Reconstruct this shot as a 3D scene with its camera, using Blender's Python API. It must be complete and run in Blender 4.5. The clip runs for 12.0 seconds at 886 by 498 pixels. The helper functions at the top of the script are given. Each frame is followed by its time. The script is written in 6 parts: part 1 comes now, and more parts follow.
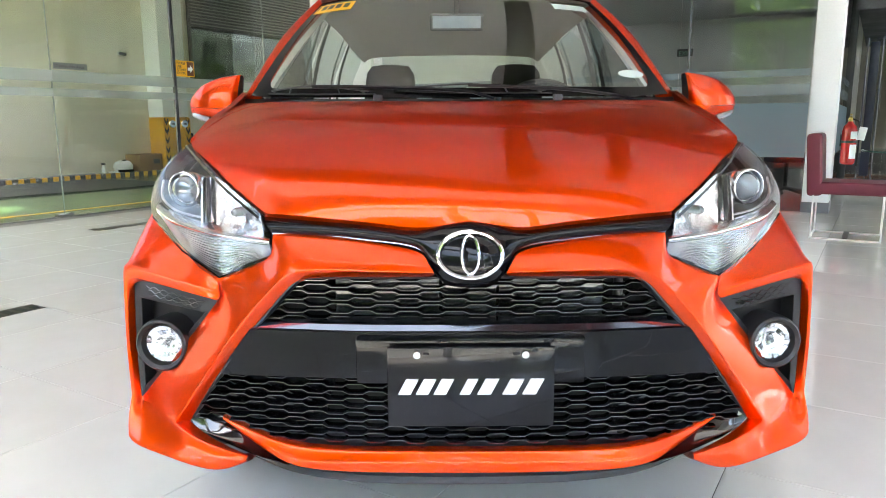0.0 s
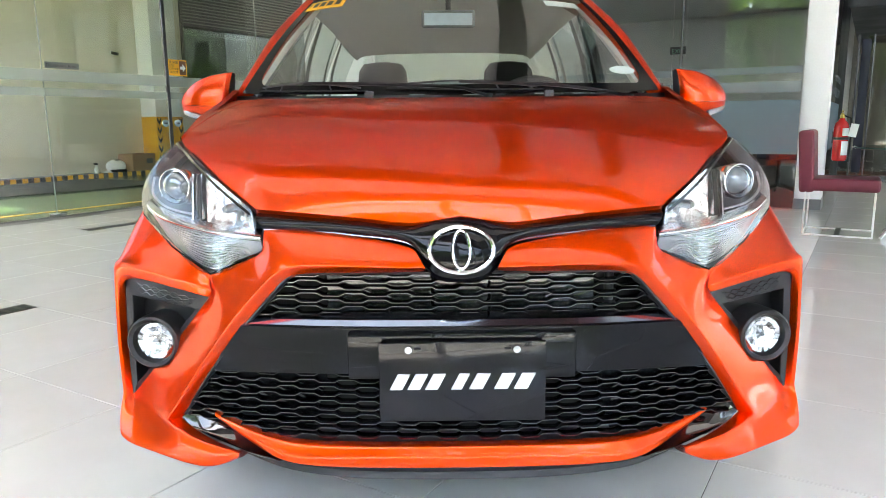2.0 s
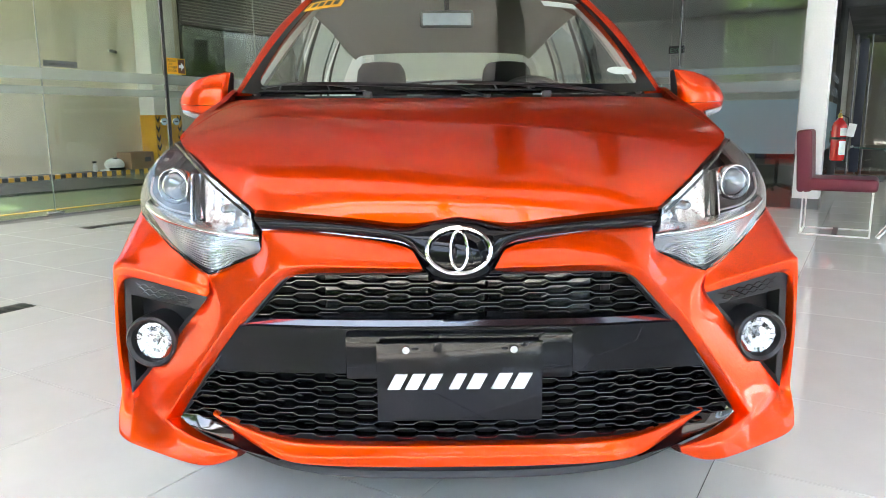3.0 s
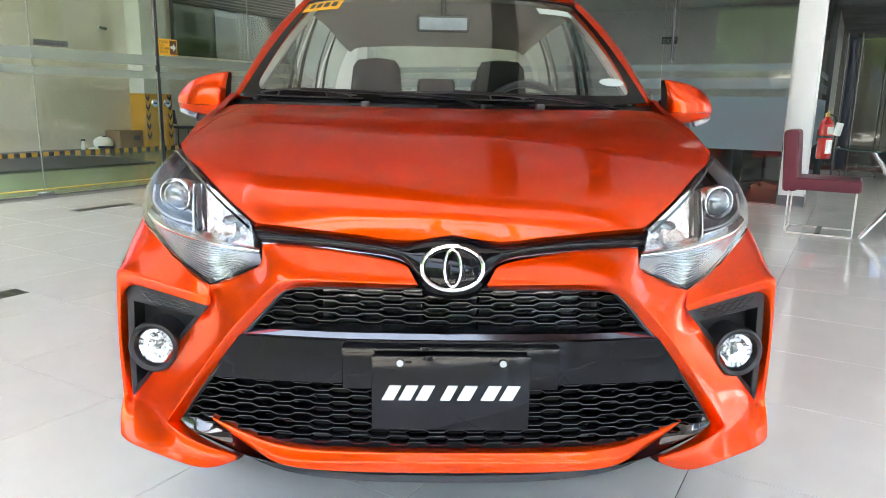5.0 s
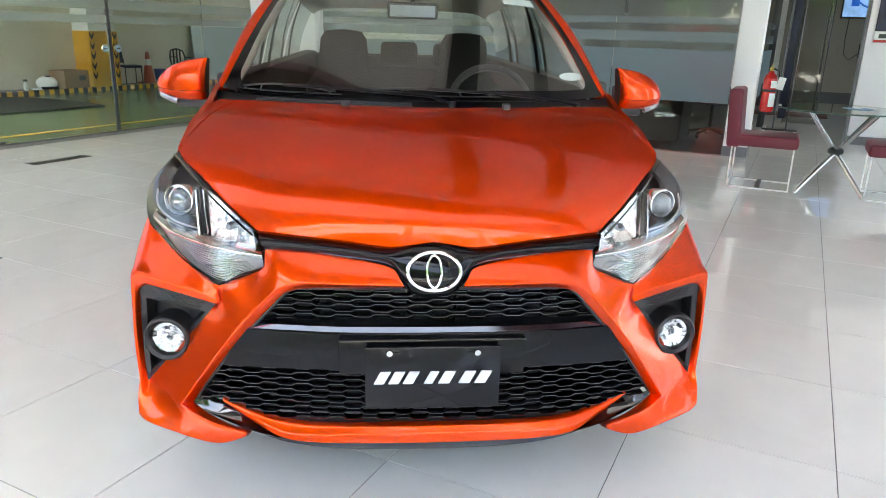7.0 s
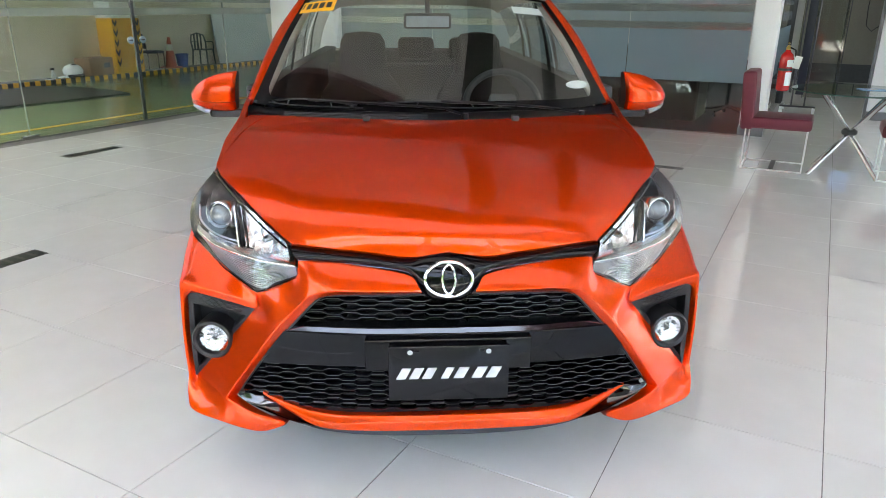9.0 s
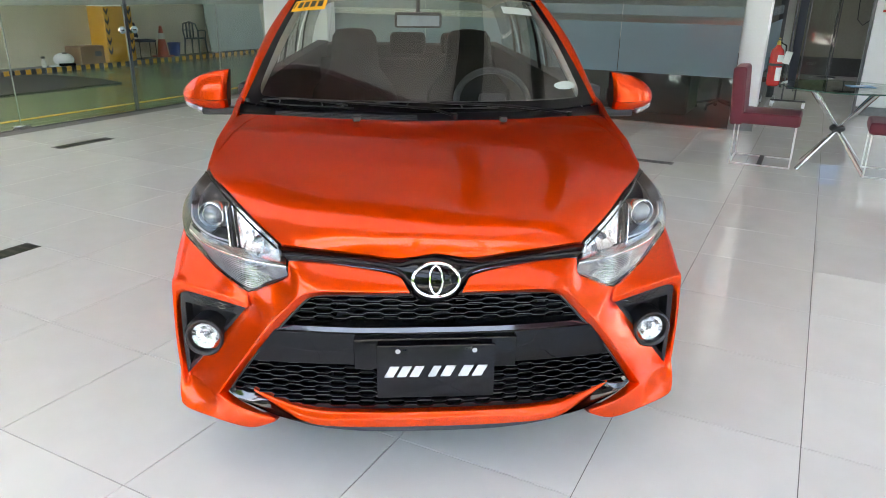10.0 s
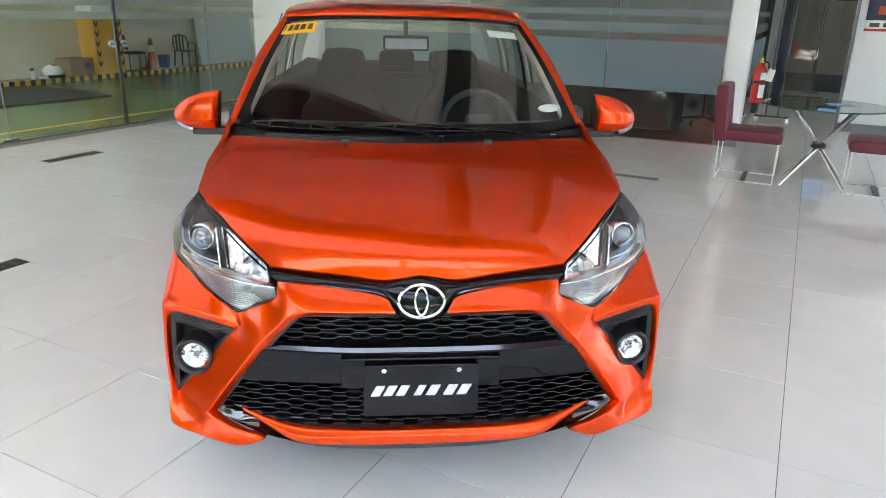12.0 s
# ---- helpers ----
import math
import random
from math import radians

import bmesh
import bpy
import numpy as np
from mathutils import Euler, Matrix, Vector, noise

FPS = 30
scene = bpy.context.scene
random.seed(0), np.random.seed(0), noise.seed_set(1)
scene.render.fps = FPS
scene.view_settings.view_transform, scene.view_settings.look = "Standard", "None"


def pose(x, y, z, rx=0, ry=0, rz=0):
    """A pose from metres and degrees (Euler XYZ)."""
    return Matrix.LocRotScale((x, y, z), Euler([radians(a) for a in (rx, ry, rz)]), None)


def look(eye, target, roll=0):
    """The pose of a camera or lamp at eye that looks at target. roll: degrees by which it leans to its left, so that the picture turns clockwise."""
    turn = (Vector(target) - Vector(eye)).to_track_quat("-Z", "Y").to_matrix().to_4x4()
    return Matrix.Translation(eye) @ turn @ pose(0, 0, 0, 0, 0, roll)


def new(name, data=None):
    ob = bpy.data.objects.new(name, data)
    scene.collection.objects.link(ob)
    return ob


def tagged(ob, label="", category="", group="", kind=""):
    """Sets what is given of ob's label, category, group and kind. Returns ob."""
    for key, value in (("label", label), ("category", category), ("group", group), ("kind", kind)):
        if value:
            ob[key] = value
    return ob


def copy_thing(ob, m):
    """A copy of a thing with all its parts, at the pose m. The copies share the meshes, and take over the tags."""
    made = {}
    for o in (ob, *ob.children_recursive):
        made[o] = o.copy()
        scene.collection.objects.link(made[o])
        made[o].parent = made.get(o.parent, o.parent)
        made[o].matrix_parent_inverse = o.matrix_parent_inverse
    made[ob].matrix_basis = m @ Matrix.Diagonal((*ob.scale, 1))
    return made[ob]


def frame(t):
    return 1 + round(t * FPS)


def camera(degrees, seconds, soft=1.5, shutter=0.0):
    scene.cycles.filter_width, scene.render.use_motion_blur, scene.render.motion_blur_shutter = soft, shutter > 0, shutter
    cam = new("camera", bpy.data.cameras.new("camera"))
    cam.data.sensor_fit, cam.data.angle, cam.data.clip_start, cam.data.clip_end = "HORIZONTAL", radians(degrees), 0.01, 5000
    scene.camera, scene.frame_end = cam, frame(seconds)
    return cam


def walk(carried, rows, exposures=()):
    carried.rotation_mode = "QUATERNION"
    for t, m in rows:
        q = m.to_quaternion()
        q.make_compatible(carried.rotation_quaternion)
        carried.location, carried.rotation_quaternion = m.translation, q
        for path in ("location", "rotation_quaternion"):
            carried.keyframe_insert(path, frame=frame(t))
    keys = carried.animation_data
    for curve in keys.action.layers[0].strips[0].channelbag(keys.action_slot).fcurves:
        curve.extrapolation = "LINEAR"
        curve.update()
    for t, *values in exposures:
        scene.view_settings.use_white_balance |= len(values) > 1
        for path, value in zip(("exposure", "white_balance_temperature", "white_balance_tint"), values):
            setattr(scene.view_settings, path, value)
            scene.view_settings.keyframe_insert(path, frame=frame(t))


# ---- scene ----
cam = camera(64.6, 12.0, soft=0.6)
PATH = [
    (0, (-0.051, -1.304, 0.940), (-0.053, 0.665, 0.586), -0.3),
    (0.5, (-0.048, -1.305, 0.939), (-0.047, 0.663, 0.583), -0.4),
    (1, (-0.047, -1.305, 0.936), (-0.037, 0.663, 0.580), -0.7),
    (1.5, (-0.045, -1.307, 0.933), (-0.033, 0.661, 0.576), -0.5),
    (2, (-0.044, -1.307, 0.933), (-0.031, 0.661, 0.576), -0.5),
    (2.5, (-0.042, -1.309, 0.934), (-0.030, 0.658, 0.575), -0.6),
    (3, (-0.042, -1.313, 0.938), (-0.025, 0.654, 0.577), -0.4),
    (5, (-0.055, -1.354, 1.018), (-0.005, 0.603, 0.607), 1),
    (5.5, (-0.076, -1.392, 1.060), (0.024, 0.544, 0.569), 1.9),
    (6, (-0.094, -1.433, 1.108), (0.090, 0.489, 0.587), 2.3),
    (6.5, (-0.113, -1.472, 1.163), (0.070, 0.433, 0.582), 2),
    (7, (-0.128, -1.518, 1.220), (0.054, 0.385, 0.632), 1.7),
    (7.5, (-0.147, -1.569, 1.265), (0.026, 0.327, 0.653), 0.9),
    (9.5, (-0.118, -1.688, 1.387), (0.000, 0.193, 0.716), 0.5),
    (10, (-0.113, -1.700, 1.407), (0.029, 0.173, 0.721), 0.9),
    (10.5, (-0.105, -1.712, 1.423), (0.043, 0.158, 0.729), 1.2),
    (11, (-0.101, -1.723, 1.432), (0.050, 0.148, 0.740), 0.8),
    (11.5, (-0.103, -1.729, 1.444), (0.055, 0.144, 0.762), 1.1),
    (12, (-0.105, -1.738, 1.453), (0.067, 0.143, 0.797), 1.3),
]
walk(cam, [(t, look(eye, target, roll)) for t, eye, target, roll in PATH], [(0, 3.75, 6800, 10), (5.5, 3.67, 6790, 10), (8.5, 3.44, 6780, 10), (12, 3.40, 6780, 10)])

# ---- world and light ----
DIRECTION = -31.6                       # the room is turned against the car
RM = pose(0, 0, 0, 0, 0, DIRECTION)
world = bpy.data.worlds.new("sky")
scene.world = world
world.use_nodes = True
wn = world.node_tree.nodes
wsky = wn.new("ShaderNodeTexSky")
wsky.sky_type = "NISHITA"
wsky.sun_disc = False
wsky.sun_elevation = radians(71)
wsky.sun_rotation = radians(191)
wsky.air_density, wsky.dust_density = 1.0, 3.0
world.node_tree.links.new(wsky.outputs[0], wn["Background"].inputs[0])
wn["Background"].inputs[1].default_value = 0.15
sun = new("sun", bpy.data.lights.new("sun", "SUN"))
sun.data.energy, sun.data.angle, sun.data.color = 4.0, radians(4), (1.0, 0.95, 0.88)
sun.matrix_world = RM @ look((3, -8, 25), (0, 0, 0))


def room(u, v, z=0.0, turn=0.0):
    """A pose in the room's own axes: u along the back glass, v along the side glass."""
    return RM @ pose(u, v, z, 0, 0, turn)


CEIL, HALL = 4.6, 8.0                  # under the upper floor, and in the tall front hall
ULEFT, UEAST, VBACK, VFRONT, VEDGE = -6.5, 7.5, 7.0, -3.7, 0.85
# ---- materials ----


def mat(name, base, rough=0.5, metal=0.0, coat=0.0, grain=0.0, scale=30.0, bump=0.0, spec=0.5, stain=0.0, stain_scale=2.0, coat_rough=0.03):
    m = bpy.data.materials.new(name)
    m.use_nodes = True
    nt = m.node_tree
    b = nt.nodes["Principled BSDF"]
    b.inputs["Base Color"].default_value = (*base, 1)
    b.inputs["Roughness"].default_value = rough
    b.inputs["Metallic"].default_value = metal
    b.inputs["Coat Weight"].default_value = coat
    b.inputs["Coat Roughness"].default_value = coat_rough
    b.inputs["Specular IOR Level"].default_value = spec
    if grain or bump or stain:
        tc = nt.nodes.new("ShaderNodeTexCoord")
        n1 = nt.nodes.new("ShaderNodeTexNoise")
        n1.inputs["Scale"].default_value = scale
        n1.inputs["Detail"].default_value = 6
        nt.links.new(tc.outputs["Object"], n1.inputs["Vector"])
        n2 = nt.nodes.new("ShaderNodeTexNoise")
        n2.inputs["Scale"].default_value = stain_scale
        n2.inputs["Detail"].default_value = 4
        nt.links.new(tc.outputs["Object"], n2.inputs["Vector"])
        col = None
        for node, amount in ((n1, grain), (n2, stain)):
            if not amount:
                continue
            r = nt.nodes.new("ShaderNodeMapRange")
            r.inputs[1].default_value, r.inputs[2].default_value = 0.3, 0.7
            r.inputs[3].default_value, r.inputs[4].default_value = 1 - amount, 1 + amount * 0.5
            nt.links.new(node.outputs["Fac"], r.inputs[0])
            mx = nt.nodes.new("ShaderNodeMix")
            mx.data_type, mx.blend_type = "RGBA", "MULTIPLY"
            mx.inputs[0].default_value = 1.0
            if col is None:
                mx.inputs[6].default_value = (*base, 1)
            else:
                nt.links.new(col, mx.inputs[6])
            nt.links.new(r.outputs[0], mx.inputs[7])
            col = mx.outputs[2]
        if col is not None:
            nt.links.new(col, b.inputs["Base Color"])
        if stain:
            rr = nt.nodes.new("ShaderNodeMapRange")
            rr.inputs[1].default_value, rr.inputs[2].default_value = 0.3, 0.7
            rr.inputs[3].default_value, rr.inputs[4].default_value = rough * 0.8, min(1, rough * 1.25)
            nt.links.new(n2.outputs["Fac"], rr.inputs[0])
            nt.links.new(rr.outputs[0], b.inputs["Roughness"])
        if bump:
            bp = nt.nodes.new("ShaderNodeBump")
            bp.inputs["Strength"].default_value = bump
            bp.inputs["Distance"].default_value = 0.002
            nt.links.new(n1.outputs["Fac"], bp.inputs["Height"])
            nt.links.new(bp.outputs[0], b.inputs["Normal"])
    return m


def glass(name, tint=(1, 1, 1), gain=0.96, floor_gloss=0.05, rough=0.0, haze=0.0, film=(0.31, 0.385, 0.43)):
    """A thin pane: clear, with gloss that grows towards grazing angles; haze is the share of a white film."""
    m = bpy.data.materials.new(name)
    m.use_nodes = True
    nt = m.node_tree
    nt.nodes.remove(nt.nodes["Principled BSDF"])
    out = nt.nodes["Material Output"]
    tr = nt.nodes.new("ShaderNodeBsdfTransparent")
    tr.inputs[0].default_value = (*tint, 1)
    gl = nt.nodes.new("ShaderNodeBsdfGlossy")
    gl.inputs["Roughness"].default_value = rough
    lw = nt.nodes.new("ShaderNodeLayerWeight")
    lw.inputs[0].default_value = 0.5
    pw = nt.nodes.new("ShaderNodeMath")
    pw.operation = "POWER"
    pw.inputs[1].default_value = 4.0
    ma = nt.nodes.new("ShaderNodeMath")
    ma.operation = "MULTIPLY_ADD"
    ma.inputs[1].default_value, ma.inputs[2].default_value = gain, floor_gloss
    nt.links.new(lw.outputs["Facing"], pw.inputs[0])
    nt.links.new(pw.outputs[0], ma.inputs[0])
    mix = nt.nodes.new("ShaderNodeMixShader")
    nt.links.new(ma.outputs[0], mix.inputs[0])
    base = tr.outputs[0]
    if haze:
        df = nt.nodes.new("ShaderNodeBsdfTranslucent")
        df.inputs[0].default_value = (*film, 1)
        d2 = nt.nodes.new("ShaderNodeBsdfDiffuse")
        d2.inputs[0].default_value = (*[0.93 * c for c in film], 1)
        mh = nt.nodes.new("ShaderNodeMixShader")
        mh.inputs[0].default_value = 0.6
        nt.links.new(df.outputs[0], mh.inputs[1])
        nt.links.new(d2.outputs[0], mh.inputs[2])
        m2 = nt.nodes.new("ShaderNodeMixShader")
        m2.inputs[0].default_value = haze
        nt.links.new(tr.outputs[0], m2.inputs[1])
        nt.links.new(mh.outputs[0], m2.inputs[2])
        base = m2.outputs[0]
    nt.links.new(base, mix.inputs[1])
    nt.links.new(gl.outputs[0], mix.inputs[2])
    nt.links.new(mix.outputs[0], out.inputs[0])
    return m


def tile_material():
    m = mat("polished_floor_tile", (0.70, 0.68, 0.65), 0.07, spec=0.75)
    nt = m.node_tree
    b = nt.nodes["Principled BSDF"]
    info = nt.nodes.new("ShaderNodeObjectInfo")
    tc = nt.nodes.new("ShaderNodeTexCoord")
    n = nt.nodes.new("ShaderNodeTexNoise")
    n.inputs["Scale"].default_value, n.inputs["Detail"].default_value = 5.0, 7
    nt.links.new(tc.outputs["Object"], n.inputs["Vector"])
    add = nt.nodes.new("ShaderNodeMath")
    add.operation = "MULTIPLY_ADD"
    add.inputs[1].default_value = 0.35
    nt.links.new(info.outputs["Random"], add.inputs[0])
    nt.links.new(n.outputs["Fac"], add.inputs[2])
    r = nt.nodes.new("ShaderNodeValToRGB")
    r.color_ramp.elements[0].color = (0.625, 0.61, 0.585, 1)
    r.color_ramp.elements[1].color = (0.695, 0.682, 0.66, 1)
    r.color_ramp.elements[0].position, r.color_ramp.elements[1].position = 0.25, 1.0
    nt.links.new(add.outputs[0], r.inputs[0])
    nt.links.new(r.outputs[0], b.inputs["Base Color"])
    n2 = nt.nodes.new("ShaderNodeTexNoise")
    n2.inputs["Scale"].default_value = 1.7
    nt.links.new(tc.outputs["Object"], n2.inputs["Vector"])
    rr = nt.nodes.new("ShaderNodeMapRange")
    rr.inputs[1].default_value, rr.inputs[2].default_value, rr.inputs[3].default_value, rr.inputs[4].default_value = 0.3, 0.7, 0.006, 0.022
    nt.links.new(n2.outputs["Fac"], rr.inputs[0])
    nt.links.new(rr.outputs[0], b.inputs["Roughness"])
    return m


def paint_material():
    m = mat("orange_metallic_paint", (0.72, 0.050, 0.0), 0.26, metal=0.82, coat=0.62, coat_rough=0.008)
    m.node_tree.nodes["Principled BSDF"].inputs["Specular Tint"].default_value = (1.0, 0.22, 0.005, 1)
    nt = m.node_tree
    b = nt.nodes["Principled BSDF"]
    tc = nt.nodes.new("ShaderNodeTexCoord")
    v = nt.nodes.new("ShaderNodeTexVoronoi")
    v.inputs["Scale"].default_value = 1800
    nt.links.new(tc.outputs["Object"], v.inputs["Vector"])
    r = nt.nodes.new("ShaderNodeMapRange")
    r.inputs[3].default_value, r.inputs[4].default_value = 0.22, 0.33
    nt.links.new(v.outputs["Distance"], r.inputs[0])
    nt.links.new(r.outputs[0], b.inputs["Roughness"])
    return m


PAINT = paint_material()
SHEEN = mat("blue_sheen_metal", (0.19, 0.24, 0.33), 0.08, metal=1.0, grain=0.05)
GLOSS = mat("gloss_black", (0.003, 0.003, 0.004), 0.03, grain=0.1, spec=0.25)
PIANO = mat("piano_black", (0.004, 0.004, 0.005), 0.02, coat=0.7, grain=0.1, spec=0.8)
MATTE = mat("matte_black_plastic", (0.014, 0.014, 0.015), 0.42, grain=0.25, scale=300, bump=0.15)
GRILLE = mat("satin_black_grille", (0.005, 0.005, 0.006), 0.13, grain=0.15, scale=80, spec=1.0)
COWL = mat("cowl_plastic", (0.005, 0.005, 0.007), 0.30, grain=0.2, scale=200, bump=0.1, spec=0.28)
SLATE = mat("slate_plastic", (0.03, 0.032, 0.036), 0.3, grain=0.1)
DSTEEL = mat("dark_steel", (0.10, 0.10, 0.11), 0.3, metal=0.9, grain=0.1)
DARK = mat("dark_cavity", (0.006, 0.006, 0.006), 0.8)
CHROME = mat("chrome", (0.86, 0.87, 0.88), 0.06, metal=1.0, grain=0.04)
SATIN = mat("brushed_steel", (0.62, 0.62, 0.62), 0.22, metal=1.0, grain=0.1, scale=120)
SLED = mat("pale_chrome_tube", (0.90, 0.90, 0.90), 0.32, metal=0.9, grain=0.03)
REFLECTOR = mat("lamp_reflector", (0.92, 0.93, 0.95), 0.20, metal=1.0, grain=0.05)
RIB = mat("lamp_rib", (0.42, 0.42, 0.44), 0.28, metal=0.9, grain=0.1)
FASCIA = mat("dark_red_fascia", (0.10, 0.010, 0.008), 0.45, grain=0.1, stain=0.1)
MIRRORED = mat("mirrored_reflector", (0.93, 0.94, 0.96), 0.16, metal=1.0, grain=0.04, scale=95, bump=0.9)
CLEARLAMP = mat("clear_signal_lens", (0.30, 0.30, 0.31), 0.12, metal=0.4, grain=0.1)
SIGNAL = mat("signal_backing", (0.66, 0.665, 0.68), 0.25, metal=0.85, grain=0.1, scale=110, bump=0.6)
BOWL = mat("lamp_bowl", (0.05, 0.05, 0.054), 0.34, metal=0.6, grain=0.1)
PGLASS = mat("projector_glass", (0.16, 0.18, 0.20), 0.04, metal=0.5, coat=1.0)
LENS = glass("lamp_lens", (0.97, 0.98, 0.99), 0.9, 0.06)
RUBBER = mat("rubber", (0.012, 0.012, 0.012), 0.65, grain=0.3, scale=90, bump=0.2)
TRIM = mat("shaded_cabin_plastic", (0.006, 0.006, 0.006), 0.6, grain=0.2, scale=200, bump=0.1)
FABRIC = mat("shaded_seat_fabric", (0.0045, 0.0043, 0.0042), 0.9, grain=0.3, scale=260, bump=0.3)
PILLART = mat("beige_pillar_trim", (0.58, 0.57, 0.53), 0.8, grain=0.08, scale=200)
FRIT = mat("black_glass_print", (0.004, 0.004, 0.005), 0.12, grain=0.1, spec=0.15)
LINER = mat("beige_roof_liner", (0.42, 0.39, 0.34), 0.9, grain=0.1, scale=200)
SCREEN = glass("windscreen_glass", (0.78, 0.83, 0.80), 1.0, 0.125)
CARGLASS = glass("side_window_glass", (0.93, 0.97, 0.94), 0.95, 0.04)
PANE = glass("clear_pane", (0.84, 0.845, 0.80), 0.95, 0.05)
PANEB = glass("office_pane", (0.86, 0.90, 0.89), 0.95, 0.075)
OUTPANE = glass("outer_pane", (0.95, 0.97, 0.96), 0.9, 0.04)
FROST = glass("frosted_film", (0.8, 0.86, 0.86), 0.5, 0.05, rough=0.05, haze=0.55, film=(0.46, 0.48, 0.44))
FROSTB = glass("frosted_office_film", (0.8, 0.86, 0.88), 0.5, 0.05, rough=0.05, haze=0.55, film=(0.39, 0.46, 0.49))
FROST2 = glass("frosted_film_dense", (0.78, 0.84, 0.86), 0.35, 0.025, rough=0.05, haze=0.94, film=(0.27, 0.355, 0.405))
def milky(name, base):
    m = bpy.data.materials.new(name)
    m.use_nodes = True
    nt = m.node_tree
    tr = nt.nodes.new("ShaderNodeBsdfTranslucent")
    n = nt.nodes.new("ShaderNodeTexNoise")
    n.inputs["Scale"].default_value = 0.7
    r = nt.nodes.new("ShaderNodeValToRGB")
    r.color_ramp.elements[0].color = (*[c * 0.9 for c in base], 1)
    r.color_ramp.elements[1].color = (*base, 1)
    nt.links.new(n.outputs["Fac"], r.inputs[0])
    nt.links.new(r.outputs[0], tr.inputs[0])
    nt.links.new(tr.outputs[0], nt.nodes["Material Output"].inputs[0])
    return m


MILKY = milky("milky_polycarbonate", (0.34, 0.335, 0.325))
STICKER = mat("pale_sticker", (0.42, 0.48, 0.46), 0.5, grain=0.05)
TILE = tile_material()
GROUT = mat("tile_joint", (0.16, 0.15, 0.14), 0.8, grain=0.3)
WHITE = mat("cool_lit_white_paint", (0.875, 0.885, 0.905), 0.55, grain=0.03, scale=60, bump=0.05, stain=0.04)
CREAM = mat("cream_wall_paint", (0.78, 0.72, 0.60), 0.6, grain=0.04, scale=40, stain=0.08, stain_scale=1.2)
CEILING = mat("pale_grey_ceiling_paint", (0.44, 0.43, 0.415), 0.7, grain=0.03, stain=0.04)
HALLTOP = mat("dark_redbrown_ceiling", (0.10, 0.035, 0.028), 0.8, grain=0.1, stain=0.1)
GREYWALL = mat("grey_wall_paint", (0.16, 0.155, 0.15), 0.6, grain=0.05, stain=0.08)
OFFICEWALL = mat("office_wall_paint", (0.60, 0.60, 0.59), 0.6, grain=0.05, stain=0.08)
PALEWALL = mat("pale_grey_wall", (0.42, 0.415, 0.40), 0.6, grain=0.05, stain=0.08)
DIMWALL = mat("passage_wall_dimmed", (0.24, 0.225, 0.19), 0.6, grain=0.05, stain=0.08)
JOINTGREY = mat("joint_grey", (0.20, 0.22, 0.21), 0.4, grain=0.1)
GREYBASE = mat("grey_skirting", (0.20, 0.205, 0.22), 0.35, grain=0.1)
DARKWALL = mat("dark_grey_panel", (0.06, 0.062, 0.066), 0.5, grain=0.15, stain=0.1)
GREEN = mat("green_floor_paint", (0.085, 0.17, 0.065), 0.22, grain=0.15, scale=14, stain=0.3, stain_scale=0.8)
YELLOW = mat("yellow_paint", (0.80, 0.40, 0.02), 0.4, grain=0.08, scale=20, stain=0.1)
BLACKP = mat("black_paint", (0.02, 0.02, 0.02), 0.45, grain=0.2)
MAROON = mat("maroon_leatherette", (0.16, 0.022, 0.04), 0.42, grain=0.2, scale=220, bump=0.25)
BROWN = mat("brown_leather", (0.055, 0.035, 0.028), 0.4, grain=0.3, scale=60, bump=0.3)
RED = mat("red_enamel", (0.55, 0.012, 0.012), 0.2, coat=0.6, grain=0.05)
CARD = mat("cardboard", (0.30, 0.18, 0.09), 0.8, grain=0.15, scale=40, stain=0.12)
CONE = mat("orange_cone_plastic", (0.42, 0.07, 0.03), 0.5, grain=0.15)
BLUEP = mat("blue_plastic", (0.01, 0.06, 0.32), 0.35, grain=0.1)
NAVY = mat("navy_fabric", (0.015, 0.02, 0.05), 0.8, grain=0.2)
DGREEN = mat("dark_green_plastic", (0.02, 0.045, 0.04), 0.35, grain=0.1)
PAPER = mat("white_paper", (0.80, 0.82, 0.80), 0.6, grain=0.03)
WLETTER = mat("white_print", (0.85, 0.85, 0.86), 0.4, grain=0.02)
LABELY = mat("yellow_label", (0.85, 0.42, 0.01), 0.45, grain=0.03)
PAVING2 = mat("bounce_concrete", (0.54, 0.54, 0.535), 0.8, grain=0.15, scale=8, stain=0.15)
PAVING = mat("pale_paving", (0.36, 0.35, 0.33), 0.8, grain=0.15, scale=8, stain=0.15)
ASPHALT = mat("asphalt", (0.05, 0.05, 0.052), 0.85, grain=0.3, scale=50, stain=0.2)


def leaf_material():
    """Green leaves that let part of the light through."""
    m = mat("leaf", (0.08, 0.14, 0.028), 0.5, grain=0.4, scale=3)
    nt = m.node_tree
    tr = nt.nodes.new("ShaderNodeBsdfTranslucent")
    tr.inputs[0].default_value = (0.16, 0.27, 0.05, 1)
    mix = nt.nodes.new("ShaderNodeMixShader")
    mix.inputs[0].default_value = 0.5
    nt.links.new(nt.nodes["Principled BSDF"].outputs[0], mix.inputs[1])
    nt.links.new(tr.outputs[0], mix.inputs[2])
    nt.links.new(mix.outputs[0], nt.nodes["Material Output"].inputs[0])
    return m


LEAF = leaf_material()
BARK = mat("bark", (0.09, 0.065, 0.045), 0.9, grain=0.4, scale=20, bump=0.5)
CONCRETE = mat("grey_facade", (0.42, 0.43, 0.43), 0.8, grain=0.1, stain=0.15)
TARP = mat("dark_tarpaulin", (0.012, 0.013, 0.015), 0.6, grain=0.3, scale=9, bump=0.3)

# ---- mesh helpers ----


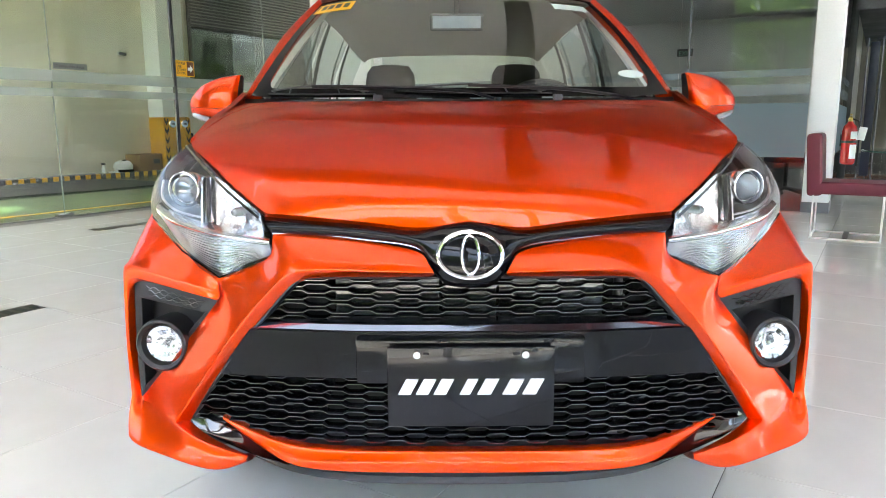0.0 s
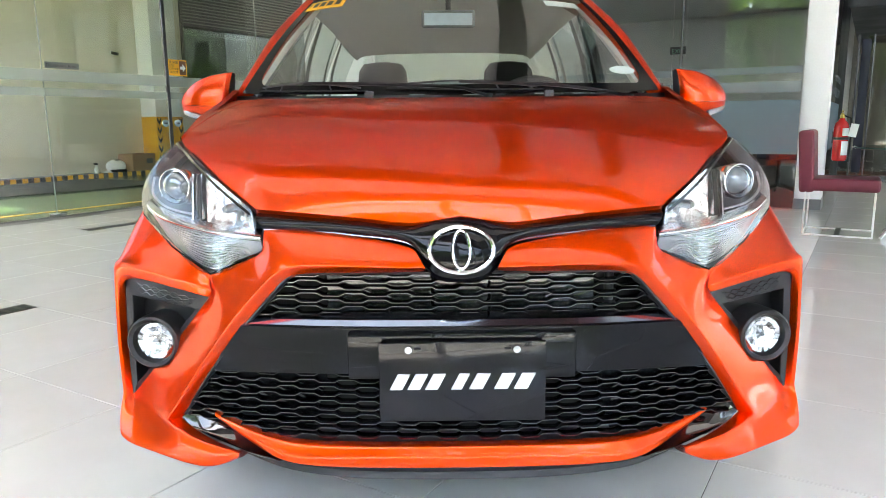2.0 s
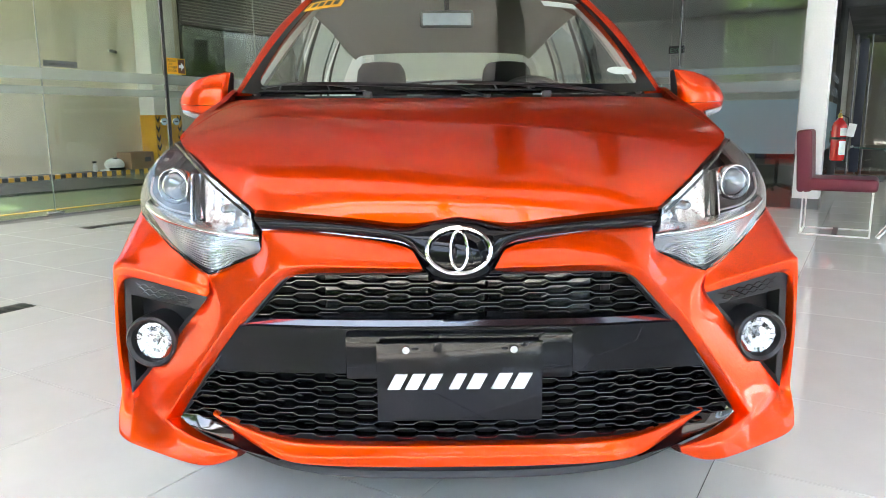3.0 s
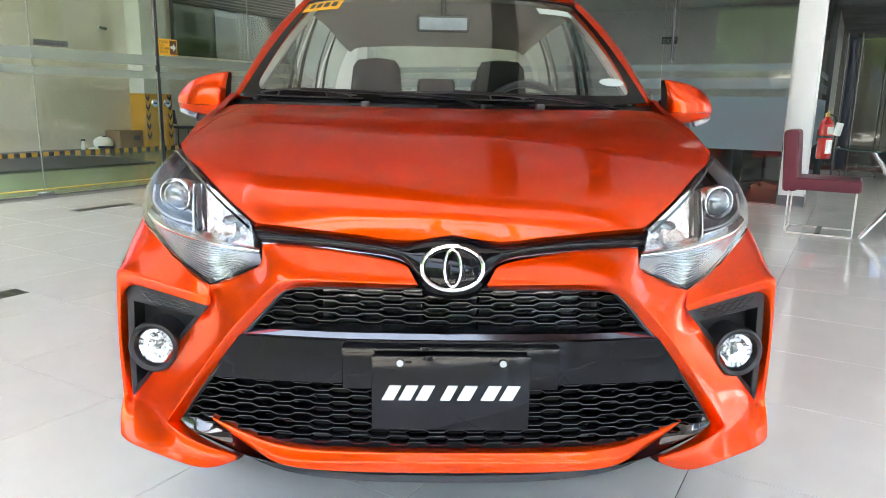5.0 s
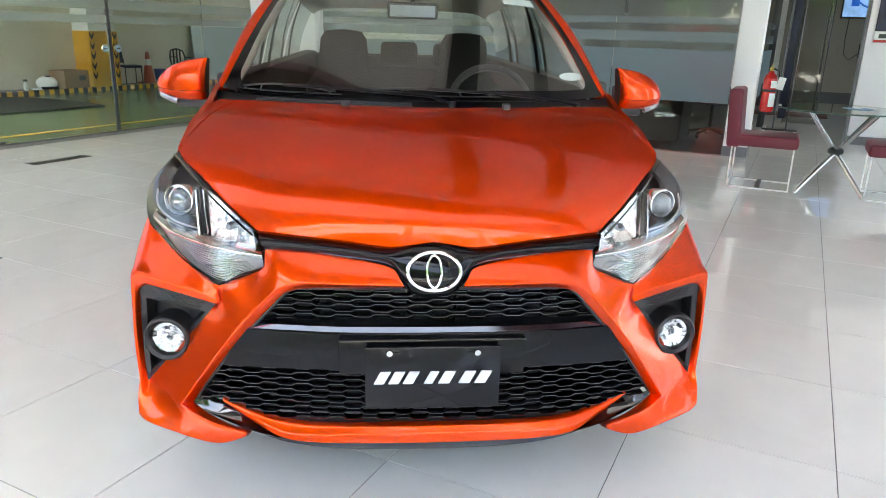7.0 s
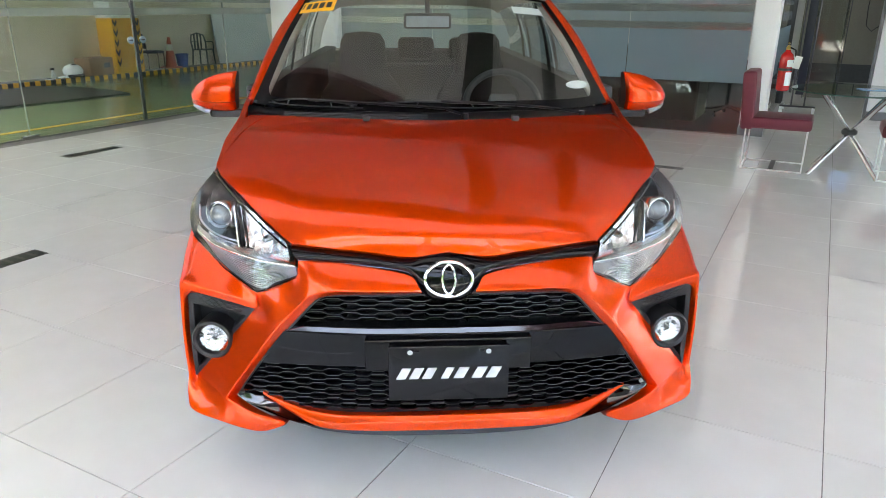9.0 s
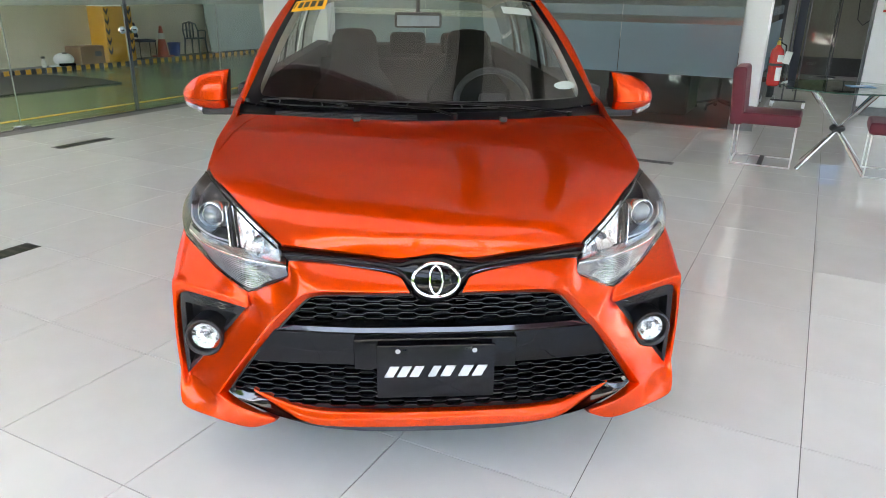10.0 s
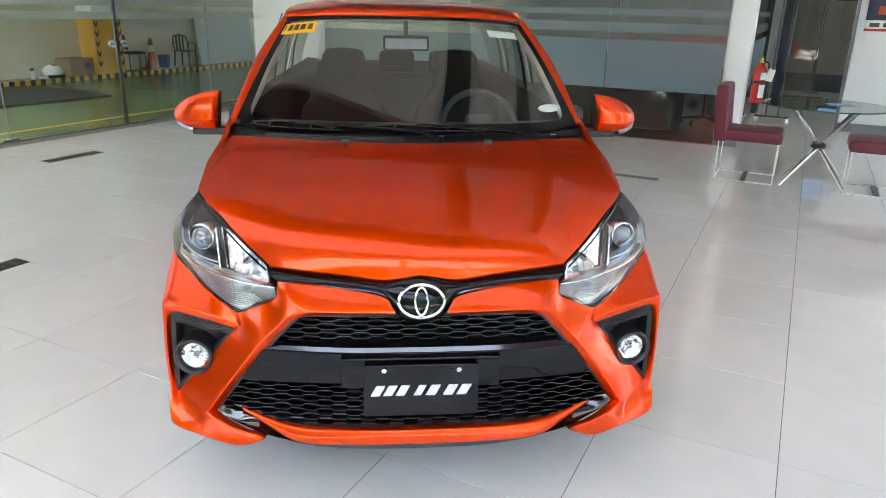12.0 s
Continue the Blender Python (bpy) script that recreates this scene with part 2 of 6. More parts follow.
def thing(name, m, label="", category="", group="", kind=""):
    ob = new(name)
    ob.matrix_world = m
    ob.empty_display_size = 0.05
    return tagged(ob, label, category, group, kind)


def finish(bm, angle=32):
    bmesh.ops.remove_doubles(bm, verts=bm.verts, dist=0.00005)
    bm.normal_update()
    lim = radians(angle)
    for f in bm.faces:
        f.smooth = True
    for e in bm.edges:
        if len(e.link_faces) == 2 and e.calc_face_angle(0) > lim:
            e.smooth = False


def mesh_of(name, bm, material, angle=32):
    finish(bm, angle)
    me = bpy.data.meshes.new(name)
    bm.to_mesh(me)
    bm.free()
    for mt in (material if isinstance(material, (list, tuple)) else [material]):
        me.materials.append(mt)
    return me


def part(name, bm, material, parent=None, label="", angle=32):
    ob = new(name, mesh_of(name, bm, material, angle))
    if parent is not None:
        ob.parent = parent
    if label:
        ob["label"] = label
    return ob


def structure(name, bm, material, label, category, m=None):
    ob = part(name, bm, material)
    if m is not None:
        ob.matrix_world = m
    return tagged(ob, label, category, "", "structure")


def box(bm, a, b, bevel=0.0, seg=2, m=None):
    r = bmesh.ops.create_cube(bm, size=1.0)
    vs = r["verts"]
    c = [(a[i] + b[i]) / 2 for i in range(3)]
    s = [abs(b[i] - a[i]) for i in range(3)]
    bmesh.ops.scale(bm, vec=s, verts=vs)
    bmesh.ops.translate(bm, vec=c, verts=vs)
    if bevel:
        es = list({e for v in vs for e in v.link_edges})
        rb = bmesh.ops.bevel(bm, geom=es, offset=bevel, segments=seg, affect="EDGES", profile=0.6)
        vs = list({v for f in rb["faces"] for v in f.verts} | {v for v in vs if v.is_valid})
    if m is not None:
        bmesh.ops.transform(bm, matrix=m, verts=vs)
    return vs


def cyl(bm, p0, p1, r0, r1=None, seg=14, caps=True):
    r1 = r0 if r1 is None else r1
    p0, p1 = Vector(p0), Vector(p1)
    d = p1 - p0
    q = d.to_track_quat("Z", "Y").to_matrix().to_4x4()
    bmesh.ops.create_cone(bm, cap_ends=caps, segments=seg, radius1=r0, radius2=r1, depth=d.length, matrix=Matrix.Translation((p0 + p1) / 2) @ q)


def lathe(bm, profile, m=Matrix.Identity(4), seg=24):
    """profile: (radius, height) pairs turned about z."""
    rings = []
    for r, h in profile:
        rings.append([bm.verts.new(m @ Vector((r * math.cos(2 * math.pi * i / seg), r * math.sin(2 * math.pi * i / seg), h))) for i in range(seg)])
    for a, b in zip(rings, rings[1:]):
        for i in range(seg):
            bm.faces.new((a[i], a[(i + 1) % seg], b[(i + 1) % seg], b[i]))
    bm.faces.new(rings[0][::-1])
    bm.faces.new(rings[-1])


def cr(p, t):
    """A point at t on a smooth curve through the points p."""
    k = min(int(t), len(p) - 2)
    f = t - k
    a, b, c, d = (p[max(k - 1, 0)], p[k], p[k + 1], p[min(k + 2, len(p) - 1)])
    return Vector([0.5 * (2 * b[i] + (c[i] - a[i]) * f + (2 * a[i] - 5 * b[i] + 4 * c[i] - d[i]) * f * f + (3 * b[i] - a[i] - 3 * c[i] + d[i]) * f ** 3) for i in range(len(b))])


def lin(p, t):
    k = min(int(t), len(p) - 2)
    return Vector(p[k]).lerp(Vector(p[k + 1]), t - k)


def grid(bm, rows):
    vs = [[bm.verts.new(p) for p in r] for r in rows]
    for a, b in zip(vs, vs[1:]):
        for i in range(len(a) - 1):
            try:
                bm.faces.new((a[i], a[i + 1], b[i + 1], b[i]))
            except ValueError:
                pass
    return vs


def loft(bm, curves, n=6, m=4, sx=1, across=cr, along=cr):
    """A smooth sheet through curves that have the same number of points. sx=-1 mirrors it."""
    k = len(curves[0]) - 1
    dense = [[along(c, k * i / (n * k)) for i in range(n * k + 1)] for c in curves]
    rows = []
    j = len(curves) - 1
    for s in range(m * j + 1):
        rows.append([across([d[i] for d in dense], j * s / (m * j)) for i in range(n * k + 1)])
    rows = [[(p[0] * sx, p[1], p[2]) for p in r] for r in rows]
    if sx < 0:
        rows = [r[::-1] for r in rows]
    grid(bm, rows)


def tube(bm, pts, r, seg=8, closed=False):
    pts = [Vector(p) for p in pts]
    rings = []
    n = len(pts)
    side = None
    for i, p in enumerate(pts):
        a = pts[(i - 1) % n] if closed or i else p
        b = pts[(i + 1) % n] if closed or i < n - 1 else p
        d = (b - a).normalized()
        if side is None:
            side = d.orthogonal().normalized()
        side = (side - d * side.dot(d)).normalized()
        up = d.cross(side)
        rings.append([bm.verts.new(p + (side * math.cos(2 * math.pi * k / seg) + up * math.sin(2 * math.pi * k / seg)) * r) for k in range(seg)])
    pairs = list(zip(rings, rings[1:])) + ([(rings[-1], rings[0])] if closed else [])
    for a, b in pairs:
        for k in range(seg):
            bm.faces.new((a[k], a[(k + 1) % seg], b[(k + 1) % seg], b[k]))
    if not closed:
        bm.faces.new(rings[0][::-1])
        bm.faces.new(rings[-1])


def prism(bm, outline, y0, y1, m=Matrix.Identity(4)):
    """A plate with the (x, z) outline, from y0 to y1."""
    a = [bm.verts.new(m @ Vector((x, y0, z))) for x, z in outline]
    b = [bm.verts.new(m @ Vector((x, y1, z))) for x, z in outline]
    bm.faces.new(a)
    bm.faces.new(b[::-1])
    n = len(a)
    for i in range(n):
        bm.faces.new((a[i], b[i], b[(i + 1) % n], a[(i + 1) % n]))
    bmesh.ops.recalc_face_normals(bm, faces=bm.faces)


def flange(bm, vec):
    es = [e for e in bm.edges if e.is_boundary]
    r = bmesh.ops.extrude_edge_only(bm, edges=es)
    bmesh.ops.translate(bm, vec=vec, verts=[g for g in r["geom"] if isinstance(g, bmesh.types.BMVert)])


B = bmesh.new

# ---- the room ----


def slab(name, a, b, material, label, category, bevel=0.0):
    bm = B()
    box(bm, a, b, bevel)
    return structure(name, bm, material, label, category, RM)


slab("floor", (ULEFT, VFRONT, -0.12), (UEAST, 16.0, -0.004), GROUT, "grey cement bed under polished white floor tiles", "floor")
slab("ceiling", (ULEFT - 0.1, VEDGE, CEIL), (UEAST, 14.8, CEIL + 0.25), CEILING, "plain pale grey ceiling under the upper floor", "ceiling")
slab("ceiling_drop", (ULEFT - 0.1, 5.0, CEIL - 0.3), (UEAST, 6.99, CEIL - 0.005), HALLTOP, "unseen dark panel added under the ceiling before the office glass", "ceiling")
slab("ceiling_hall", (ULEFT - 0.1, -0.5, HALL), (UEAST + 0.2, 14.8, HALL + 0.25), HALLTOP, "unseen dark red-brown ceiling high over the front hall", "ceiling")
w = thing("window_33", RM, "milky skylight glazing along the front of the hall", "window", "", "structure")
bm = B()
box(bm, (ULEFT, VFRONT, HALL + 0.1), (UEAST, -0.5, HALL + 0.11))
part("pane", bm, MILKY, w)
slab("wall_bulkhead", (ULEFT - 0.1, VEDGE, CEIL + 0.25), (UEAST, VEDGE + 0.2, HALL), FASCIA, "unseen dark red wall where the upper floor begins", "wall")
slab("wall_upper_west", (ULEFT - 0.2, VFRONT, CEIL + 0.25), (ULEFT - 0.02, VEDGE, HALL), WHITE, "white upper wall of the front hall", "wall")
for x0, x1 in ((0.63, 0.95), (1.95, 2.27)):
    bm = B()
    box(bm, (x0, 0.75, CEIL - 0.012), (x1, 5.0, CEIL - 0.004))
    structure("trim_ceiling_slot", bm, DARK, "long dark slot in the pale grey ceiling", "ceiling slot")
slab("ground", (-400, -400, -0.5), (400, 400, -0.16), ASPHALT, "grey asphalt ground outside the showroom", "ground")
slab("pavement", (-30, -15, -0.16), (UEAST, VFRONT - 0.25, -0.08), PAVING, "pale concrete forecourt before the street windows", "pavement")
slab("pavement_side", (UEAST + 0.25, -15, -0.16), (20, 30, -0.08), PAVING2, "unseen pale forecourt beside the showroom, added to bounce daylight", "pavement")
slab("driveway", (-11.9, -30, -0.16), (ULEFT, 30, -0.012), GREEN, "glossy green painted driveway behind the glass wall", "floor")

# side glass wall with its doors
JOINTS = (-3.7, -1.9, -0.1, 1.45, 2.96, 4.43, 5.88, 7.0)
for i, (a, b) in enumerate(zip(JOINTS, JOINTS[1:])):
    w = thing("window_%d" % (i + 1), RM, "clear frameless glass panel of the side wall", "window", "glass panels of the side wall", "structure")
    bm = B()
    box(bm, (ULEFT - 0.006, a + 0.004, 0.012), (ULEFT + 0.006, b - 0.004, 2.75))
    g = part("pane", bm, PANE, w)
    g.visible_shadow = False
    bm = B()
    box(bm, (ULEFT - 0.006, a + 0.004, 2.80), (ULEFT + 0.006, b - 0.004, CEIL + 0.2))
    g = part("pane", bm, PANE, w)
    g.visible_shadow = False
    for z0, z1 in ((1.225, 1.305), (1.37, 1.485)):
        bm = B()
        box(bm, (ULEFT + 0.009, a + 0.004, z0), (ULEFT + 0.011, b - 0.004, z1))
        part("frosted_strip", bm, FROST, w, "frosted film strip").visible_shadow = False
slab("trim_side_rail", (ULEFT - 0.03, VFRONT, 2.75), (ULEFT + 0.03, VBACK, 2.80), SATIN, "steel head rail of the glass wall", "trim")
slab("trim_side_foot", (ULEFT - 0.02, VFRONT, -0.004), (ULEFT + 0.02, VBACK, 0.012), SATIN, "slim steel foot channel of the glass wall", "trim")
bm = B()
for v in (4.418, 4.442):
    box(bm, (ULEFT - 0.012, v - 0.009, 0.012), (ULEFT + 0.016, v + 0.009, 2.75), 0.002)
structure("trim_door_stile", bm, DSTEEL, "pair of steel edge strips where the glass doors meet", "trim", RM)
for v in (4.345, 4.515):
    h = thing("door_lock", room(ULEFT + 0.012, v, 0.945), "round steel lock on the glass door", "lock", "door locks")
    bm = B()
    cyl(bm, (0, 0, 0), (0.02, 0, 0), 0.042, seg=24)
    part("rosette", bm, CHROME, h)
    bm = B()
    box(bm, (0.02, -0.016, -0.008), (0.032, 0.016, 0.008), 0.003)
    part("thumb_turn", bm, MATTE, h)
for v in (2.96,):
    h = thing("glass_clamp", room(ULEFT, v, 0.012), "small steel floor clamp under the glass door", "clamp")
    bm = B()
    box(bm, (-0.02, -0.09, 0), (0.02, 0.09, 0.03), 0.004)
    part("clamp_body", bm, SATIN, h)

# back glass wall of the office, the white pillar, and the passage beside it
for i, (a, b) in enumerate(((-6.5, -3.9), (-3.9, -1.31), (-1.31, 0.0))):
    w = thing("window_%d" % (i + 21), RM, "office glass panel with frosted film bands", "window", "glass panels of the office wall", "structure")
    bm = B()
    box(bm, (a + 0.004, VBACK, 0.012), (b - 0.004, VBACK + 0.012, CEIL))
    part("pane", bm, PANEB, w).visible_shadow = False
    for z0, z1, mt in ((0.57, 1.125, FROST2), (1.205, 1.315, FROSTB), (1.395, 1.465, FROSTB)):
        bm = B()
        box(bm, (a + 0.004, VBACK - 0.005, z0), (b - 0.004, VBACK - 0.003, z1))
        part("frosted_strip", bm, mt, w, "frosted film band").visible_shadow = False
slab("trim_back_foot", (ULEFT, VBACK - 0.012, -0.004), (0.0, VBACK + 0.025, 0.012), SATIN, "slim steel foot channel of the office glass", "trim")
h = thing("door_handle_bar", room(-1.20, VBACK - 0.05, 0), "tall steel pull handle on the office door", "handle")
bm = B()
cyl(bm, (0, 0, 1.50), (0, 0, 2.25), 0.014, seg=12)
part("bar", bm, DSTEEL, h)
for z in (1.6, 2.15):
    bm = B()
    cyl(bm, (0, 0, z), (0, 0.05, z), 0.008, seg=8)
    part("stand_off", bm, SATIN, h)

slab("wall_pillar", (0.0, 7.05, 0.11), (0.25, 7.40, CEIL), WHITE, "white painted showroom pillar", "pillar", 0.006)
slab("baseboard_pillar", (-0.006, 7.044, -0.004), (0.256, 7.406, 0.108), GREYBASE, "grey skirting round the white pillar", "baseboard")
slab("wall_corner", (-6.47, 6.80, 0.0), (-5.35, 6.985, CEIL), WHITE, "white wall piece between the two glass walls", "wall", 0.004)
slab("floor_office", (-6.5, 7.06, 0.0), (0.17, 14.4, 0.006), mat("dark_floor_sheet", (0.035, 0.034, 0.034), 0.95, grain=0.3, scale=200, bump=0.3), "dark sheet over the office floor, standing in for its shade", "floor")
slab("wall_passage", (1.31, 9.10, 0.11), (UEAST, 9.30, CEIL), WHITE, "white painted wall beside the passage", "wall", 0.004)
slab("baseboard_passage", (1.304, 9.088, -0.004), (UEAST, 9.30, 0.108), GREYBASE, "grey skirting of the white wall", "baseboard")
slab("trim_passage_jamb", (1.275, 9.11, -0.004), (1.306, 9.34, 2.9), GREYBASE, "grey jamb at the end of the white wall", "trim")
slab("wall_passage_far", (0.21, 14.49, -0.004), (UEAST, 14.69, CEIL), DIMWALL, "beige wall at the end of the passage, darkened for dim light", "wall")
slab("wall_office_far", (-6.7, 14.5, -0.004), (0.205, 14.7, CEIL), OFFICEWALL, "pale grey wall at the far side of the office", "wall")
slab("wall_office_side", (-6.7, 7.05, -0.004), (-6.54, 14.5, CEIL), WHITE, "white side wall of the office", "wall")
slab("wall_office_east", (UEAST, 7.0, -0.004), (UEAST + 0.2, 14.7, 0.6), WHITE, "low white wall under the added office window", "wall")
slab("wall_office_header", (UEAST, 7.0, 2.9), (UEAST + 0.2, 14.7, CEIL), WHITE, "white wall over the added office window", "wall")
w = thing("window_34", RM, "unseen window added to light the office and passage", "window", "", "structure")
bm = B()
box(bm, (UEAST + 0.09, 7.0, 0.6), (UEAST + 0.10, 14.7, 2.9))
part("pane", bm, OUTPANE, w).visible_shadow = False
for v in JOINTS[1:5] + JOINTS[6:7]:
    bm = B()
    box(bm, (ULEFT - 0.008, v - 0.0035, 0.012), (ULEFT + 0.008, v + 0.0035, 2.75))
    structure("trim_glass_joint", bm, JOINTGREY, "grey silicone joint between two glass panels", "trim", RM)
slab("ceiling_office", (-6.6, 7.06, 3.0), (UEAST, 14.6, 3.1), OFFICEWALL, "low dim ceiling over the office and passage", "ceiling")
w = thing("window_24", RM, "glass panel along the passage with frosted bands", "window", "", "structure")
bm = B()
box(bm, (0.20, 7.62, 0.0), (0.212, 10.3, 3.0))
part("pane", bm, PANE, w).visible_shadow = False
for z0, z1, mt in ((0.57, 1.125, FROST2), (1.205, 1.315, FROSTB), (1.395, 1.465, FROSTB)):
    bm = B()
    box(bm, (0.214, 7.62, z0), (0.216, 10.3, z1))
    part("frosted_strip", bm, mt, w, "frosted film band").visible_shadow = False
slab("trim_passage_post", (0.18, 10.3, -0.004), (0.26, 10.42, 3.0), DARKWALL, "dark metal door post in the passage", "trim")
w = thing("window_35", RM, "clear glass panel standing across the passage", "window", "", "structure")
bm = B()
box(bm, (0.50, 11.30, 0.01), (0.955, 11.312, 2.12))
part("pane", bm, PANE, w).visible_shadow = False
for u in (0.492, 0.958):
    bm = B()
    box(bm, (u - 0.008, 11.29, 0.0), (u + 0.008, 11.322, 2.14), 0.002)
    part("edge_rail", bm, DSTEEL, w, "steel edge rail")
slab("ceiling_passage", (0.28, 9.36, 2.30), (3.2, 14.49, 2.99), DARKWALL, "low dark grey ceiling of the passage", "ceiling")
slab("baseboard_office", (-6.5, 14.46, -0.004), (UEAST, 14.5, 0.34), DARKWALL, "dark skirting of the far office wall", "baseboard")

# glazed street sides behind the camera
slab("beam_front", (ULEFT, VFRONT - 0.2, 4.4), (UEAST + 0.2, VFRONT + 0.1, HALL), PALEWALL, "unseen pale grey wall added to block sky over the street windows", "beam")
slab("beam_front_mid", (ULEFT, VFRONT - 0.1, 3.3), (UEAST + 0.2, VFRONT + 0.05, 3.5), SATIN, "steel transom across the street windows", "beam")
slab("wall_upper_east", (UEAST - 0.1, VFRONT + 0.1, 4.2), (UEAST + 0.2, VEDGE, HALL), WHITE, "unseen white upper wall added to limit light from the side windows", "wall")
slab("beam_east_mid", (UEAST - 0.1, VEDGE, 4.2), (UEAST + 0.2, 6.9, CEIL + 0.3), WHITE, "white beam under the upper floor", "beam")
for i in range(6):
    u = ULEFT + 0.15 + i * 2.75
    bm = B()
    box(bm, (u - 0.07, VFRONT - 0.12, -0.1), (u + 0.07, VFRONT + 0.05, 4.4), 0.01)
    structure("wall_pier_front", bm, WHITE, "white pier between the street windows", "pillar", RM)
for i in range(5):
    v = VFRONT + 2.1 + i * 2.1
    bm = B()
    box(bm, (UEAST - 0.05, v - 0.07, -0.1), (UEAST + 0.12, v + 0.07, 4.2), 0.01)
    structure("wall_pier_east", bm, WHITE, "white pier between the side windows", "pillar", RM)
slab("wall_front_west", (ULEFT, VFRONT - 0.04, -0.1), (-2.62, VFRONT + 0.04, 4.4), GREYWALL, "dim grey wall beside the street windows", "wall")
slab("wall_street", (-40, -20.3, -0.16), (60, -20.0, 2.1), CONCRETE, "unseen grey wall across the street, added to darken the horizon", "wall")
w = thing("window_31", RM, "street window glazing of the showroom", "window", "", "structure")
bm = B()
box(bm, (ULEFT, VFRONT - 0.06, 0), (UEAST, VFRONT - 0.05, 4.4))
part("pane", bm, OUTPANE, w).visible_shadow = False
w = thing("window_32", RM, "side window glazing of the showroom", "window", "", "structure")
bm = B()
box(bm, (UEAST + 0.05, VFRONT, 0), (UEAST + 0.06, 6.9, 4.2))
part("pane", bm, OUTPANE, w).visible_shadow = False

# covered driveway behind the side glass
slab("wall_carport", (-11.9, -20, -0.02), (-11.6, 8.80, 4.4), CREAM, "cream wall along the covered driveway", "wall")
slab("wall_carport_low", (-11.9, 8.80, -0.02), (-11.6, 30, 1.86), CREAM, "low cream wall under the long opening", "wall")
slab("wall_carport_header", (-11.9, 8.80, 2.92), (-11.6, 30, 4.4), GREYWALL, "grey header over the long opening", "wall")
slab("ceiling_carport", (-12.6, 1.8, 4.3), (ULEFT - 0.05, 30, 5.0), WHITE, "white soffit over the driveway", "ceiling")
slab("wall_carport_end", (-11.6, 17.0, -0.02), (ULEFT, 17.3, 4.29), CREAM, "cream end wall of the covered driveway", "wall")
bm = B()
box(bm, (-7.12, -20, -0.012), (-7.04, 17, -0.008))
structure("floor_line", bm, YELLOW, "thin yellow line painted on the green driveway", "line", RM)

w = thing("window_41", RM, "grey louvres over the long opening in the driveway wall", "window", "", "structure")
slat = B()
box(slat, (-11.596, 8.86, 0.0), (-11.55, 16.9, 0.016))
slat_mesh = mesh_of("louvre_slat", slat, PALEWALL)
for k in range(20):
    ob = new("louvre_slat", slat_mesh)
    ob.parent = w
    ob.location = (0, 0, 2.97 + 0.064 * k)
bm = B()
box(bm, (-11.598, 8.80, 1.86), (-11.56, 8.86, 4.29), 0.004)
part("opening_jamb", bm, GREYWALL, w)
bm = B()
box(bm, (-11.76, 8.80, 1.86), (-11.75, 16.9, 2.92))
part("dimming_pane", bm, glass("dimming_pane", (0.15, 0.17, 0.15), 0.9, 0.03), w, "added dark pane that dims the view outside")

# ---- the car ----
car = thing("hatchback_car", pose(0, 0, 0), "glossy orange compact hatchback car parked on the tiled showroom floor", "car")
BOTH = (1, -1)

# edges that several panels share, for the side with x > 0
HOOD_FRONT = [(0, 0.058, 0.752), (0.098, 0.061, 0.738), (0.20, 0.073, 0.747), (0.33, 0.094, 0.757), (0.413, 0.114, 0.761)]
HOOD_SIDE = [(0.413, 0.114, 0.761), (0.50, 0.200, 0.808), (0.58, 0.300, 0.853), (0.667, 0.430, 0.897), (0.672, 0.600, 0.950), (0.660, 0.740, 0.985), (0.632, 0.805, 1.000)]
HOOD_MID = [(0, 0.058, 0.752), (0, 0.084, 0.792), (0, 0.168, 0.841), (0, 0.300, 0.893), (0, 0.430, 0.934), (0, 0.560, 0.970), (0, 0.675, 1.000)]
OPEN_TOP = [(0.0, 0.030, 0.645), (0.12, 0.030, 0.645), (0.20, 0.031, 0.645), (0.28, 0.033, 0.645), (0.330, 0.036, 0.643)]
OPEN_ARM = [(0.330, 0.036, 0.643), (0.348, 0.037, 0.632), (0.385, 0.041, 0.592), (0.412, 0.045, 0.562), (0.440, 0.050, 0.530), (0.515, 0.068, 0.435), (0.585, 0.088, 0.335)]
BAR_LOW = [(0.066, 0.034, 0.650), (0.100, 0.046, 0.698), (0.22, 0.062, 0.715), (0.33, 0.081, 0.724), (0.395, 0.091, 0.722)]
LAMP_LOW = [(0.398, 0.081, 0.678), (0.509, 0.093, 0.633), (0.610, 0.170, 0.676), (0.716, 0.288, 0.733), (0.732, 0.366, 0.814), (0.667, 0.432, 0.897)]

# cage points of the bumper skin, for the side with x > 0
RIDGE = [(0.070, 0.012, 0.657), (0.20, 0.012, 0.660), (0.300, 0.018, 0.664), (0.352, 0.025, 0.656), (0.385, 0.028, 0.626), (0.415, 0.032, 0.593), (0.445, 0.036, 0.560), (0.478, 0.043, 0.519), (0.518, 0.052, 0.465), (0.556, 0.060, 0.410), (0.589, 0.065, 0.361), (0.612, 0.067, 0.329)]
MOUTH = [(0.070, 0.030, 0.645), (0.20, 0.031, 0.645), (0.290, 0.034, 0.645), (0.336, 0.037, 0.639), (0.366, 0.040, 0.611), (0.392, 0.043, 0.584), (0.420, 0.047, 0.553), (0.453, 0.053, 0.514), (0.492, 0.063, 0.464), (0.531, 0.074, 0.408), (0.562, 0.083, 0.360), (0.588, 0.088, 0.324)]
BROW = [(0.095, 0.046, 0.695), (0.22, 0.062, 0.715), (0.33, 0.081, 0.724), (0.395, 0.091, 0.722), (0.399, 0.083, 0.679), (0.455, 0.089, 0.655), (0.512, 0.096, 0.631), (0.520, 0.108, 0.580), (0.566, 0.119, 0.523), (0.612, 0.130, 0.470), (0.666, 0.141, 0.408), (0.715, 0.151, 0.350)]
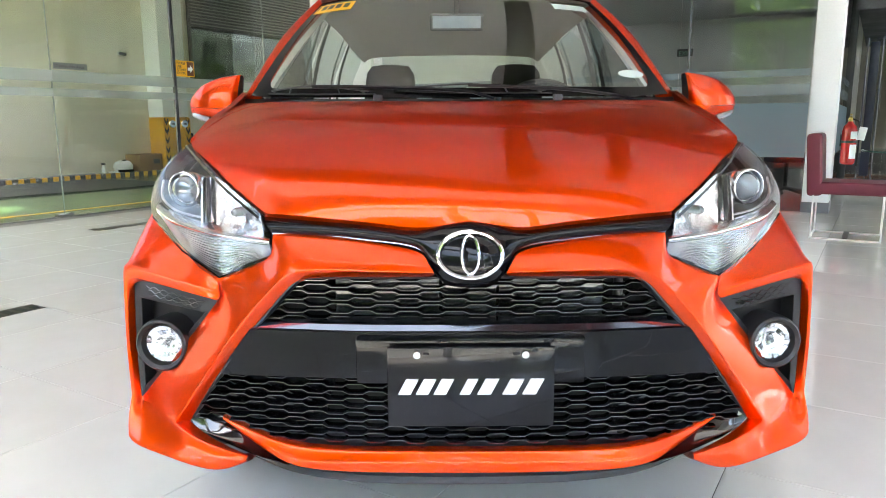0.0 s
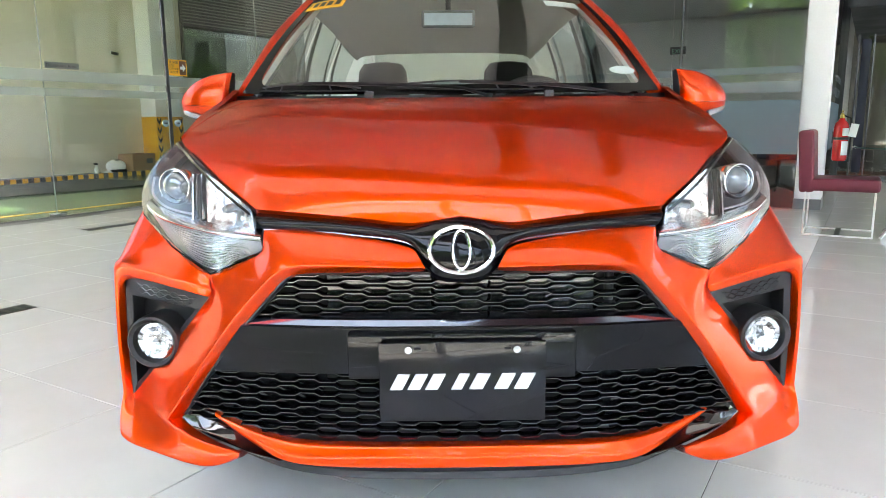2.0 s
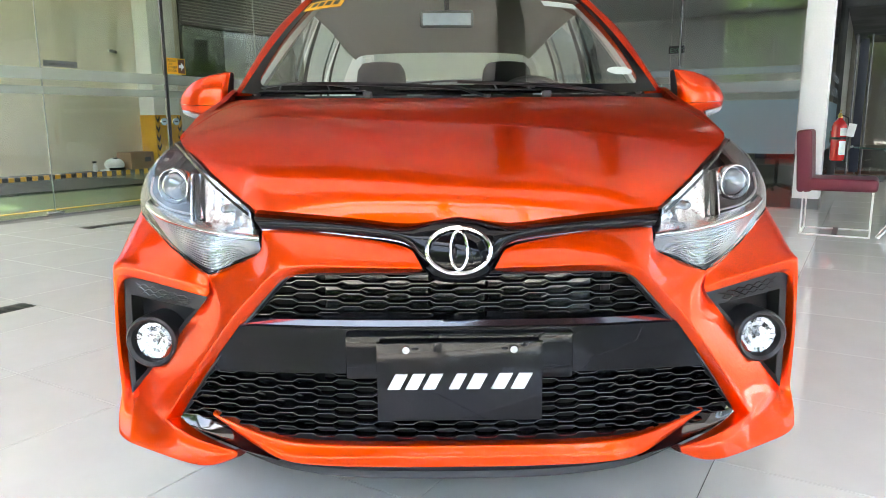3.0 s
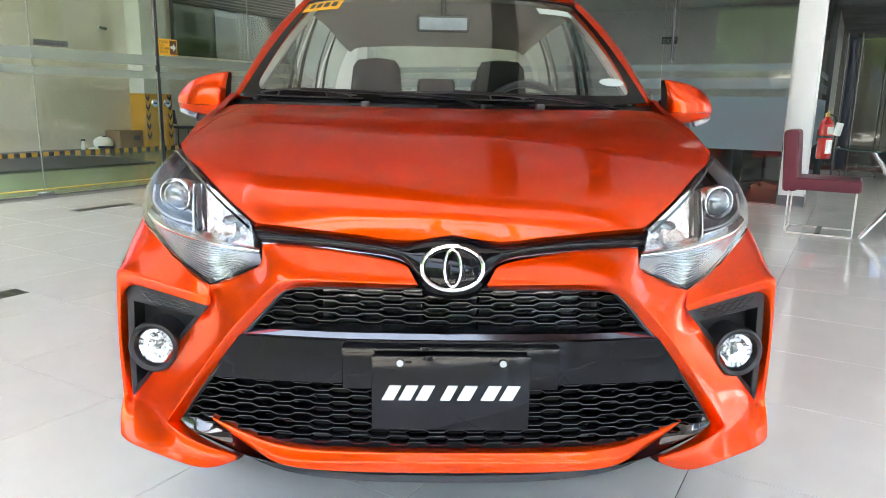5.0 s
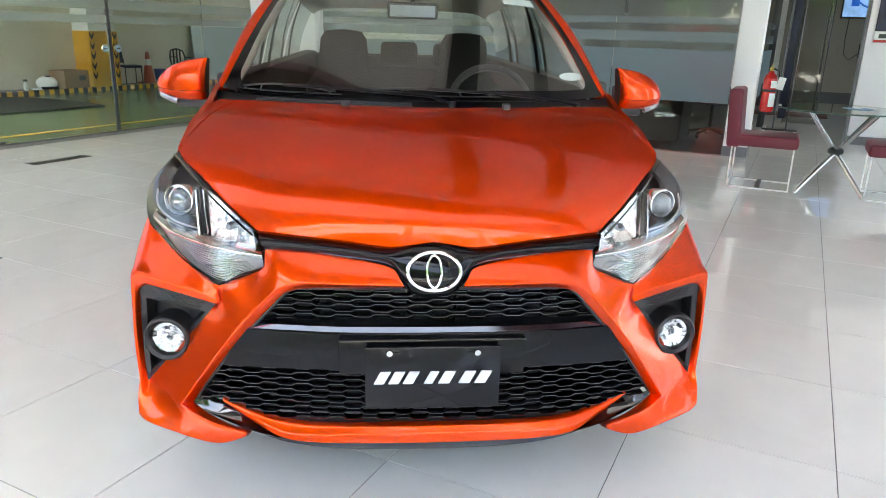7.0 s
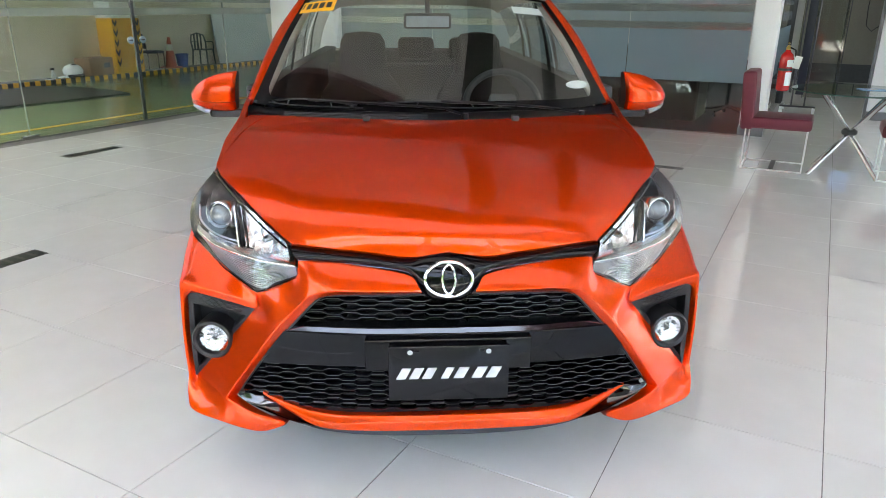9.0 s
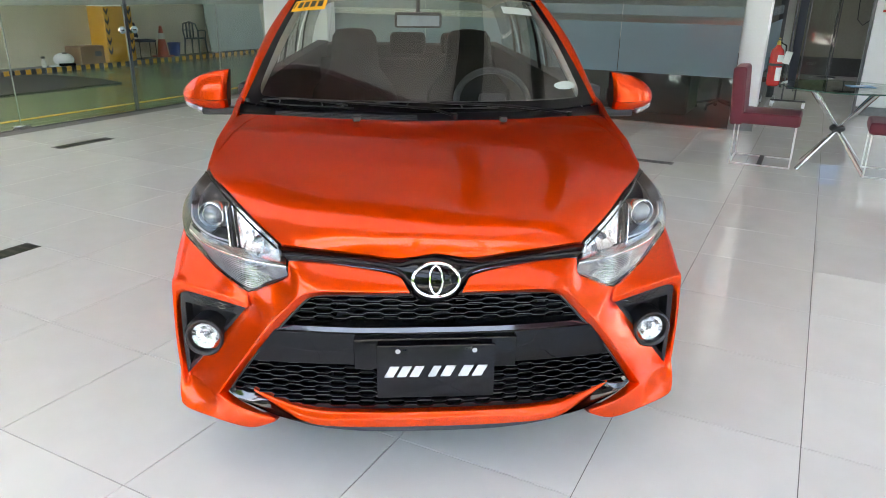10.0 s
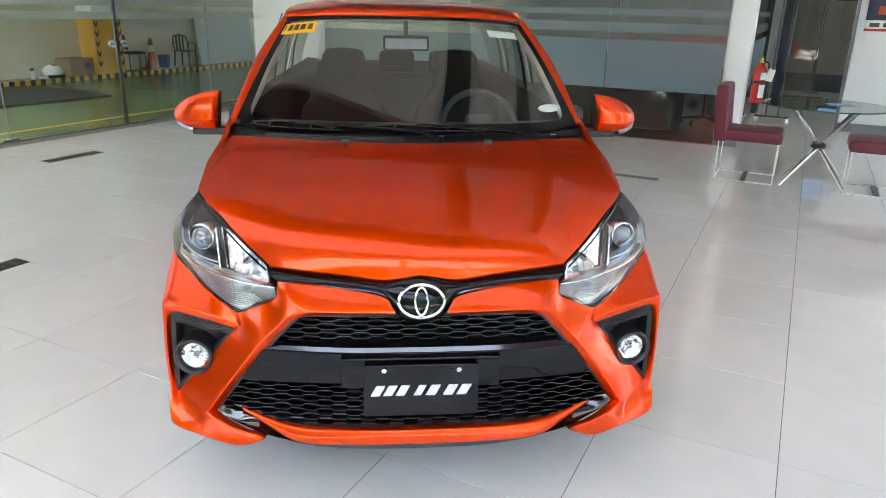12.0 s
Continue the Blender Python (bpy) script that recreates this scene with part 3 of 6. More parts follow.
CHEEK = [[(0.512, 0.096, 0.631), (0.610, 0.170, 0.676), (0.716, 0.288, 0.733)],
         [(0.5085, 0.091, 0.615), (0.612, 0.137, 0.649), (0.727, 0.208, 0.690)],
         [(0.504, 0.084, 0.599), (0.614, 0.112, 0.624), (0.727, 0.140, 0.650)],
         [(0.510, 0.084, 0.584), (0.613, 0.116, 0.604), (0.717, 0.141, 0.626)],
         [(0.520, 0.108, 0.580), (0.612, 0.131, 0.600), (0.712, 0.155, 0.622)]]
# outer edge beside the fog lamp: silhouette, front edge and bezel edge
RIM = [[(0.727, 0.140, 0.650), (0.731, 0.142, 0.560), (0.735, 0.144, 0.485), (0.734, 0.143, 0.420), (0.731, 0.140, 0.361)],
       [(0.717, 0.141, 0.626), (0.7245, 0.1395, 0.555), (0.727, 0.142, 0.485), (0.726, 0.141, 0.420), (0.724, 0.144, 0.360)],
       [(0.712, 0.155, 0.622), (0.717, 0.157, 0.555), (0.719, 0.159, 0.485), (0.719, 0.156, 0.420), (0.715, 0.151, 0.350)]]
# winglet: upper fold, crest, foot; then its inner edge along the black insert
WING = [[(0.731, 0.140, 0.361), (0.724, 0.144, 0.360), (0.715, 0.151, 0.350), (0.660, 0.109, 0.332), (0.612, 0.067, 0.329), (0.575, 0.045, 0.312), (0.520, 0.021, 0.298), (0.446, 0.000, 0.286)],
        [(0.734, 0.116, 0.318), (0.722, 0.112, 0.316), (0.702, 0.106, 0.310), (0.650, 0.078, 0.298), (0.600, 0.050, 0.294), (0.556, 0.028, 0.283), (0.500, 0.008, 0.272), (0.446, -0.001, 0.281)],
        [(0.727, 0.100, 0.286), (0.718, 0.092, 0.277), (0.696, 0.080, 0.270), (0.645, 0.058, 0.263), (0.590, 0.036, 0.256), (0.543, 0.018, 0.251), (0.500, 0.007, 0.252), (0.449, 0.001, 0.276)]]
INNER = [(0.588, 0.088, 0.324), (0.553, 0.064, 0.308), (0.500, 0.036, 0.293), (0.443, 0.010, 0.284)]
FLANK = [(0.738, 0.395, 0.748), (0.742, 0.390, 0.695), (0.747, 0.385, 0.640), (0.749, 0.380, 0.560), (0.752, 0.375, 0.485), (0.752, 0.370, 0.420), (0.751, 0.366, 0.361), (0.750, 0.363, 0.315), (0.748, 0.360, 0.245)]


def cage(faces_of, creases, pins=(), levels=3):
    """A smooth skin from grids of cage points, mirrored to both sides. creases: (points, weight) runs that stay tight."""
    bm = B()
    layer = bm.edges.layers.float.new("crease_edge")
    pinned = bm.verts.layers.float.new("crease_vert")
    for s in BOTH:
        known = {}

        def vert(p):
            key = tuple(round(c, 5) for c in p)
            if key not in known:
                known[key] = bm.verts.new((s * p[0], p[1], p[2]))
            return known[key]

        for rows in faces_of:
            for a, b in zip(rows, rows[1:]):
                for i in range(len(a) - 1):
                    quad = []
                    for p in (a[i], a[i + 1], b[i + 1], b[i]):
                        v = vert(p)
                        if v not in quad:
                            quad.append(v)
                    if len(quad) > 2:
                        bm.faces.new(quad if s > 0 else quad[::-1])
        for p in pins:
            vert(p)[pinned] = 0.9
        for run, weight in creases:
            for p, q in zip(run, run[1:]):
                e = bm.edges.get((vert(p), vert(q)))
                if e is not None:
                    e[layer] = weight
    bmesh.ops.remove_doubles(bm, verts=bm.verts, dist=0.0001)
    bmesh.ops.recalc_face_normals(bm, faces=bm.faces)
    return bm, levels


def skin(name, caged, material, parent, label=""):
    bm, levels = caged
    me = bpy.data.meshes.new(name)
    for f in bm.faces:
        f.smooth = True
    bm.to_mesh(me)
    bm.free()
    me.materials.append(material)
    ob = new(name, me)
    ob.parent = parent
    if label:
        ob["label"] = label
    sub = ob.modifiers.new("smooth", "SUBSURF")
    sub.levels = sub.render_levels = levels
    return ob


def between(a, b, f, off=(0, 0, 0)):
    return [tuple(p[k] + (q[k] - p[k]) * f + off[k] for k in range(3)) for p, q in zip(a, b)]


def bumper_cage():
    upper = between(BROW[:5], RIDGE[:5], 0.34, (0, -0.004, 0)), between(BROW[:5], RIDGE[:5], 0.75, (0, -0.0035, 0))
    arm = between(BROW[4:], RIDGE[4:], 0.34, (0, -0.001, 0)), between(BROW[4:], RIDGE[4:], 0.75, (0, -0.0015, 0))
    hollow = [upper[k][:4] + [between([upper[k][4]], [arm[k][0]], 0.5)[0]] + arm[k][1:] for k in (0, 1)]
    fold = WING[0][3]
    hollow[0][-1], hollow[1][-1] = between([BROW[-1]], [fold], 0.6)[0], between([fold], [RIDGE[-1]], 0.5)[0]
    lip = between(RIDGE, MOUTH, 0.5, (0.002, -0.0035, 0.0015))
    # the winglet's upper fold takes the two inner points of the arm in between
    top = WING[0][:3] + [hollow[0][-1], hollow[1][-1]] + WING[0][4:]
    crest = WING[1][:3] + between([WING[1][2]], [WING[1][4]], 0.36) + between([WING[1][2]], [WING[1][4]], 0.70) + WING[1][4:]
    foot = WING[2][:3] + between([WING[2][2]], [WING[2][4]], 0.36) + between([WING[2][2]], [WING[2][4]], 0.70) + WING[2][4:]
    under = [(x * 0.985, y + 0.014, z - 0.008) for x, y, z in foot]
    tuck = [(x * 0.965, y + 0.10, z - 0.016) for x, y, z in foot]
    side = [CHEEK[0][2], CHEEK[1][2]] + RIM[0] + [WING[1][0], WING[2][0]]
    bulge = between(side, FLANK, 0.42, (0.014, 0, 0))
    tip = [[CHEEK[0][0], CHEEK[1][0], CHEEK[2][0]], [CHEEK[0][0], between([CHEEK[0][0]], [CHEEK[4][0]], 0.5, (0, 0.002, 0))[0], CHEEK[3][0]]]
    end = tip[1][1]
    grids = [[BROW, hollow[0], hollow[1], RIDGE, lip, MOUTH],
             CHEEK[:5],
             [[CHEEK[1][0], CHEEK[2][0], CHEEK[3][0]], [CHEEK[0][0], end, CHEEK[4][0]]],
             RIM, [top, crest, foot, under, tuck],
             [[RIDGE[-1]] + WING[0][5:], between([RIDGE[-1]] + WING[0][5:], INNER, 0.5, (0, 0, 0.001)), INNER],
             [side, bulge, FLANK]]
    pins = [CHEEK[4][2], CHEEK[3][2], CHEEK[2][2], CHEEK[4][0], CHEEK[3][0], CHEEK[2][0], BROW[4], BROW[3], BROW[-1], WING[0][-1]]
    creases = [(RIDGE, 0.88), (CHEEK[2], 0.93), (CHEEK[3], 0.93), (RIM[1], 0.85), (RIM[0], 0.62), (foot, 0.85), ([RIDGE[-1]] + WING[0][5:], 0.75),
               (top, 0.55), ([RIM[0][-1], WING[1][0], WING[2][0]], 0.45), (MOUTH, 1.0), (lip, 0.0), ([CHEEK[2][0], CHEEK[3][0]], 0.6), (BROW[6:], 0.55)]
    return cage(grids, creases, pins)


bumper = skin("front_bumper", bumper_cage(), PAINT, car, "sculpted orange front bumper with winglets")

# lower lip
CREST = [(0.511, 0.066, 0.341), (0.421, 0.038, 0.307), (0.334, 0.010, 0.294), (0.20, -0.001, 0.295), (0.10, -0.004, 0.296), (0, -0.005, 0.296)]
EDGE = [(0.508, 0.066, 0.334), (0.404, 0.026, 0.277), (0.345, 0.000, 0.258), (0.20, -0.009, 0.256), (0.10, -0.012, 0.256), (0, -0.013, 0.256)]
LIP = [[(x, y + 0.020, z + 0.003) for x, y, z in CREST], [(x, y + 0.006, z + 0.003) for x, y, z in CREST], CREST, between(CREST, EDGE, 0.5, (0, -0.003, 0)), EDGE,
       [(x, y + 0.006, z - 0.005) for x, y, z in EDGE], [(x, y + 0.070, z - 0.004) for x, y, z in EDGE]]
skin("lower_lip", cage([LIP], [(LIP[1], 0.8), (LIP[2], 0.8), (LIP[4], 0.85)]), PAINT, bumper)
for s in BOTH:
    bm = B()
    tube(bm, [(s * p.x, p.y - 0.001, p.z + 0.001) for p in (cr(BAR_LOW, 4 * i / 30) for i in range(31))], 0.0022, 6)
    part("bar_edge", bm, SHEEN, bumper, "thin bright edge under the black bar")
bm = B()
for s in BOTH:
    loft(bm, [[(x, y + 0.014, z + 0.0005) for x, y, z in CREST], [(x, y + 0.09, z + 0.003) for x, y, z in CREST]], 4, 1, s)
part("lip_shelf", bm, MATTE, bumper, "black ledge behind the lower lip")
# gloss black pieces of the bumper
for s in BOTH:
    bm = B()
    a = [(0.592, 0.092, 0.336), (0.555, 0.068, 0.309), (0.440, 0.018, 0.283), (0.390, 0.020, 0.266)]
    c = [(0.510, 0.085, 0.338), (0.462, 0.068, 0.306), (0.395, 0.052, 0.268), (0.350, 0.047, 0.257)]
    m1 = [((p[0] + q[0]) / 2, (p[1] + q[1]) / 2 - 0.008, (p[2] + q[2]) / 2 - 0.006) for p, q in zip(a, c)]
    loft(bm, [a, m1, c], 6, 4, s)
    loft(bm, [c, [(p[0] - 0.02, p[1] + 0.05, p[2]) for p in c]], 6, 1, s)
    part("bumper_insert", bm, PIANO, bumper, "gloss black corner insert")
bm = B()
for s in BOTH:
    loft(bm, [[(0, 0.0145, 0.5522), (0.22, 0.0205, 0.5522), (0.4275, 0.0545, 0.5492)], [(0, 0.0035, 0.543), (0.22, 0.0095, 0.543), (0.436, 0.0465, 0.5405)]], 8, 2, s, lin)
bmesh.ops.recalc_face_normals(bm, faces=bm.faces)
part("band_top_strip", bm, SHEEN, bumper, "blue metal strip standing in for sky sheen on the band's top", 30)
bm = B()
for s in BOTH:
    loft(bm, [[(0, 0.050, 0.557), (0.22, 0.056, 0.557), (0.420, 0.074, 0.553)], [(0, 0.016, 0.552), (0.22, 0.022, 0.552), (0.428, 0.056, 0.549)], [(0, 0.003, 0.5385), (0.22, 0.009, 0.5385), (0.440, 0.046, 0.536)]], 8, 3, s, lin)
    loft(bm, [[(0, 0.003, 0.5385), (0.22, 0.009, 0.5385), (0.440, 0.046, 0.536)], [(0, 0.004, 0.490), (0.24, 0.010, 0.488), (0.480, 0.056, 0.483)], [(0, 0.007, 0.447), (0.26, 0.014, 0.445), (0.526, 0.072, 0.434)], [(0, 0.05, 0.440), (0.26, 0.06, 0.438), (0.520, 0.105, 0.430)]], 8, 3, s, lin)
bmesh.ops.recalc_face_normals(bm, faces=bm.faces)
band_part = part("bumper_band", bm, GLOSS, bumper, "gloss black cross band", 30)


def band_y(x, z):
    """Depth of the cross band's face."""
    x = abs(x)
    f = max(0.0, min(1.0, (0.5385 - z) / 0.092))
    lower = [(0, 0.003 + 0.004 * f), (0.22 + 0.04 * f, 0.009 + 0.005 * f), (0.44 + 0.086 * f, 0.046 + 0.026 * f)]
    for (x0, y0), (x1, y1) in zip(lower, lower[1:]):
        if x <= x1:
            return y0 + (y1 - y0) * (x - x0) / (x1 - x0)
    return lower[-1][1]


for outline, name in (([(-0.345, 0.444), (-0.345, 0.456), (-0.338, 0.460), (-0.300, 0.460), (-0.293, 0.456), (-0.293, 0.444)], "tow_eye_cover"),
                      ([(0.293, 0.446), (0.293, 0.463), (0.335, 0.463), (0.342, 0.458), (0.345, 0.446)], "flap_seam"),
                      ([(0.420, 0.452), (0.385, 0.512), (0.392, 0.519), (0.440, 0.524), (0.456, 0.520), (0.495, 0.458), (0.420, 0.452)], "sensor_cover")):
    bm = B()
    dense = [lin(outline, (len(outline) - 1) * i / 40) for i in range(41)]
    tube(bm, [(p[0], band_y(p[0], p[1]) - 0.0002, p[1]) for p in dense], 0.0011, 6)
    part(name, bm, DARK, band_part)
bm = B()
for s in BOTH:
    top = HOOD_FRONT
    low = [(0.0, 0.018, 0.628), (0.045, 0.022, 0.634), (0.072, 0.034, 0.655), (0.105, 0.046, 0.700), (0.22, 0.062, 0.716), (0.395, 0.091, 0.723)]
    top = [(0.0, 0.060, 0.752), (0.045, 0.060, 0.747), (0.072, 0.062, 0.741), (0.115, 0.065, 0.737), (0.23, 0.078, 0.748), (0.413, 0.114, 0.759)]
    m1 = [(a[0], a[1] - 0.024, a[2] - 0.012) for a in top]
    m2 = [(a[0] * 0.5 + c[0] * 0.5, min(a[1], c[1]) - 0.006, a[2] * 0.4 + c[2] * 0.6) for a, c in zip(top, low)]
    loft(bm, [[(x, y + 0.03, z - 0.003) for x, y, z in top], [(x, y - 0.014, z - 0.010) for x, y, z in top], m2, low, [(x, y + 0.03, z - 0.004) for x, y, z in low]], 6, 4, s)
bmesh.ops.recalc_face_normals(bm, faces=bm.faces)
part("grille_bar_upper", bm, GLOSS, bumper, "gloss black bar behind the emblem", 40)
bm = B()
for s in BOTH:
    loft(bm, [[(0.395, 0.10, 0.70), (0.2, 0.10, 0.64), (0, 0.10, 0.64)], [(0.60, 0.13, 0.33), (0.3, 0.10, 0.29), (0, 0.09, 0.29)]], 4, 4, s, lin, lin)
part("grille_cavity_sheet", bm, DARK, bumper)
bm = B()
for s in BOTH:
    loft(bm, [[(0, 0.040, 0.250), (0.2, 0.044, 0.250), (0.36, 0.064, 0.252), (0.47, 0.09, 0.262)], [(0, 0.064, 0.206), (0.2, 0.068, 0.208), (0.36, 0.092, 0.214), (0.47, 0.125, 0.232)], [(0, 0.086, 0.190), (0.2, 0.090, 0.192), (0.36, 0.115, 0.199), (0.47, 0.15, 0.222)], [(0, 0.4, 0.195), (0.2, 0.4, 0.195), (0.36, 0.4, 0.20), (0.47, 0.4, 0.21)]], 5, 3, s)
part("under_skirt", bm, MATTE, bumper, "matte black skirt under the lip")


def half_open(z):
    """Half width of the grille opening at the height z."""
    pts = [(0.30, 0.40), (0.318, 0.50), (0.338, 0.575), (0.434, 0.512), (0.530, 0.436), (0.562, 0.408), (0.592, 0.380), (0.632, 0.340), (0.65, 0.31)]
    for (z0, x0), (z1, x1) in zip(pts, pts[1:]):
        if z0 <= z <= z1:
            return x0 + (x1 - x0) * (z - z0) / (z1 - z0)
    return pts[0][1]


def grille_row(z, phase, cell=0.092):
    """One zigzag bar of the honeycomb grille."""
    bm = B()
    hw = half_open(z) - 0.002
    x = -round(hw / cell) * cell - cell
    pts = []
    while x < hw + cell:
        for f, h in ((0.0, 1), (0.36, 1), (0.5, -1), (0.86, -1)):
            pts.append((x + (f + phase * 0.5) * cell, z + 0.0030 * h))
        x += cell
    pts = [(px, pz) for px, pz in pts if -hw <= px <= hw]
    if len(pts) < 2:
        return None
    pts = [(-hw, pts[0][1])] + pts + [(hw, pts[-1][1])]
    t = 0.0017
    rows = []
    for px, pz in pts:
        y = 0.040 + 0.17 * px * px + (0.55 - z) * 0.03 if z > 0.5 else 0.032 + 0.17 * px * px - (0.44 - z) * 0.12
        rows.append([(px, y + 0.022, pz + t), (px, y + 0.0035, pz + t), (px, y, pz), (px, y, pz - t), (px, y + 0.022, pz - t)])
    grid(bm, rows)
    return bm


for k in range(7):
    part("grille_slat", grille_row(0.5575 + k * 0.0133, k % 2), GRILLE, bumper)
for k in range(10):
    part("grille_slat", grille_row(0.3075 + k * 0.0140, k % 2, 0.082), GRILLE, bumper)
# closed cells at the outer ends of the lower grille, and the radiator edge behind the upper one
for s in BOTH:
    bm = B()
    loft(bm, [[(0.27, 0.066, 0.440), (0.40, 0.080, 0.440), (0.515, 0.100, 0.434)], [(0.29, 0.068, 0.37), (0.42, 0.084, 0.37), (0.56, 0.108, 0.365)], [(0.31, 0.070, 0.300), (0.42, 0.086, 0.306), (0.575, 0.112, 0.338)]], 4, 3, s)
    part("grille_blank", bm, GLOSS, bumper, "closed gloss black grille cells")
bm = B()
box(bm, (-0.27, 0.075, 0.556), (-0.06, 0.082, 0.64), 0.002)
box(bm, (0.06, 0.075, 0.556), (0.27, 0.082, 0.64), 0.002)
box(bm, (-0.055, 0.068, 0.556), (0.055, 0.075, 0.64), 0.002)
part("radiator_core", bm, GRILLE, bumper)
bm = B()
box(bm, (-0.125, 0.078, 0.408), (-0.08, 0.088, 0.424), 0.003)
part("latch_bracket", bm, SATIN, bumper)
bm = B()
cyl(bm, (0.306, 0.098, 0.57), (0.306, 0.098, 0.645), 0.010, seg=12)
part("radiator_pipe", bm, DSTEEL, bumper)
bm = B()
for s in BOTH:
    loft(bm, [[(x, y - 0.001, z) for x, y, z in OPEN_ARM], [(x - 0.006, y + 0.003, z - 0.004) for x, y, z in OPEN_ARM], [(x - 0.008, y + 0.06, z - 0.005) for x, y, z in OPEN_ARM]], 5, 2, s)
    loft(bm, [OPEN_TOP, [(x, y + 0.003, z - 0.005) for x, y, z in OPEN_TOP], [(x, y + 0.06, z - 0.006) for x, y, z in OPEN_TOP]], 5, 2, s)
part("grille_frame", bm, MATTE, bumper)

# number plate carrier and display plate
bm = B()
box(bm, (-0.222, -0.008, 0.440), (0.222, 0.03, 0.533), 0.006)
part("plate_carrier", bm, GLOSS, bumper)
plate = part("display_plate", (lambda b: (box(b, (-0.160, -0.030, 0.362), (0.160, -0.022, 0.522), 0.003), b)[1])(B()), mat("plate_black", (0.004, 0.004, 0.006), 0.06, grain=0.1, spec=0.3), car, "black display plate with pale slanted bars")
SILVERBAR = mat("silver_print", (0.62, 0.62, 0.63), 0.35, metal=0.3, grain=0.03)
for x0, w in ((-0.140, 0.024), (-0.106, 0.024), (-0.072, 0.024), (-0.022, 0.020), (0.012, 0.026), (0.060, 0.026), (0.098, 0.026)):
    bm = B()
    prism(bm, [(x0, 0.428), (x0 + w, 0.428), (x0 + w + 0.016, 0.459), (x0 + 0.016, 0.459)], -0.0335, -0.030)
    part("slanted_bar", bm, SILVERBAR, plate, "pale slanted bar")
for x in (-0.103, 0.103):
    bm = B()
    cyl(bm, (x, -0.030, 0.508), (x, -0.037, 0.508), 0.0085, 0.007, 16)
    part("bolt", bm, SATIN, plate, "steel bolt head")
    bm = B()
    d = 1 if x < 0 else -1
    box(bm, (x + d * 0.011, -0.0312, 0.5065), (x + d * 0.023, -0.0302, 0.5115), 0, 1)
    part("bolt_slot", bm, DARK, plate)

# emblem


EM = pose(0, 0.020, 0.690, 72)
bm = B()
lathe(bm, [(0.061, -0.014), (0.061, 0.0), (0.058, 0.0025), (0.002, 0.003)], EM @ Matrix.Diagonal((1.05, 0.76, 1, 1)), 40)
badge = part("emblem", bm, GLOSS, car, "oval chrome emblem on gloss black", 50)


def ring(bm, a, b, r, z, m, seg=40, squash=1.0):
    tube(bm, [m @ Vector((a * math.cos(2 * math.pi * i / seg), b * math.sin(2 * math.pi * i / seg), z)) for i in range(seg)], r, 8, True)


bm = B()
ring(bm, 0.0615, 0.0445, 0.0050, 0.004, EM)
part("emblem_ring", bm, CHROME, badge)
bm = B()

ring(bm, 0.0165, 0.037, 0.0034, 0.006, EM)
part("emblem_oval", bm, CHROME, badge)

# hood, and the fender tops beside it
NX, NS = 56, 64


def crown(y):
    """Height of the hood's middle line at y."""
    pts = []
    for i in range(121):
        p = cr(HOOD_MID, 6 * i / 120)
        pts.append((p.y, p.z + 0.026 * math.sin(math.pi * i / 120)))
    if y >= pts[-1][0]:
        return pts[-1][1] + 0.20 * (y - pts[-1][0])
    for (y0, z0), (y1, z1) in zip(pts, pts[1:]):
        if y <= y1:
            return z0 + (z1 - z0) * max(0.0, y - y0) / (y1 - y0)


def hood_point(x, f):
    """A point of the hood's sheet: x from the middle (0) to the side (1), f from the nose (0) to the screen (1)."""
    c, e = cr(HOOD_MID, 6 * f), cr(HOOD_SIDE, 6 * f)
    k = x ** 1.9
    crease = 0.86 - 0.32 * f + 0.29 * f * f
    y = c.y + (e.y - c.y) * k
    fall = crown(e.y) - e.z
    flat = 0.58 * (x / crease) ** 2
    steep = 0.58 + 0.42 * (x - crease) / (1 - crease)
    d = flat - steep
    shape = 0.5 * (flat + steep + math.sqrt(d * d + 0.0025)) if x > 0.3 else flat
    shape -= 0.5 * (math.sqrt((flat - steep) ** 2 + 0.0025) - abs(flat - steep)) * 0.5 if x > 0.3 else 0.0
    front = cr(HOOD_FRONT, 4 * x)
    base = Vector((e.x * x, y, crown(y) - fall * shape))
    if f == 0:
        return front
    e0 = cr(HOOD_SIDE, 0)
    y0 = HOOD_MID[0][1] + (e0.y - HOOD_MID[0][1]) * k
    sh0 = 0.58 * min(1.0, x / 0.86) ** 2 + 0.42 * max(0.0, x - 0.86) / 0.14
    start = Vector((e0.x * x, y0, crown(y0) - (crown(e0.y) - e0.z) * sh0))
    return base + (front - start) * (1 - f) ** 10


def hood_edge(f):
    return 1.0 if f <= 0.5 else 1.0 - 0.22 * (f - 0.5)


bm = B()
rows = []
for j in range(NS + 1):
    f = j / NS
    w = hood_edge(f) - (0.007 if f > 0.5 else 0.0)
    half = [hood_point(w * i / NX, f) for i in range(NX + 1)]
    rows.append([(-p.x, p.y, p.z) for p in half[:0:-1]] + [tuple(p) for p in half])
grid(bm, rows)
flange(bm, (0, 0.012, -0.014))
bmesh.ops.recalc_face_normals(bm, faces=bm.faces)
part("hood", bm, PAINT, car, "long glossy orange hood", 40)
for s in BOTH:
    bm = B()
    rows = []
    for j in range(NS // 2 + 1, NS + 1):
        f = j / NS
        w = hood_edge(f)
        row = [hood_point(w + (1 - w) * i / 5, f) for i in range(6)]
        row = [row[0] + Vector((0, 0, -0.018))] + row + [row[-1] + Vector((0.004, 0, -0.008))]
        rows.append([(s * p.x, p.y, p.z) for p in row])
    grid(bm, rows)
    bmesh.ops.recalc_face_normals(bm, faces=bm.faces)
    part("fender_top", bm, PAINT, car, "", 50)

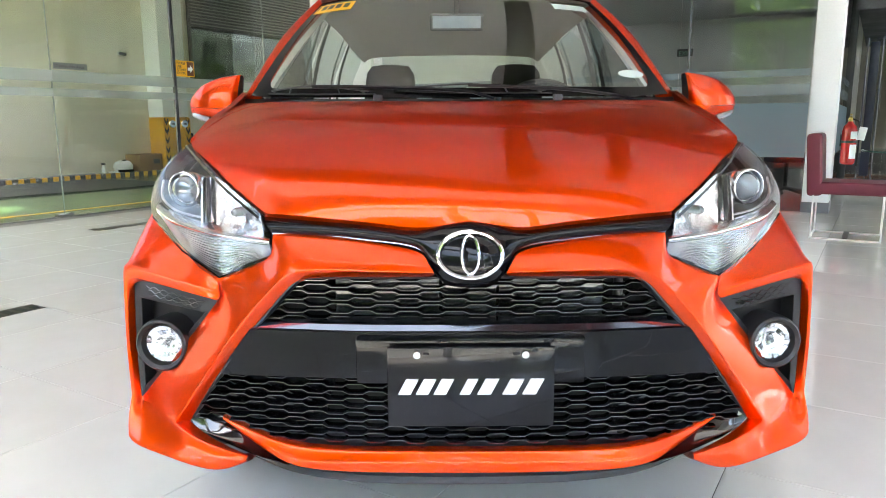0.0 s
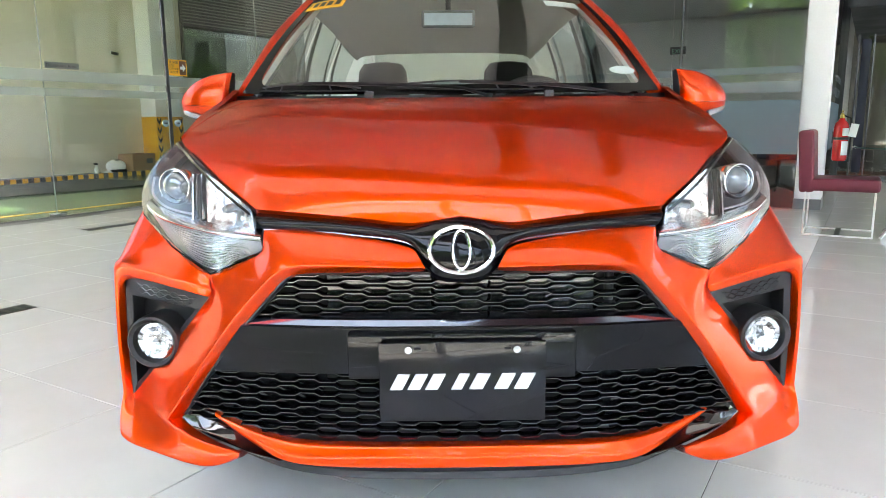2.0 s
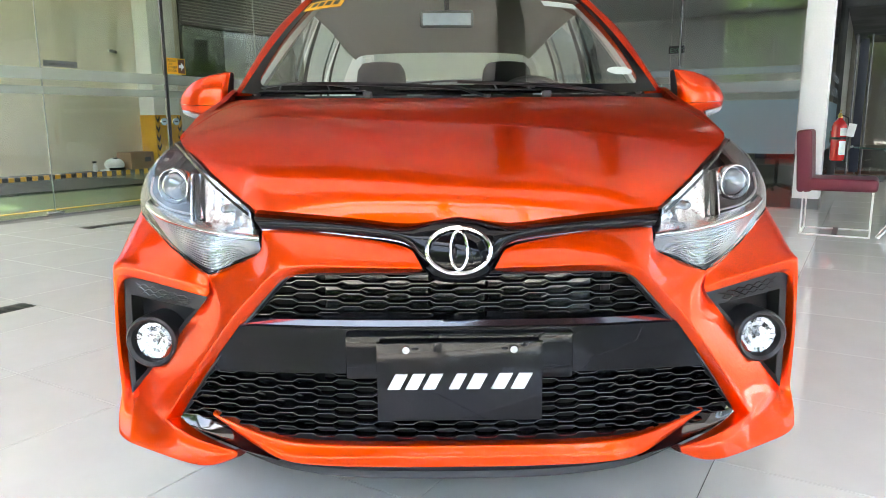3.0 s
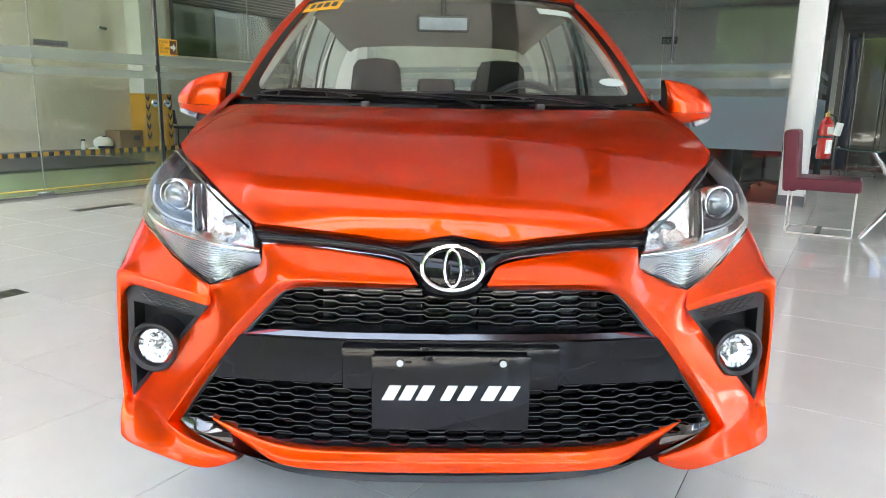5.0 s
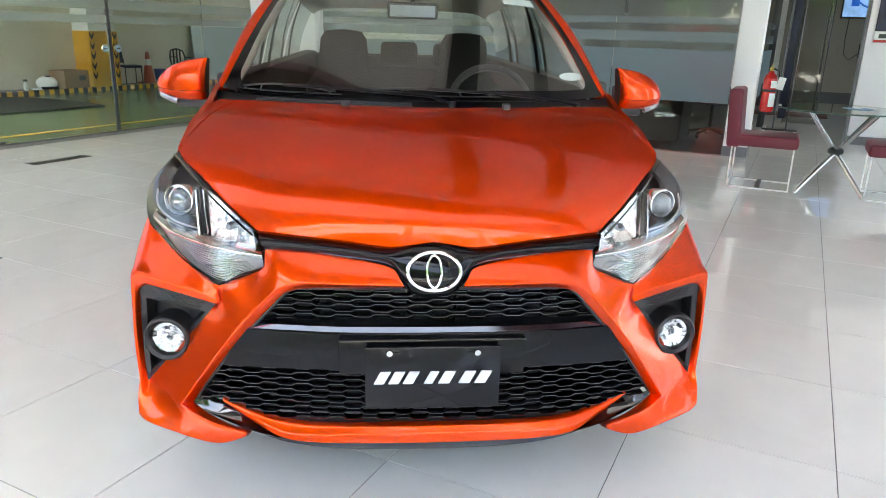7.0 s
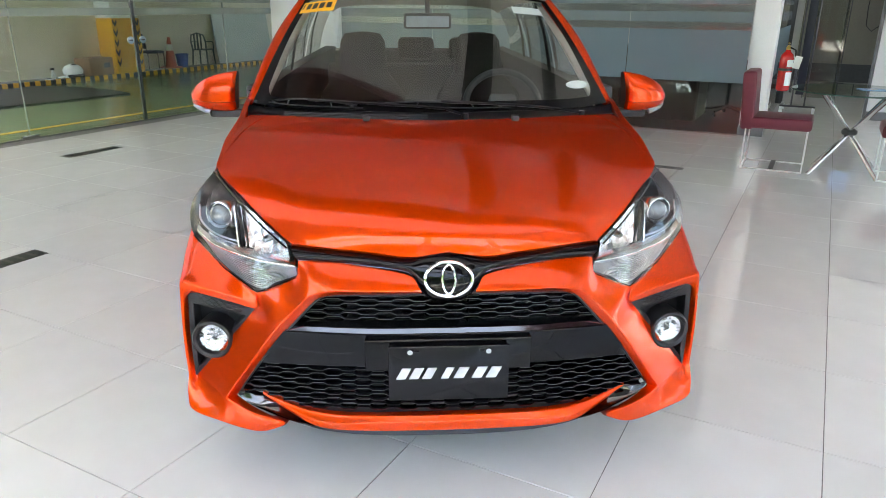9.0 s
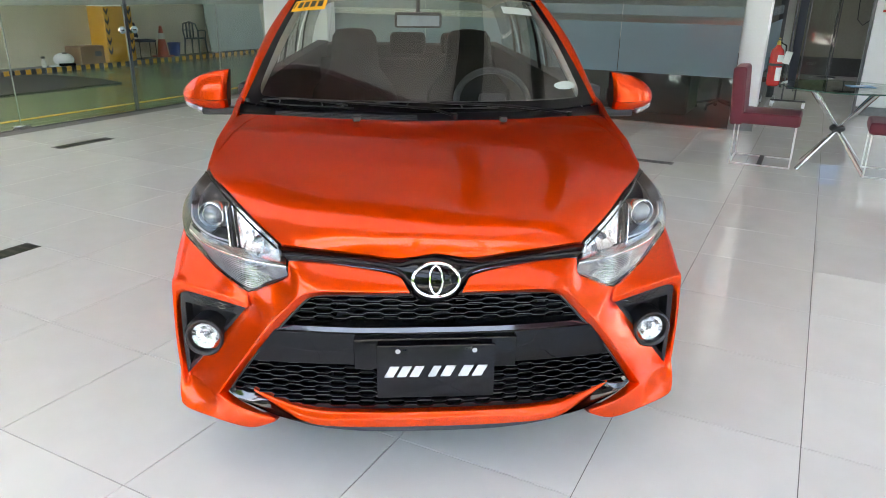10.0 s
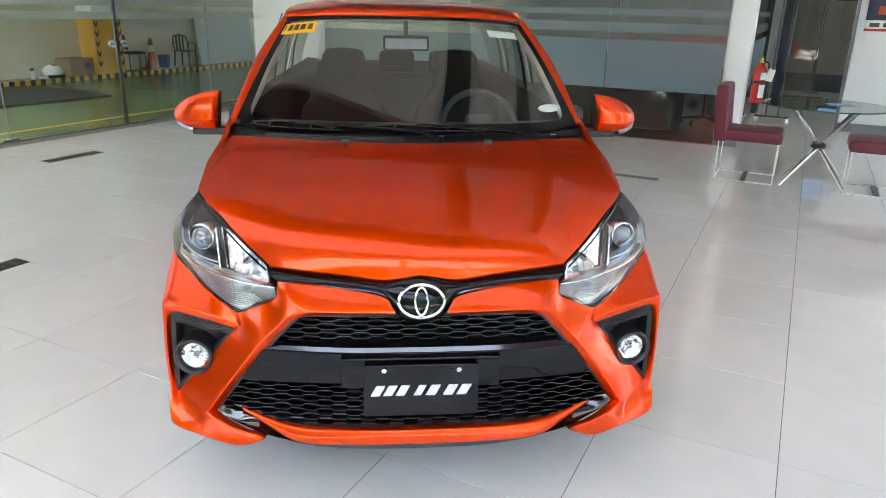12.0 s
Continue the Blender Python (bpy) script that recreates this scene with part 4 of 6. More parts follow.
# headlamps
for s in BOTH:
    top = [HOOD_SIDE[0], HOOD_SIDE[1], HOOD_SIDE[2], (0.625, 0.368, 0.877), (0.650, 0.406, 0.890), HOOD_SIDE[3]]
    top = [(x + 0.004, y - 0.006, z - 0.004) for x, y, z in top]

    def shell(depth, n, m, shrink=0.0):
        bm = B()
        cen = Vector((0.56, 0.24, 0.76))
        a = [tuple(Vector(p).lerp(cen, shrink) + Vector((-0.15, 0.8, 0.0)) * depth) for p in top]
        c = [tuple(Vector(p).lerp(cen, shrink) + Vector((-0.15, 0.8, 0.0)) * depth) for p in LAMP_LOW]
        q = 0.022 if depth < 0.02 else -0.02
        m1 = [tuple((Vector(p) * 0.66 + Vector(r) * 0.34) + Vector((0.35, -0.9, 0.15)) * q * (0.9 if 0 < k < 5 else 0.15)) for k, (p, r) in enumerate(zip(a, c))]
        m2 = [tuple((Vector(p) * 0.33 + Vector(r) * 0.67) + Vector((0.35, -0.9, 0.0)) * q * (0.9 if 0 < k < 5 else 0.15)) for k, (p, r) in enumerate(zip(a, c))]
        loft(bm, [a, m1, m2, c], n, m, s)
        return bm

    lamp = part("headlamp", shell(0.15, 5, 4, 0.03), BOWL, car, "clear projector headlamp with chrome reflectors")
    part("lens_cover", shell(0.0, 6, 5), LENS, lamp, "clear lens cover").visible_shadow = False
    # rim wall between cover and bowl
    bm = B()
    loft(bm, [LAMP_LOW, [(x * (0.985 if k < 3 else 0.95), y + (0.12 if k < 3 else 0.028), z * 0.995) for k, (x, y, z) in enumerate(LAMP_LOW)]], 6, 2, s)
    loft(bm, [top, [(x * 0.98, y + 0.12, z * 0.985) for x, y, z in top]], 6, 2, s)
    outer = LAMP_LOW[3:]
    loft(bm, [[(x * 0.95, y + 0.028, z * 0.995) for x, y, z in outer], [tuple(Vector(p).lerp(Vector((0.56, 0.24, 0.76)), 0.03) + Vector((-0.0225, 0.122, 0.0))) for p in outer]], 6, 2, s)
    part("lamp_rim", bm, BOWL, lamp)
    bm = B()
    loft(bm, [[(x + 0.006, y - 0.007, z - 0.002) for x, y, z in top], [(x + 0.009, y - 0.0065, z - 0.007) for x, y, z in top]], 6, 2, s)
    part("lamp_seal", bm, FRIT, lamp, "black seal along the hood")
    bm = B()
    tube(bm, [(s * p.x, p.y - 0.001, p.z - 0.001) for p in (lin(LAMP_LOW, 3 * i / 30) for i in range(31))], 0.0018, 6)
    part("lower_seal", bm, FRIT, lamp, "black seal along the bumper")
    # projector with its chrome ring and cup
    M = Matrix.Translation((s * 0.632, 0.278, 0.796)) @ pose(0, 0, 0, 90, 0, s * 16)
    bm = B()
    lathe(bm, [(0.028, -0.06), (0.038, -0.02), (0.0405, 0.006), (0.0392, 0.0105), (0.0370, 0.0115), (0.0350, 0.008), (0.0338, -0.004), (0.002, -0.006)], M, 40)
    part("projector_ring", bm, REFLECTOR, lamp, "chrome projector ring")
    bm = B()
    lathe(bm, [(0.0325, -0.004), (0.0318, 0.004), (0.028, 0.013), (0.020, 0.020), (0.010, 0.0235), (0.001, 0.0245)], M, 32)
    part("projector_lens", bm, PGLASS, lamp, "round glass projector lens")
    bm = B()
    lathe(bm, [(0.040, -0.045), (0.047, -0.018), (0.0495, -0.002), (0.0485, 0.001), (0.0465, -0.006), (0.043, -0.020)], M @ pose(0, -0.016, -0.006), 36)
    part("projector_cup", bm, REFLECTOR, lamp)
    # dish-shaped main reflector with upright flutes
    lo = [(0.420, 0.116, 0.708), (0.480, 0.150, 0.714), (0.543, 0.196, 0.724)]
    hi = [(0.432, 0.142, 0.756), (0.492, 0.196, 0.794), (0.558, 0.256, 0.826)]
    bm = B()
    rows = []
    n1, n2 = 48, 14
    for b in range(n2 + 1):
        fb = b / n2
        row = []
        for a in range(n1 + 1):
            fa = a / n1
            p = cr(lo, 2 * fa).lerp(cr(hi, 2 * fa), fb)
            deep = 0.026 * (1 - (2 * fa - 1) ** 2) * (1 - (2 * fb - 1) ** 4) + 0.0024 * abs(math.sin(6 * math.pi * fa)) + 0.0020 * abs(math.sin(3 * math.pi * fb + (a // 6)))
            p = p + Vector((-0.3, 0.9, 0)) * deep
            row.append((s * p.x, p.y, p.z))
        rows.append(row if s > 0 else row[::-1])
    grid(bm, rows)
    part("beam_reflector", bm, MIRRORED, lamp, "fluted chrome beam reflector", 14)
    Q = Matrix.Translation((s * 0.488, 0.180, 0.756)) @ pose(0, 0, 0, 90, 0, s * 18)
    bm = B()
    lathe(bm, [(0.010, -0.03), (0.010, 0.010), (0.006, 0.018), (0.001, 0.020)], Q, 16)
    part("bulb", bm, PGLASS, lamp)
    # chrome blades between the two lamps
    for dx, wid, mt, nm in ((-0.006, 0.0045, REFLECTOR, "chrome_blade"), (0.004, 0.005, BOWL, "lamp_divider"), (0.012, 0.005, REFLECTOR, "chrome_blade")):
        bm = B()
        loft(bm, [[(0.578 + dx, 0.272, 0.822), (0.565 + dx, 0.222, 0.780), (0.552 + dx, 0.176, 0.733)], [(0.578 + dx + wid, 0.276, 0.822), (0.565 + dx + wid, 0.226, 0.779), (0.552 + dx + wid, 0.180, 0.732)]], 4, 2, s)
        flange(bm, (0, 0.035, 0))
        part(nm, bm, mt, lamp)
    bm = B()
    loft(bm, [[(0.575, 0.268, 0.752), (0.640, 0.312, 0.756), (0.690, 0.330, 0.786)], [(0.566, 0.180, 0.732), (0.640, 0.222, 0.744), (0.694, 0.280, 0.764)]], 6, 3, s)
    part("lower_shroud", bm, BOWL, lamp, "dark tray under the projector")
    bm = B()
    tube(bm, [(s * p.x, p.y, p.z) for p in (cr([(0.575, 0.200, 0.742), (0.640, 0.236, 0.752), (0.692, 0.292, 0.776), (0.702, 0.330, 0.812)], 3 * i / 18) for i in range(19))], 0.0028, 6)
    part("chrome_line", bm, RIB, lamp)
    # shelf under the reflectors, and the ribbed lower turn signal
    FRONT = [(0.403, 0.090, 0.704), (0.480, 0.110, 0.710), (0.552, 0.143, 0.718), (0.640, 0.196, 0.735), (0.700, 0.268, 0.753)]
    bm = B()
    loft(bm, [[(x + 0.004, y + 0.040, z + 0.014) for x, y, z in FRONT], [(x, y + 0.004, z + 0.005) for x, y, z in FRONT], FRONT, [(x, y + 0.004, z - 0.005) for x, y, z in FRONT]], 6, 3, s)
    part("chrome_shelf", bm, REFLECTOR, lamp)
    upper = [(x, y + 0.004, z - 0.007) for x, y, z in FRONT]
    lower = [(0.398, 0.090, 0.680), (0.455, 0.096, 0.658), (0.508, 0.104, 0.637), (0.610, 0.181, 0.679), (0.696, 0.284, 0.737)]
    for k in range(13):
        f = (k + 0.5) / 13
        a = [tuple(Vector(p).lerp(Vector(q), f)) for p, q in zip(upper, lower)]
        bm = B()
        tube(bm, [(s * p[0], p[1] + 0.002, p[2]) for p in (cr(a, 0.04 + 3.96 * i / 20) for i in range(21))], 0.0013, 6)
        part("reflector_rib", bm, RIB, lamp)
    bm = B()
    loft(bm, [[(x, y + 0.006, z) for x, y, z in upper], [(x, y + 0.006, z) for x, y, z in lower]], 6, 3, s)
    part("signal_reflector", bm, SIGNAL, lamp, "bright signal backing")

# fog lamps in their dark bezels
for s in BOTH:
    outer = CHEEK[4] + RIM[2][2:] + BROW[10:7:-1]
    outer = [(x, y + 0.002, z) for x, y, z in outer]
    hole = [(0.552, 0.121, 0.551), (0.622, 0.141, 0.561), (0.701, 0.161, 0.573), (0.706, 0.165, 0.485), (0.707, 0.162, 0.420), (0.706, 0.157, 0.378), (0.661, 0.148, 0.423), (0.613, 0.138, 0.482), (0.580, 0.129, 0.523)]
    deep = [(0.655 + (x - 0.655) * 0.90, y + 0.045, 0.47 + (z - 0.47) * 0.92) for x, y, z in hole]
    bm = B()
    loops = [[bm.verts.new((s * x, y, z)) for x, y, z in loop] for loop in (outer, hole, deep)]
    for k0, k1 in zip(loops, loops[1:]):
        for i in range(9):
            bm.faces.new((k0[i], k0[(i + 1) % 9], k1[(i + 1) % 9], k1[i]))
    bm.faces.new(loops[2])
    bmesh.ops.recalc_face_normals(bm, faces=bm.faces)
    rims = [e for e in bm.edges if e.verts[0] in loops[1] and e.verts[1] in loops[1]]
    bmesh.ops.bevel(bm, geom=rims, offset=0.002, segments=2, affect="EDGES", profile=0.5)
    bez = part("fog_lamp_bezel", bm, MATTE, bumper, "matte black fog lamp bezel")
    for q in range(3):
        bm = B()
        pts = []
        for i in range(25):
            f = 0.10 + 0.82 * i / 24
            p = lin([(0.530, 0.112, 0.575), (0.614, 0.133, 0.593), (0.700, 0.157, 0.611)], 2 * f)
            d = lin([(0.556, 0.121, 0.554), (0.624, 0.1415, 0.565), (0.695, 0.1605, 0.576)], 2 * f)
            p = p.lerp(d, 0.22 + 0.28 * q + 0.07 * (1 if (i // 2 + q) % 2 else -1)) + Vector((0, -0.0008, 0))
            pts.append((s * p.x, p.y, p.z))
        tube(bm, pts, 0.0011, 5)
        part("bezel_texture", bm, GRILLE, bez)
    M = Matrix.Translation((s * 0.650, 0.124, 0.479)) @ pose(0, 0, 0, 90, 0, s * 6) @ Matrix.Diagonal((1.1, 1.1, 1.0, 1))
    fog = part("fog_lamp", (lambda b: (lathe(b, [(0.050, -0.07), (0.053, -0.01), (0.051, 0.004), (0.047, 0.008), (0.041, 0.002), (0.0375, -0.012), (0.036, -0.045), (0.002, -0.05)], M, 32), b)[1])(B()), MATTE, car, "round fog lamp in a black ring")
    bm = B()
    for k in range(18):
        for q in range(4):
            r0, r1 = 0.036 * (1 - q / 4), 0.036 * (1 - (q + 1) / 4) + 0.0005
            a0, a1 = 2 * math.pi * k / 18, 2 * math.pi * (k + 1) / 18
            j1, j2 = 0.0022 * math.sin(7.3 * k + 3 * q), 0.0022 * math.cos(5.1 * k + 2 * q)
            bm.faces.new([bm.verts.new(M @ Vector((r * math.cos(a), r * math.sin(a), -0.010 - 0.30 * (0.036 - r) + jj))) for r, a, jj in ((r0, a0, j1), (r0, a1, -j1), (r1, a1, j2), (r1, a0, -j2))])
    part("fog_reflector", bm, MIRRORED, fog, "bright faceted fog lamp reflector", 5)
    bm = B()
    cyl(bm, M @ Vector((0, 0, -0.04)), M @ Vector((0, 0, -0.012)), 0.007, 0.005, 12)
    part("fog_bulb", bm, PGLASS, fog)
    bm = B()
    lathe(bm, [(0.0375, -0.006), (0.034, -0.002), (0.022, 0.002), (0.001, 0.003)], M, 28)
    part("fog_lens", bm, LENS, fog).visible_shadow = False

# ---- body shell behind the front ----
WHEELS = ((0.715, 0.278), (3.03, 0.278))
ARCH = 0.328


def belt(y):
    """Half width and height of the shoulder line at y."""
    p = [(0.30, 0.730, 0.76), (0.36, 0.728, 0.82), (0.432, 0.674, 0.899), (0.60, 0.679, 0.952), (0.76, 0.664, 0.998), (0.90, 0.668, 1.035), (1.10, 0.690, 1.040), (1.6, 0.700, 1.035), (2.4, 0.700, 1.045), (3.0, 0.680, 1.06), (3.30, 0.63, 1.07), (3.46, 0.57, 1.05)]
    for a, c in zip(p, p[1:]):
        if y <= c[0]:
            f = (y - a[0]) / (c[0] - a[0])
            return a[1] + (c[1] - a[1]) * f, a[2] + (c[2] - a[2]) * f
    return p[-1][1:]


def girth(y):
    p = [(0.30, 0.740), (0.38, 0.748), (0.72, 0.774), (1.5, 0.772), (2.4, 0.776), (3.0, 0.772), (3.3, 0.725), (3.46, 0.62)]
    for a, c in zip(p, p[1:]):
        if y <= c[0]:
            return a[1] + (c[1] - a[1]) * (y - a[0]) / (c[0] - a[0])
    return p[-1][1]


def sill(y):
    z = 0.205
    for cy, cz in WHEELS:
        if abs(y - cy) < ARCH:
            z = max(z, cz + math.sqrt(ARCH ** 2 - (y - cy) ** 2))
    return z


def flank_mesh(y0, y1, s, n):
    bm = B()
    rows = []
    for j in range(n + 1):
        y = y0 + (y1 - y0) * j / n
        bx, bz = belt(y)
        g = girth(y)
        z0 = sill(y)
        row = []
        for i in range(13):
            f = i / 12
            z = z0 + (bz - z0) * f
            h = (z - 0.20) / (bz - 0.20)
            b0 = 0.50 if y > 0.75 else 0.50 - 0.16 * (0.75 - y) / 0.36
            x = g - 0.03 * max(0, 0.35 - h) ** 1.3 * 3 - (g - bx) * max(0, (h - b0) / (1 - b0)) ** (1.7 if y > 0.75 else 1.7 - 0.7 * (0.75 - y) / 0.36)
            x += 0.006 * math.exp(-((z - 0.80) / 0.03) ** 2) * (1 if 0.9 < y < 3.2 else 0)
            s1, s2 = max(0.0, min(1.0, (z - 0.735) / 0.04)), max(0.0, min(1.0, (z - 0.862) / 0.03))
            back = 0.386 + 0.134 * s1 * (1 - s2) + 0.060 * s2
            row.append((s * x, max(y, back), z))
        rows.append(row)
    grid(bm, rows)
    es = [e for e in bm.edges if e.is_boundary]
    r = bmesh.ops.extrude_edge_only(bm, edges=es)
    bmesh.ops.translate(bm, vec=(-s * 0.018, 0, 0), verts=[g for g in r["geom"] if isinstance(g, bmesh.types.BMVert)])
    bmesh.ops.recalc_face_normals(bm, faces=bm.faces)
    return bm


for s in BOTH:
    part("front_fender", flank_mesh(0.386, 1.098, s, 44), PAINT, car)
    d = part("front_door", flank_mesh(1.102, 1.998, s, 16), PAINT, car)
    d2 = part("rear_door", flank_mesh(2.002, 2.698, s, 14), PAINT, car)
    part("rear_quarter", flank_mesh(2.702, 3.46, s, 40), PAINT, car)
    for dd, y in ((d, 1.86), (d2, 2.56)):
        bm = B()
        box(bm, (s * 0.765, y - 0.09, 0.895), (s * 0.79, y + 0.09, 0.925), 0.008)
        part("door_handle", bm, PAINT, dd)

# windscreen, its black border, pillars and roof
WS_LOW = [(0, 0.765, 1.010), (0.30, 0.795, 1.014), (0.50, 0.845, 1.016), (0.648, 0.925, 1.024)]
WS_TOP = [(0, 1.400, 1.404), (0.25, 1.405, 1.402), (0.40, 1.415, 1.394), (0.500, 1.432, 1.380)]


def ws(x, f, push=0.0):
    a, b = cr(WS_LOW, 3 * abs(x)), cr(WS_TOP, 3 * abs(x))
    p = a.lerp(b, f)
    p += Vector((0, -0.45, 0.9)) * (0.030 * math.sin(math.pi * f) * (1 - 0.4 * x * x) - push)
    return Vector((p.x * (1 if x >= 0 else -1), p.y, p.z))


bm = B()
grid(bm, [[ws(-1 + 2 * i / 32, j / 16) for i in range(33)] for j in range(17)])
bmesh.ops.recalc_face_normals(bm, faces=bm.faces)
screen = part("windscreen", bm, SCREEN, car, "clear laminated windscreen")
screen.visible_shadow = False
bm = B()
for s in BOTH:
    grid(bm, [[ws(s * (0.895 + 0.105 * i / 4 - 0.010 * abs(j / 8 - 1) * (1 - i / 4)), j / 16, -0.0015) for i in range(5)] for j in range(17)])
grid(bm, [[ws(-1 + 2 * i / 32, 0.965 + 0.035 * j / 2, -0.0015) for i in range(33)] for j in range(3)])
grid(bm, [[ws(-1 + 2 * i / 32, 0.062 * j / 2, -0.0015) for i in range(33)] for j in range(3)])
for s in BOTH:
    inner, outer = [], []
    for k in range(13):
        a, e = math.pi / 2 * k / 12, 2 * k / 12
        inner.append(ws(s * (0.812 + 0.083 * math.cos(a)), 0.20 - 0.14 * math.sin(a), -0.0015))
        outer.append(ws(s * 0.897, 0.20 - 0.14 * e, -0.0015) if e < 1 else ws(s * (0.897 - 0.085 * (e - 1)), 0.060, -0.0015))
    grid(bm, [inner, outer])
part("windscreen_border", bm, FRIT, screen, "black printed border")
for s in BOTH:
    bm = B()
    a = [tuple(ws(1, f)) for f in (0, 0.5, 1.0)]
    mid = [(0.668, 0.945, 1.030), (0.602, 1.205, 1.238), (0.514, 1.444, 1.398)]
    c = [(0.680, 0.99, 1.020), (0.612, 1.25, 1.225), (0.522, 1.478, 1.385)]
    e = [(0.650, 1.03, 1.010), (0.580, 1.28, 1.210), (0.495, 1.498, 1.370)]
    loft(bm, [a, mid, c, e], 6, 4, s)
    bmesh.ops.recalc_face_normals(bm, faces=bm.faces)
    part("front_pillar", bm, PAINT, car)
ROOF = [[(0, 1.403, 1.408), (0.25, 1.408, 1.406), (0.41, 1.420, 1.399), (0.502, 1.445, 1.394), (0.514, 1.47, 1.380)],
        [(0, 1.46, 1.440), (0.25, 1.465, 1.437), (0.41, 1.475, 1.427), (0.506, 1.50, 1.412), (0.524, 1.53, 1.388)],
        [(0, 1.75, 1.468), (0.25, 1.75, 1.464), (0.44, 1.75, 1.453), (0.518, 1.75, 1.434), (0.550, 1.75, 1.395)],
        [(0, 2.4, 1.470), (0.25, 2.4, 1.466), (0.43, 2.4, 1.455), (0.520, 2.4, 1.436), (0.562, 2.4, 1.395)],
        [(0, 3.0, 1.430), (0.25, 3.0, 1.426), (0.42, 3.0, 1.416), (0.525, 3.0, 1.400), (0.570, 3.0, 1.365)],
        [(0, 3.30, 1.385), (0.25, 3.29, 1.382), (0.40, 3.27, 1.375), (0.500, 3.23, 1.362), (0.540, 3.20, 1.335)]]
bm = B()
for s in BOTH:
    loft(bm, ROOF, 5, 5, s)
bmesh.ops.recalc_face_normals(bm, faces=bm.faces)
part("roof", bm, PAINT, car, "orange roof panel")
bm = B()
for s in BOTH:
    loft(bm, [[(x, y + 0.005, z - 0.022) for x, y, z in r] for r in ROOF], 4, 3, s)
part("roof_liner", bm, LINER, car, "beige roof liner")
for s in BOTH:
    for y0, y1, top0, top1 in ((1.10, 1.98, 1.30, 1.38), (2.02, 2.68, 1.385, 1.375), (2.74, 3.18, 1.37, 1.33)):
        bm = B()
        f0 = 1.10 if y0 > 1.2 else 1.06
        lo = [(belt(y0)[0] - 0.012, y0, belt(y0)[1]), (belt(y1)[0] - 0.012, y1, belt(y1)[1])]
        ys = y0 if y0 > 1.2 else 1.42
        hi = [(0.572 if y0 > 1.2 else 0.530, ys, top0 if y0 > 1.2 else 1.365), (0.570 if y1 < 3 else 0.55, y1, top1)]
        loft(bm, [lo, [((a[0] + c[0]) / 2 + 0.015, (a[1] + c[1]) / 2, (a[2] + c[2]) / 2) for a, c in zip(lo, hi)], hi], 4, 3, s)
        part("side_window", bm, CARGLASS, car, "tinted side window").visible_shadow = False
    for y in (2.0, 2.71):
        bm = B()
        loft(bm, [[(belt(y)[0], y - 0.035, belt(y)[1] - 0.01), (0.66, y - 0.03, 1.22), (0.595, y - 0.02, 1.40)], [(belt(y)[0], y + 0.035, belt(y)[1] - 0.01), (0.66, y + 0.03, 1.22), (0.595, y + 0.02, 1.40)]], 4, 1, s)
        loft(bm, [[(belt(y)[0] - 0.04, y - 0.045, belt(y)[1] - 0.01), (0.62, y - 0.04, 1.22), (0.555, y - 0.03, 1.40)], [(belt(y)[0] - 0.04, y + 0.045, belt(y)[1] - 0.01), (0.62, y + 0.04, 1.22), (0.555, y + 0.03, 1.40)]], 4, 1, s)
        part("door_pillar", bm, TRIM, car)
for s in BOTH:
    bm = B()
    a = [tuple(ws(x, f) + Vector((0, 0.03, -0.02))) for x, f in ((0.90, 0.0), (0.855, 0.5), (0.85, 1.0))]
    c = [(0.655, 1.10, 1.03), (0.606, 1.32, 1.20), (0.545, 1.52, 1.37)]
    mid = [((p[0] + q[0]) / 2 - 0.015, (p[1] + q[1]) / 2, (p[2] + q[2]) / 2 - 0.01) for p, q in zip(a, c)]
    loft(bm, [a, mid, c], 5, 3, s)
    part("pillar_trim", bm, PILLART, car, "beige inner pillar trim")
# tail
bm = B()
for s in BOTH:
    loft(bm, [[(0, 3.46, 0.30), (0.3, 3.46, 0.30), (0.55, 3.45, 0.30), (0.60, 3.44, 0.30)], [(0, 3.50, 0.55), (0.3, 3.50, 0.55), (0.55, 3.48, 0.55), (0.62, 3.46, 0.55)], [(0, 3.49, 0.95), (0.3, 3.49, 0.95), (0.52, 3.47, 0.95), (0.59, 3.45, 0.95)], [(0, 3.46, 1.05), (0.3, 3.46, 1.05), (0.5, 3.44, 1.05), (0.565, 3.42, 1.05)]], 5, 4, s)
bmesh.ops.recalc_face_normals(bm, faces=bm.faces)
part("tailgate", bm, PAINT, car)
bm = B()
for s in BOTH:
    loft(bm, [[(0, 3.45, 1.05), (0.3, 3.45, 1.05), (0.55, 3.42, 1.05)], [(0, 3.32, 1.37), (0.3, 3.31, 1.365), (0.50, 3.24, 1.345)]], 5, 4, s)
part("rear_window", bm, CARGLASS, car, "tinted rear window").visible_shadow = False
for s in BOTH:
    bm = B()
    box(bm, (s * 0.50, 3.42, 0.80), (s * 0.63, 3.48, 1.0), 0.02)
    part("tail_lamp", bm, RED, car, "red tail lamp")
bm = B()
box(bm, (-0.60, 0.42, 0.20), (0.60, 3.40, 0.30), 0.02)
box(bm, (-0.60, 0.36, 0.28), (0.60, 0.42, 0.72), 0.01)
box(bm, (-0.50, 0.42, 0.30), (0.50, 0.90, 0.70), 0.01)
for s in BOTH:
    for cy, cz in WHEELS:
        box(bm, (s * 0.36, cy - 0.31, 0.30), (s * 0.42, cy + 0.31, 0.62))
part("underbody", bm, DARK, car)
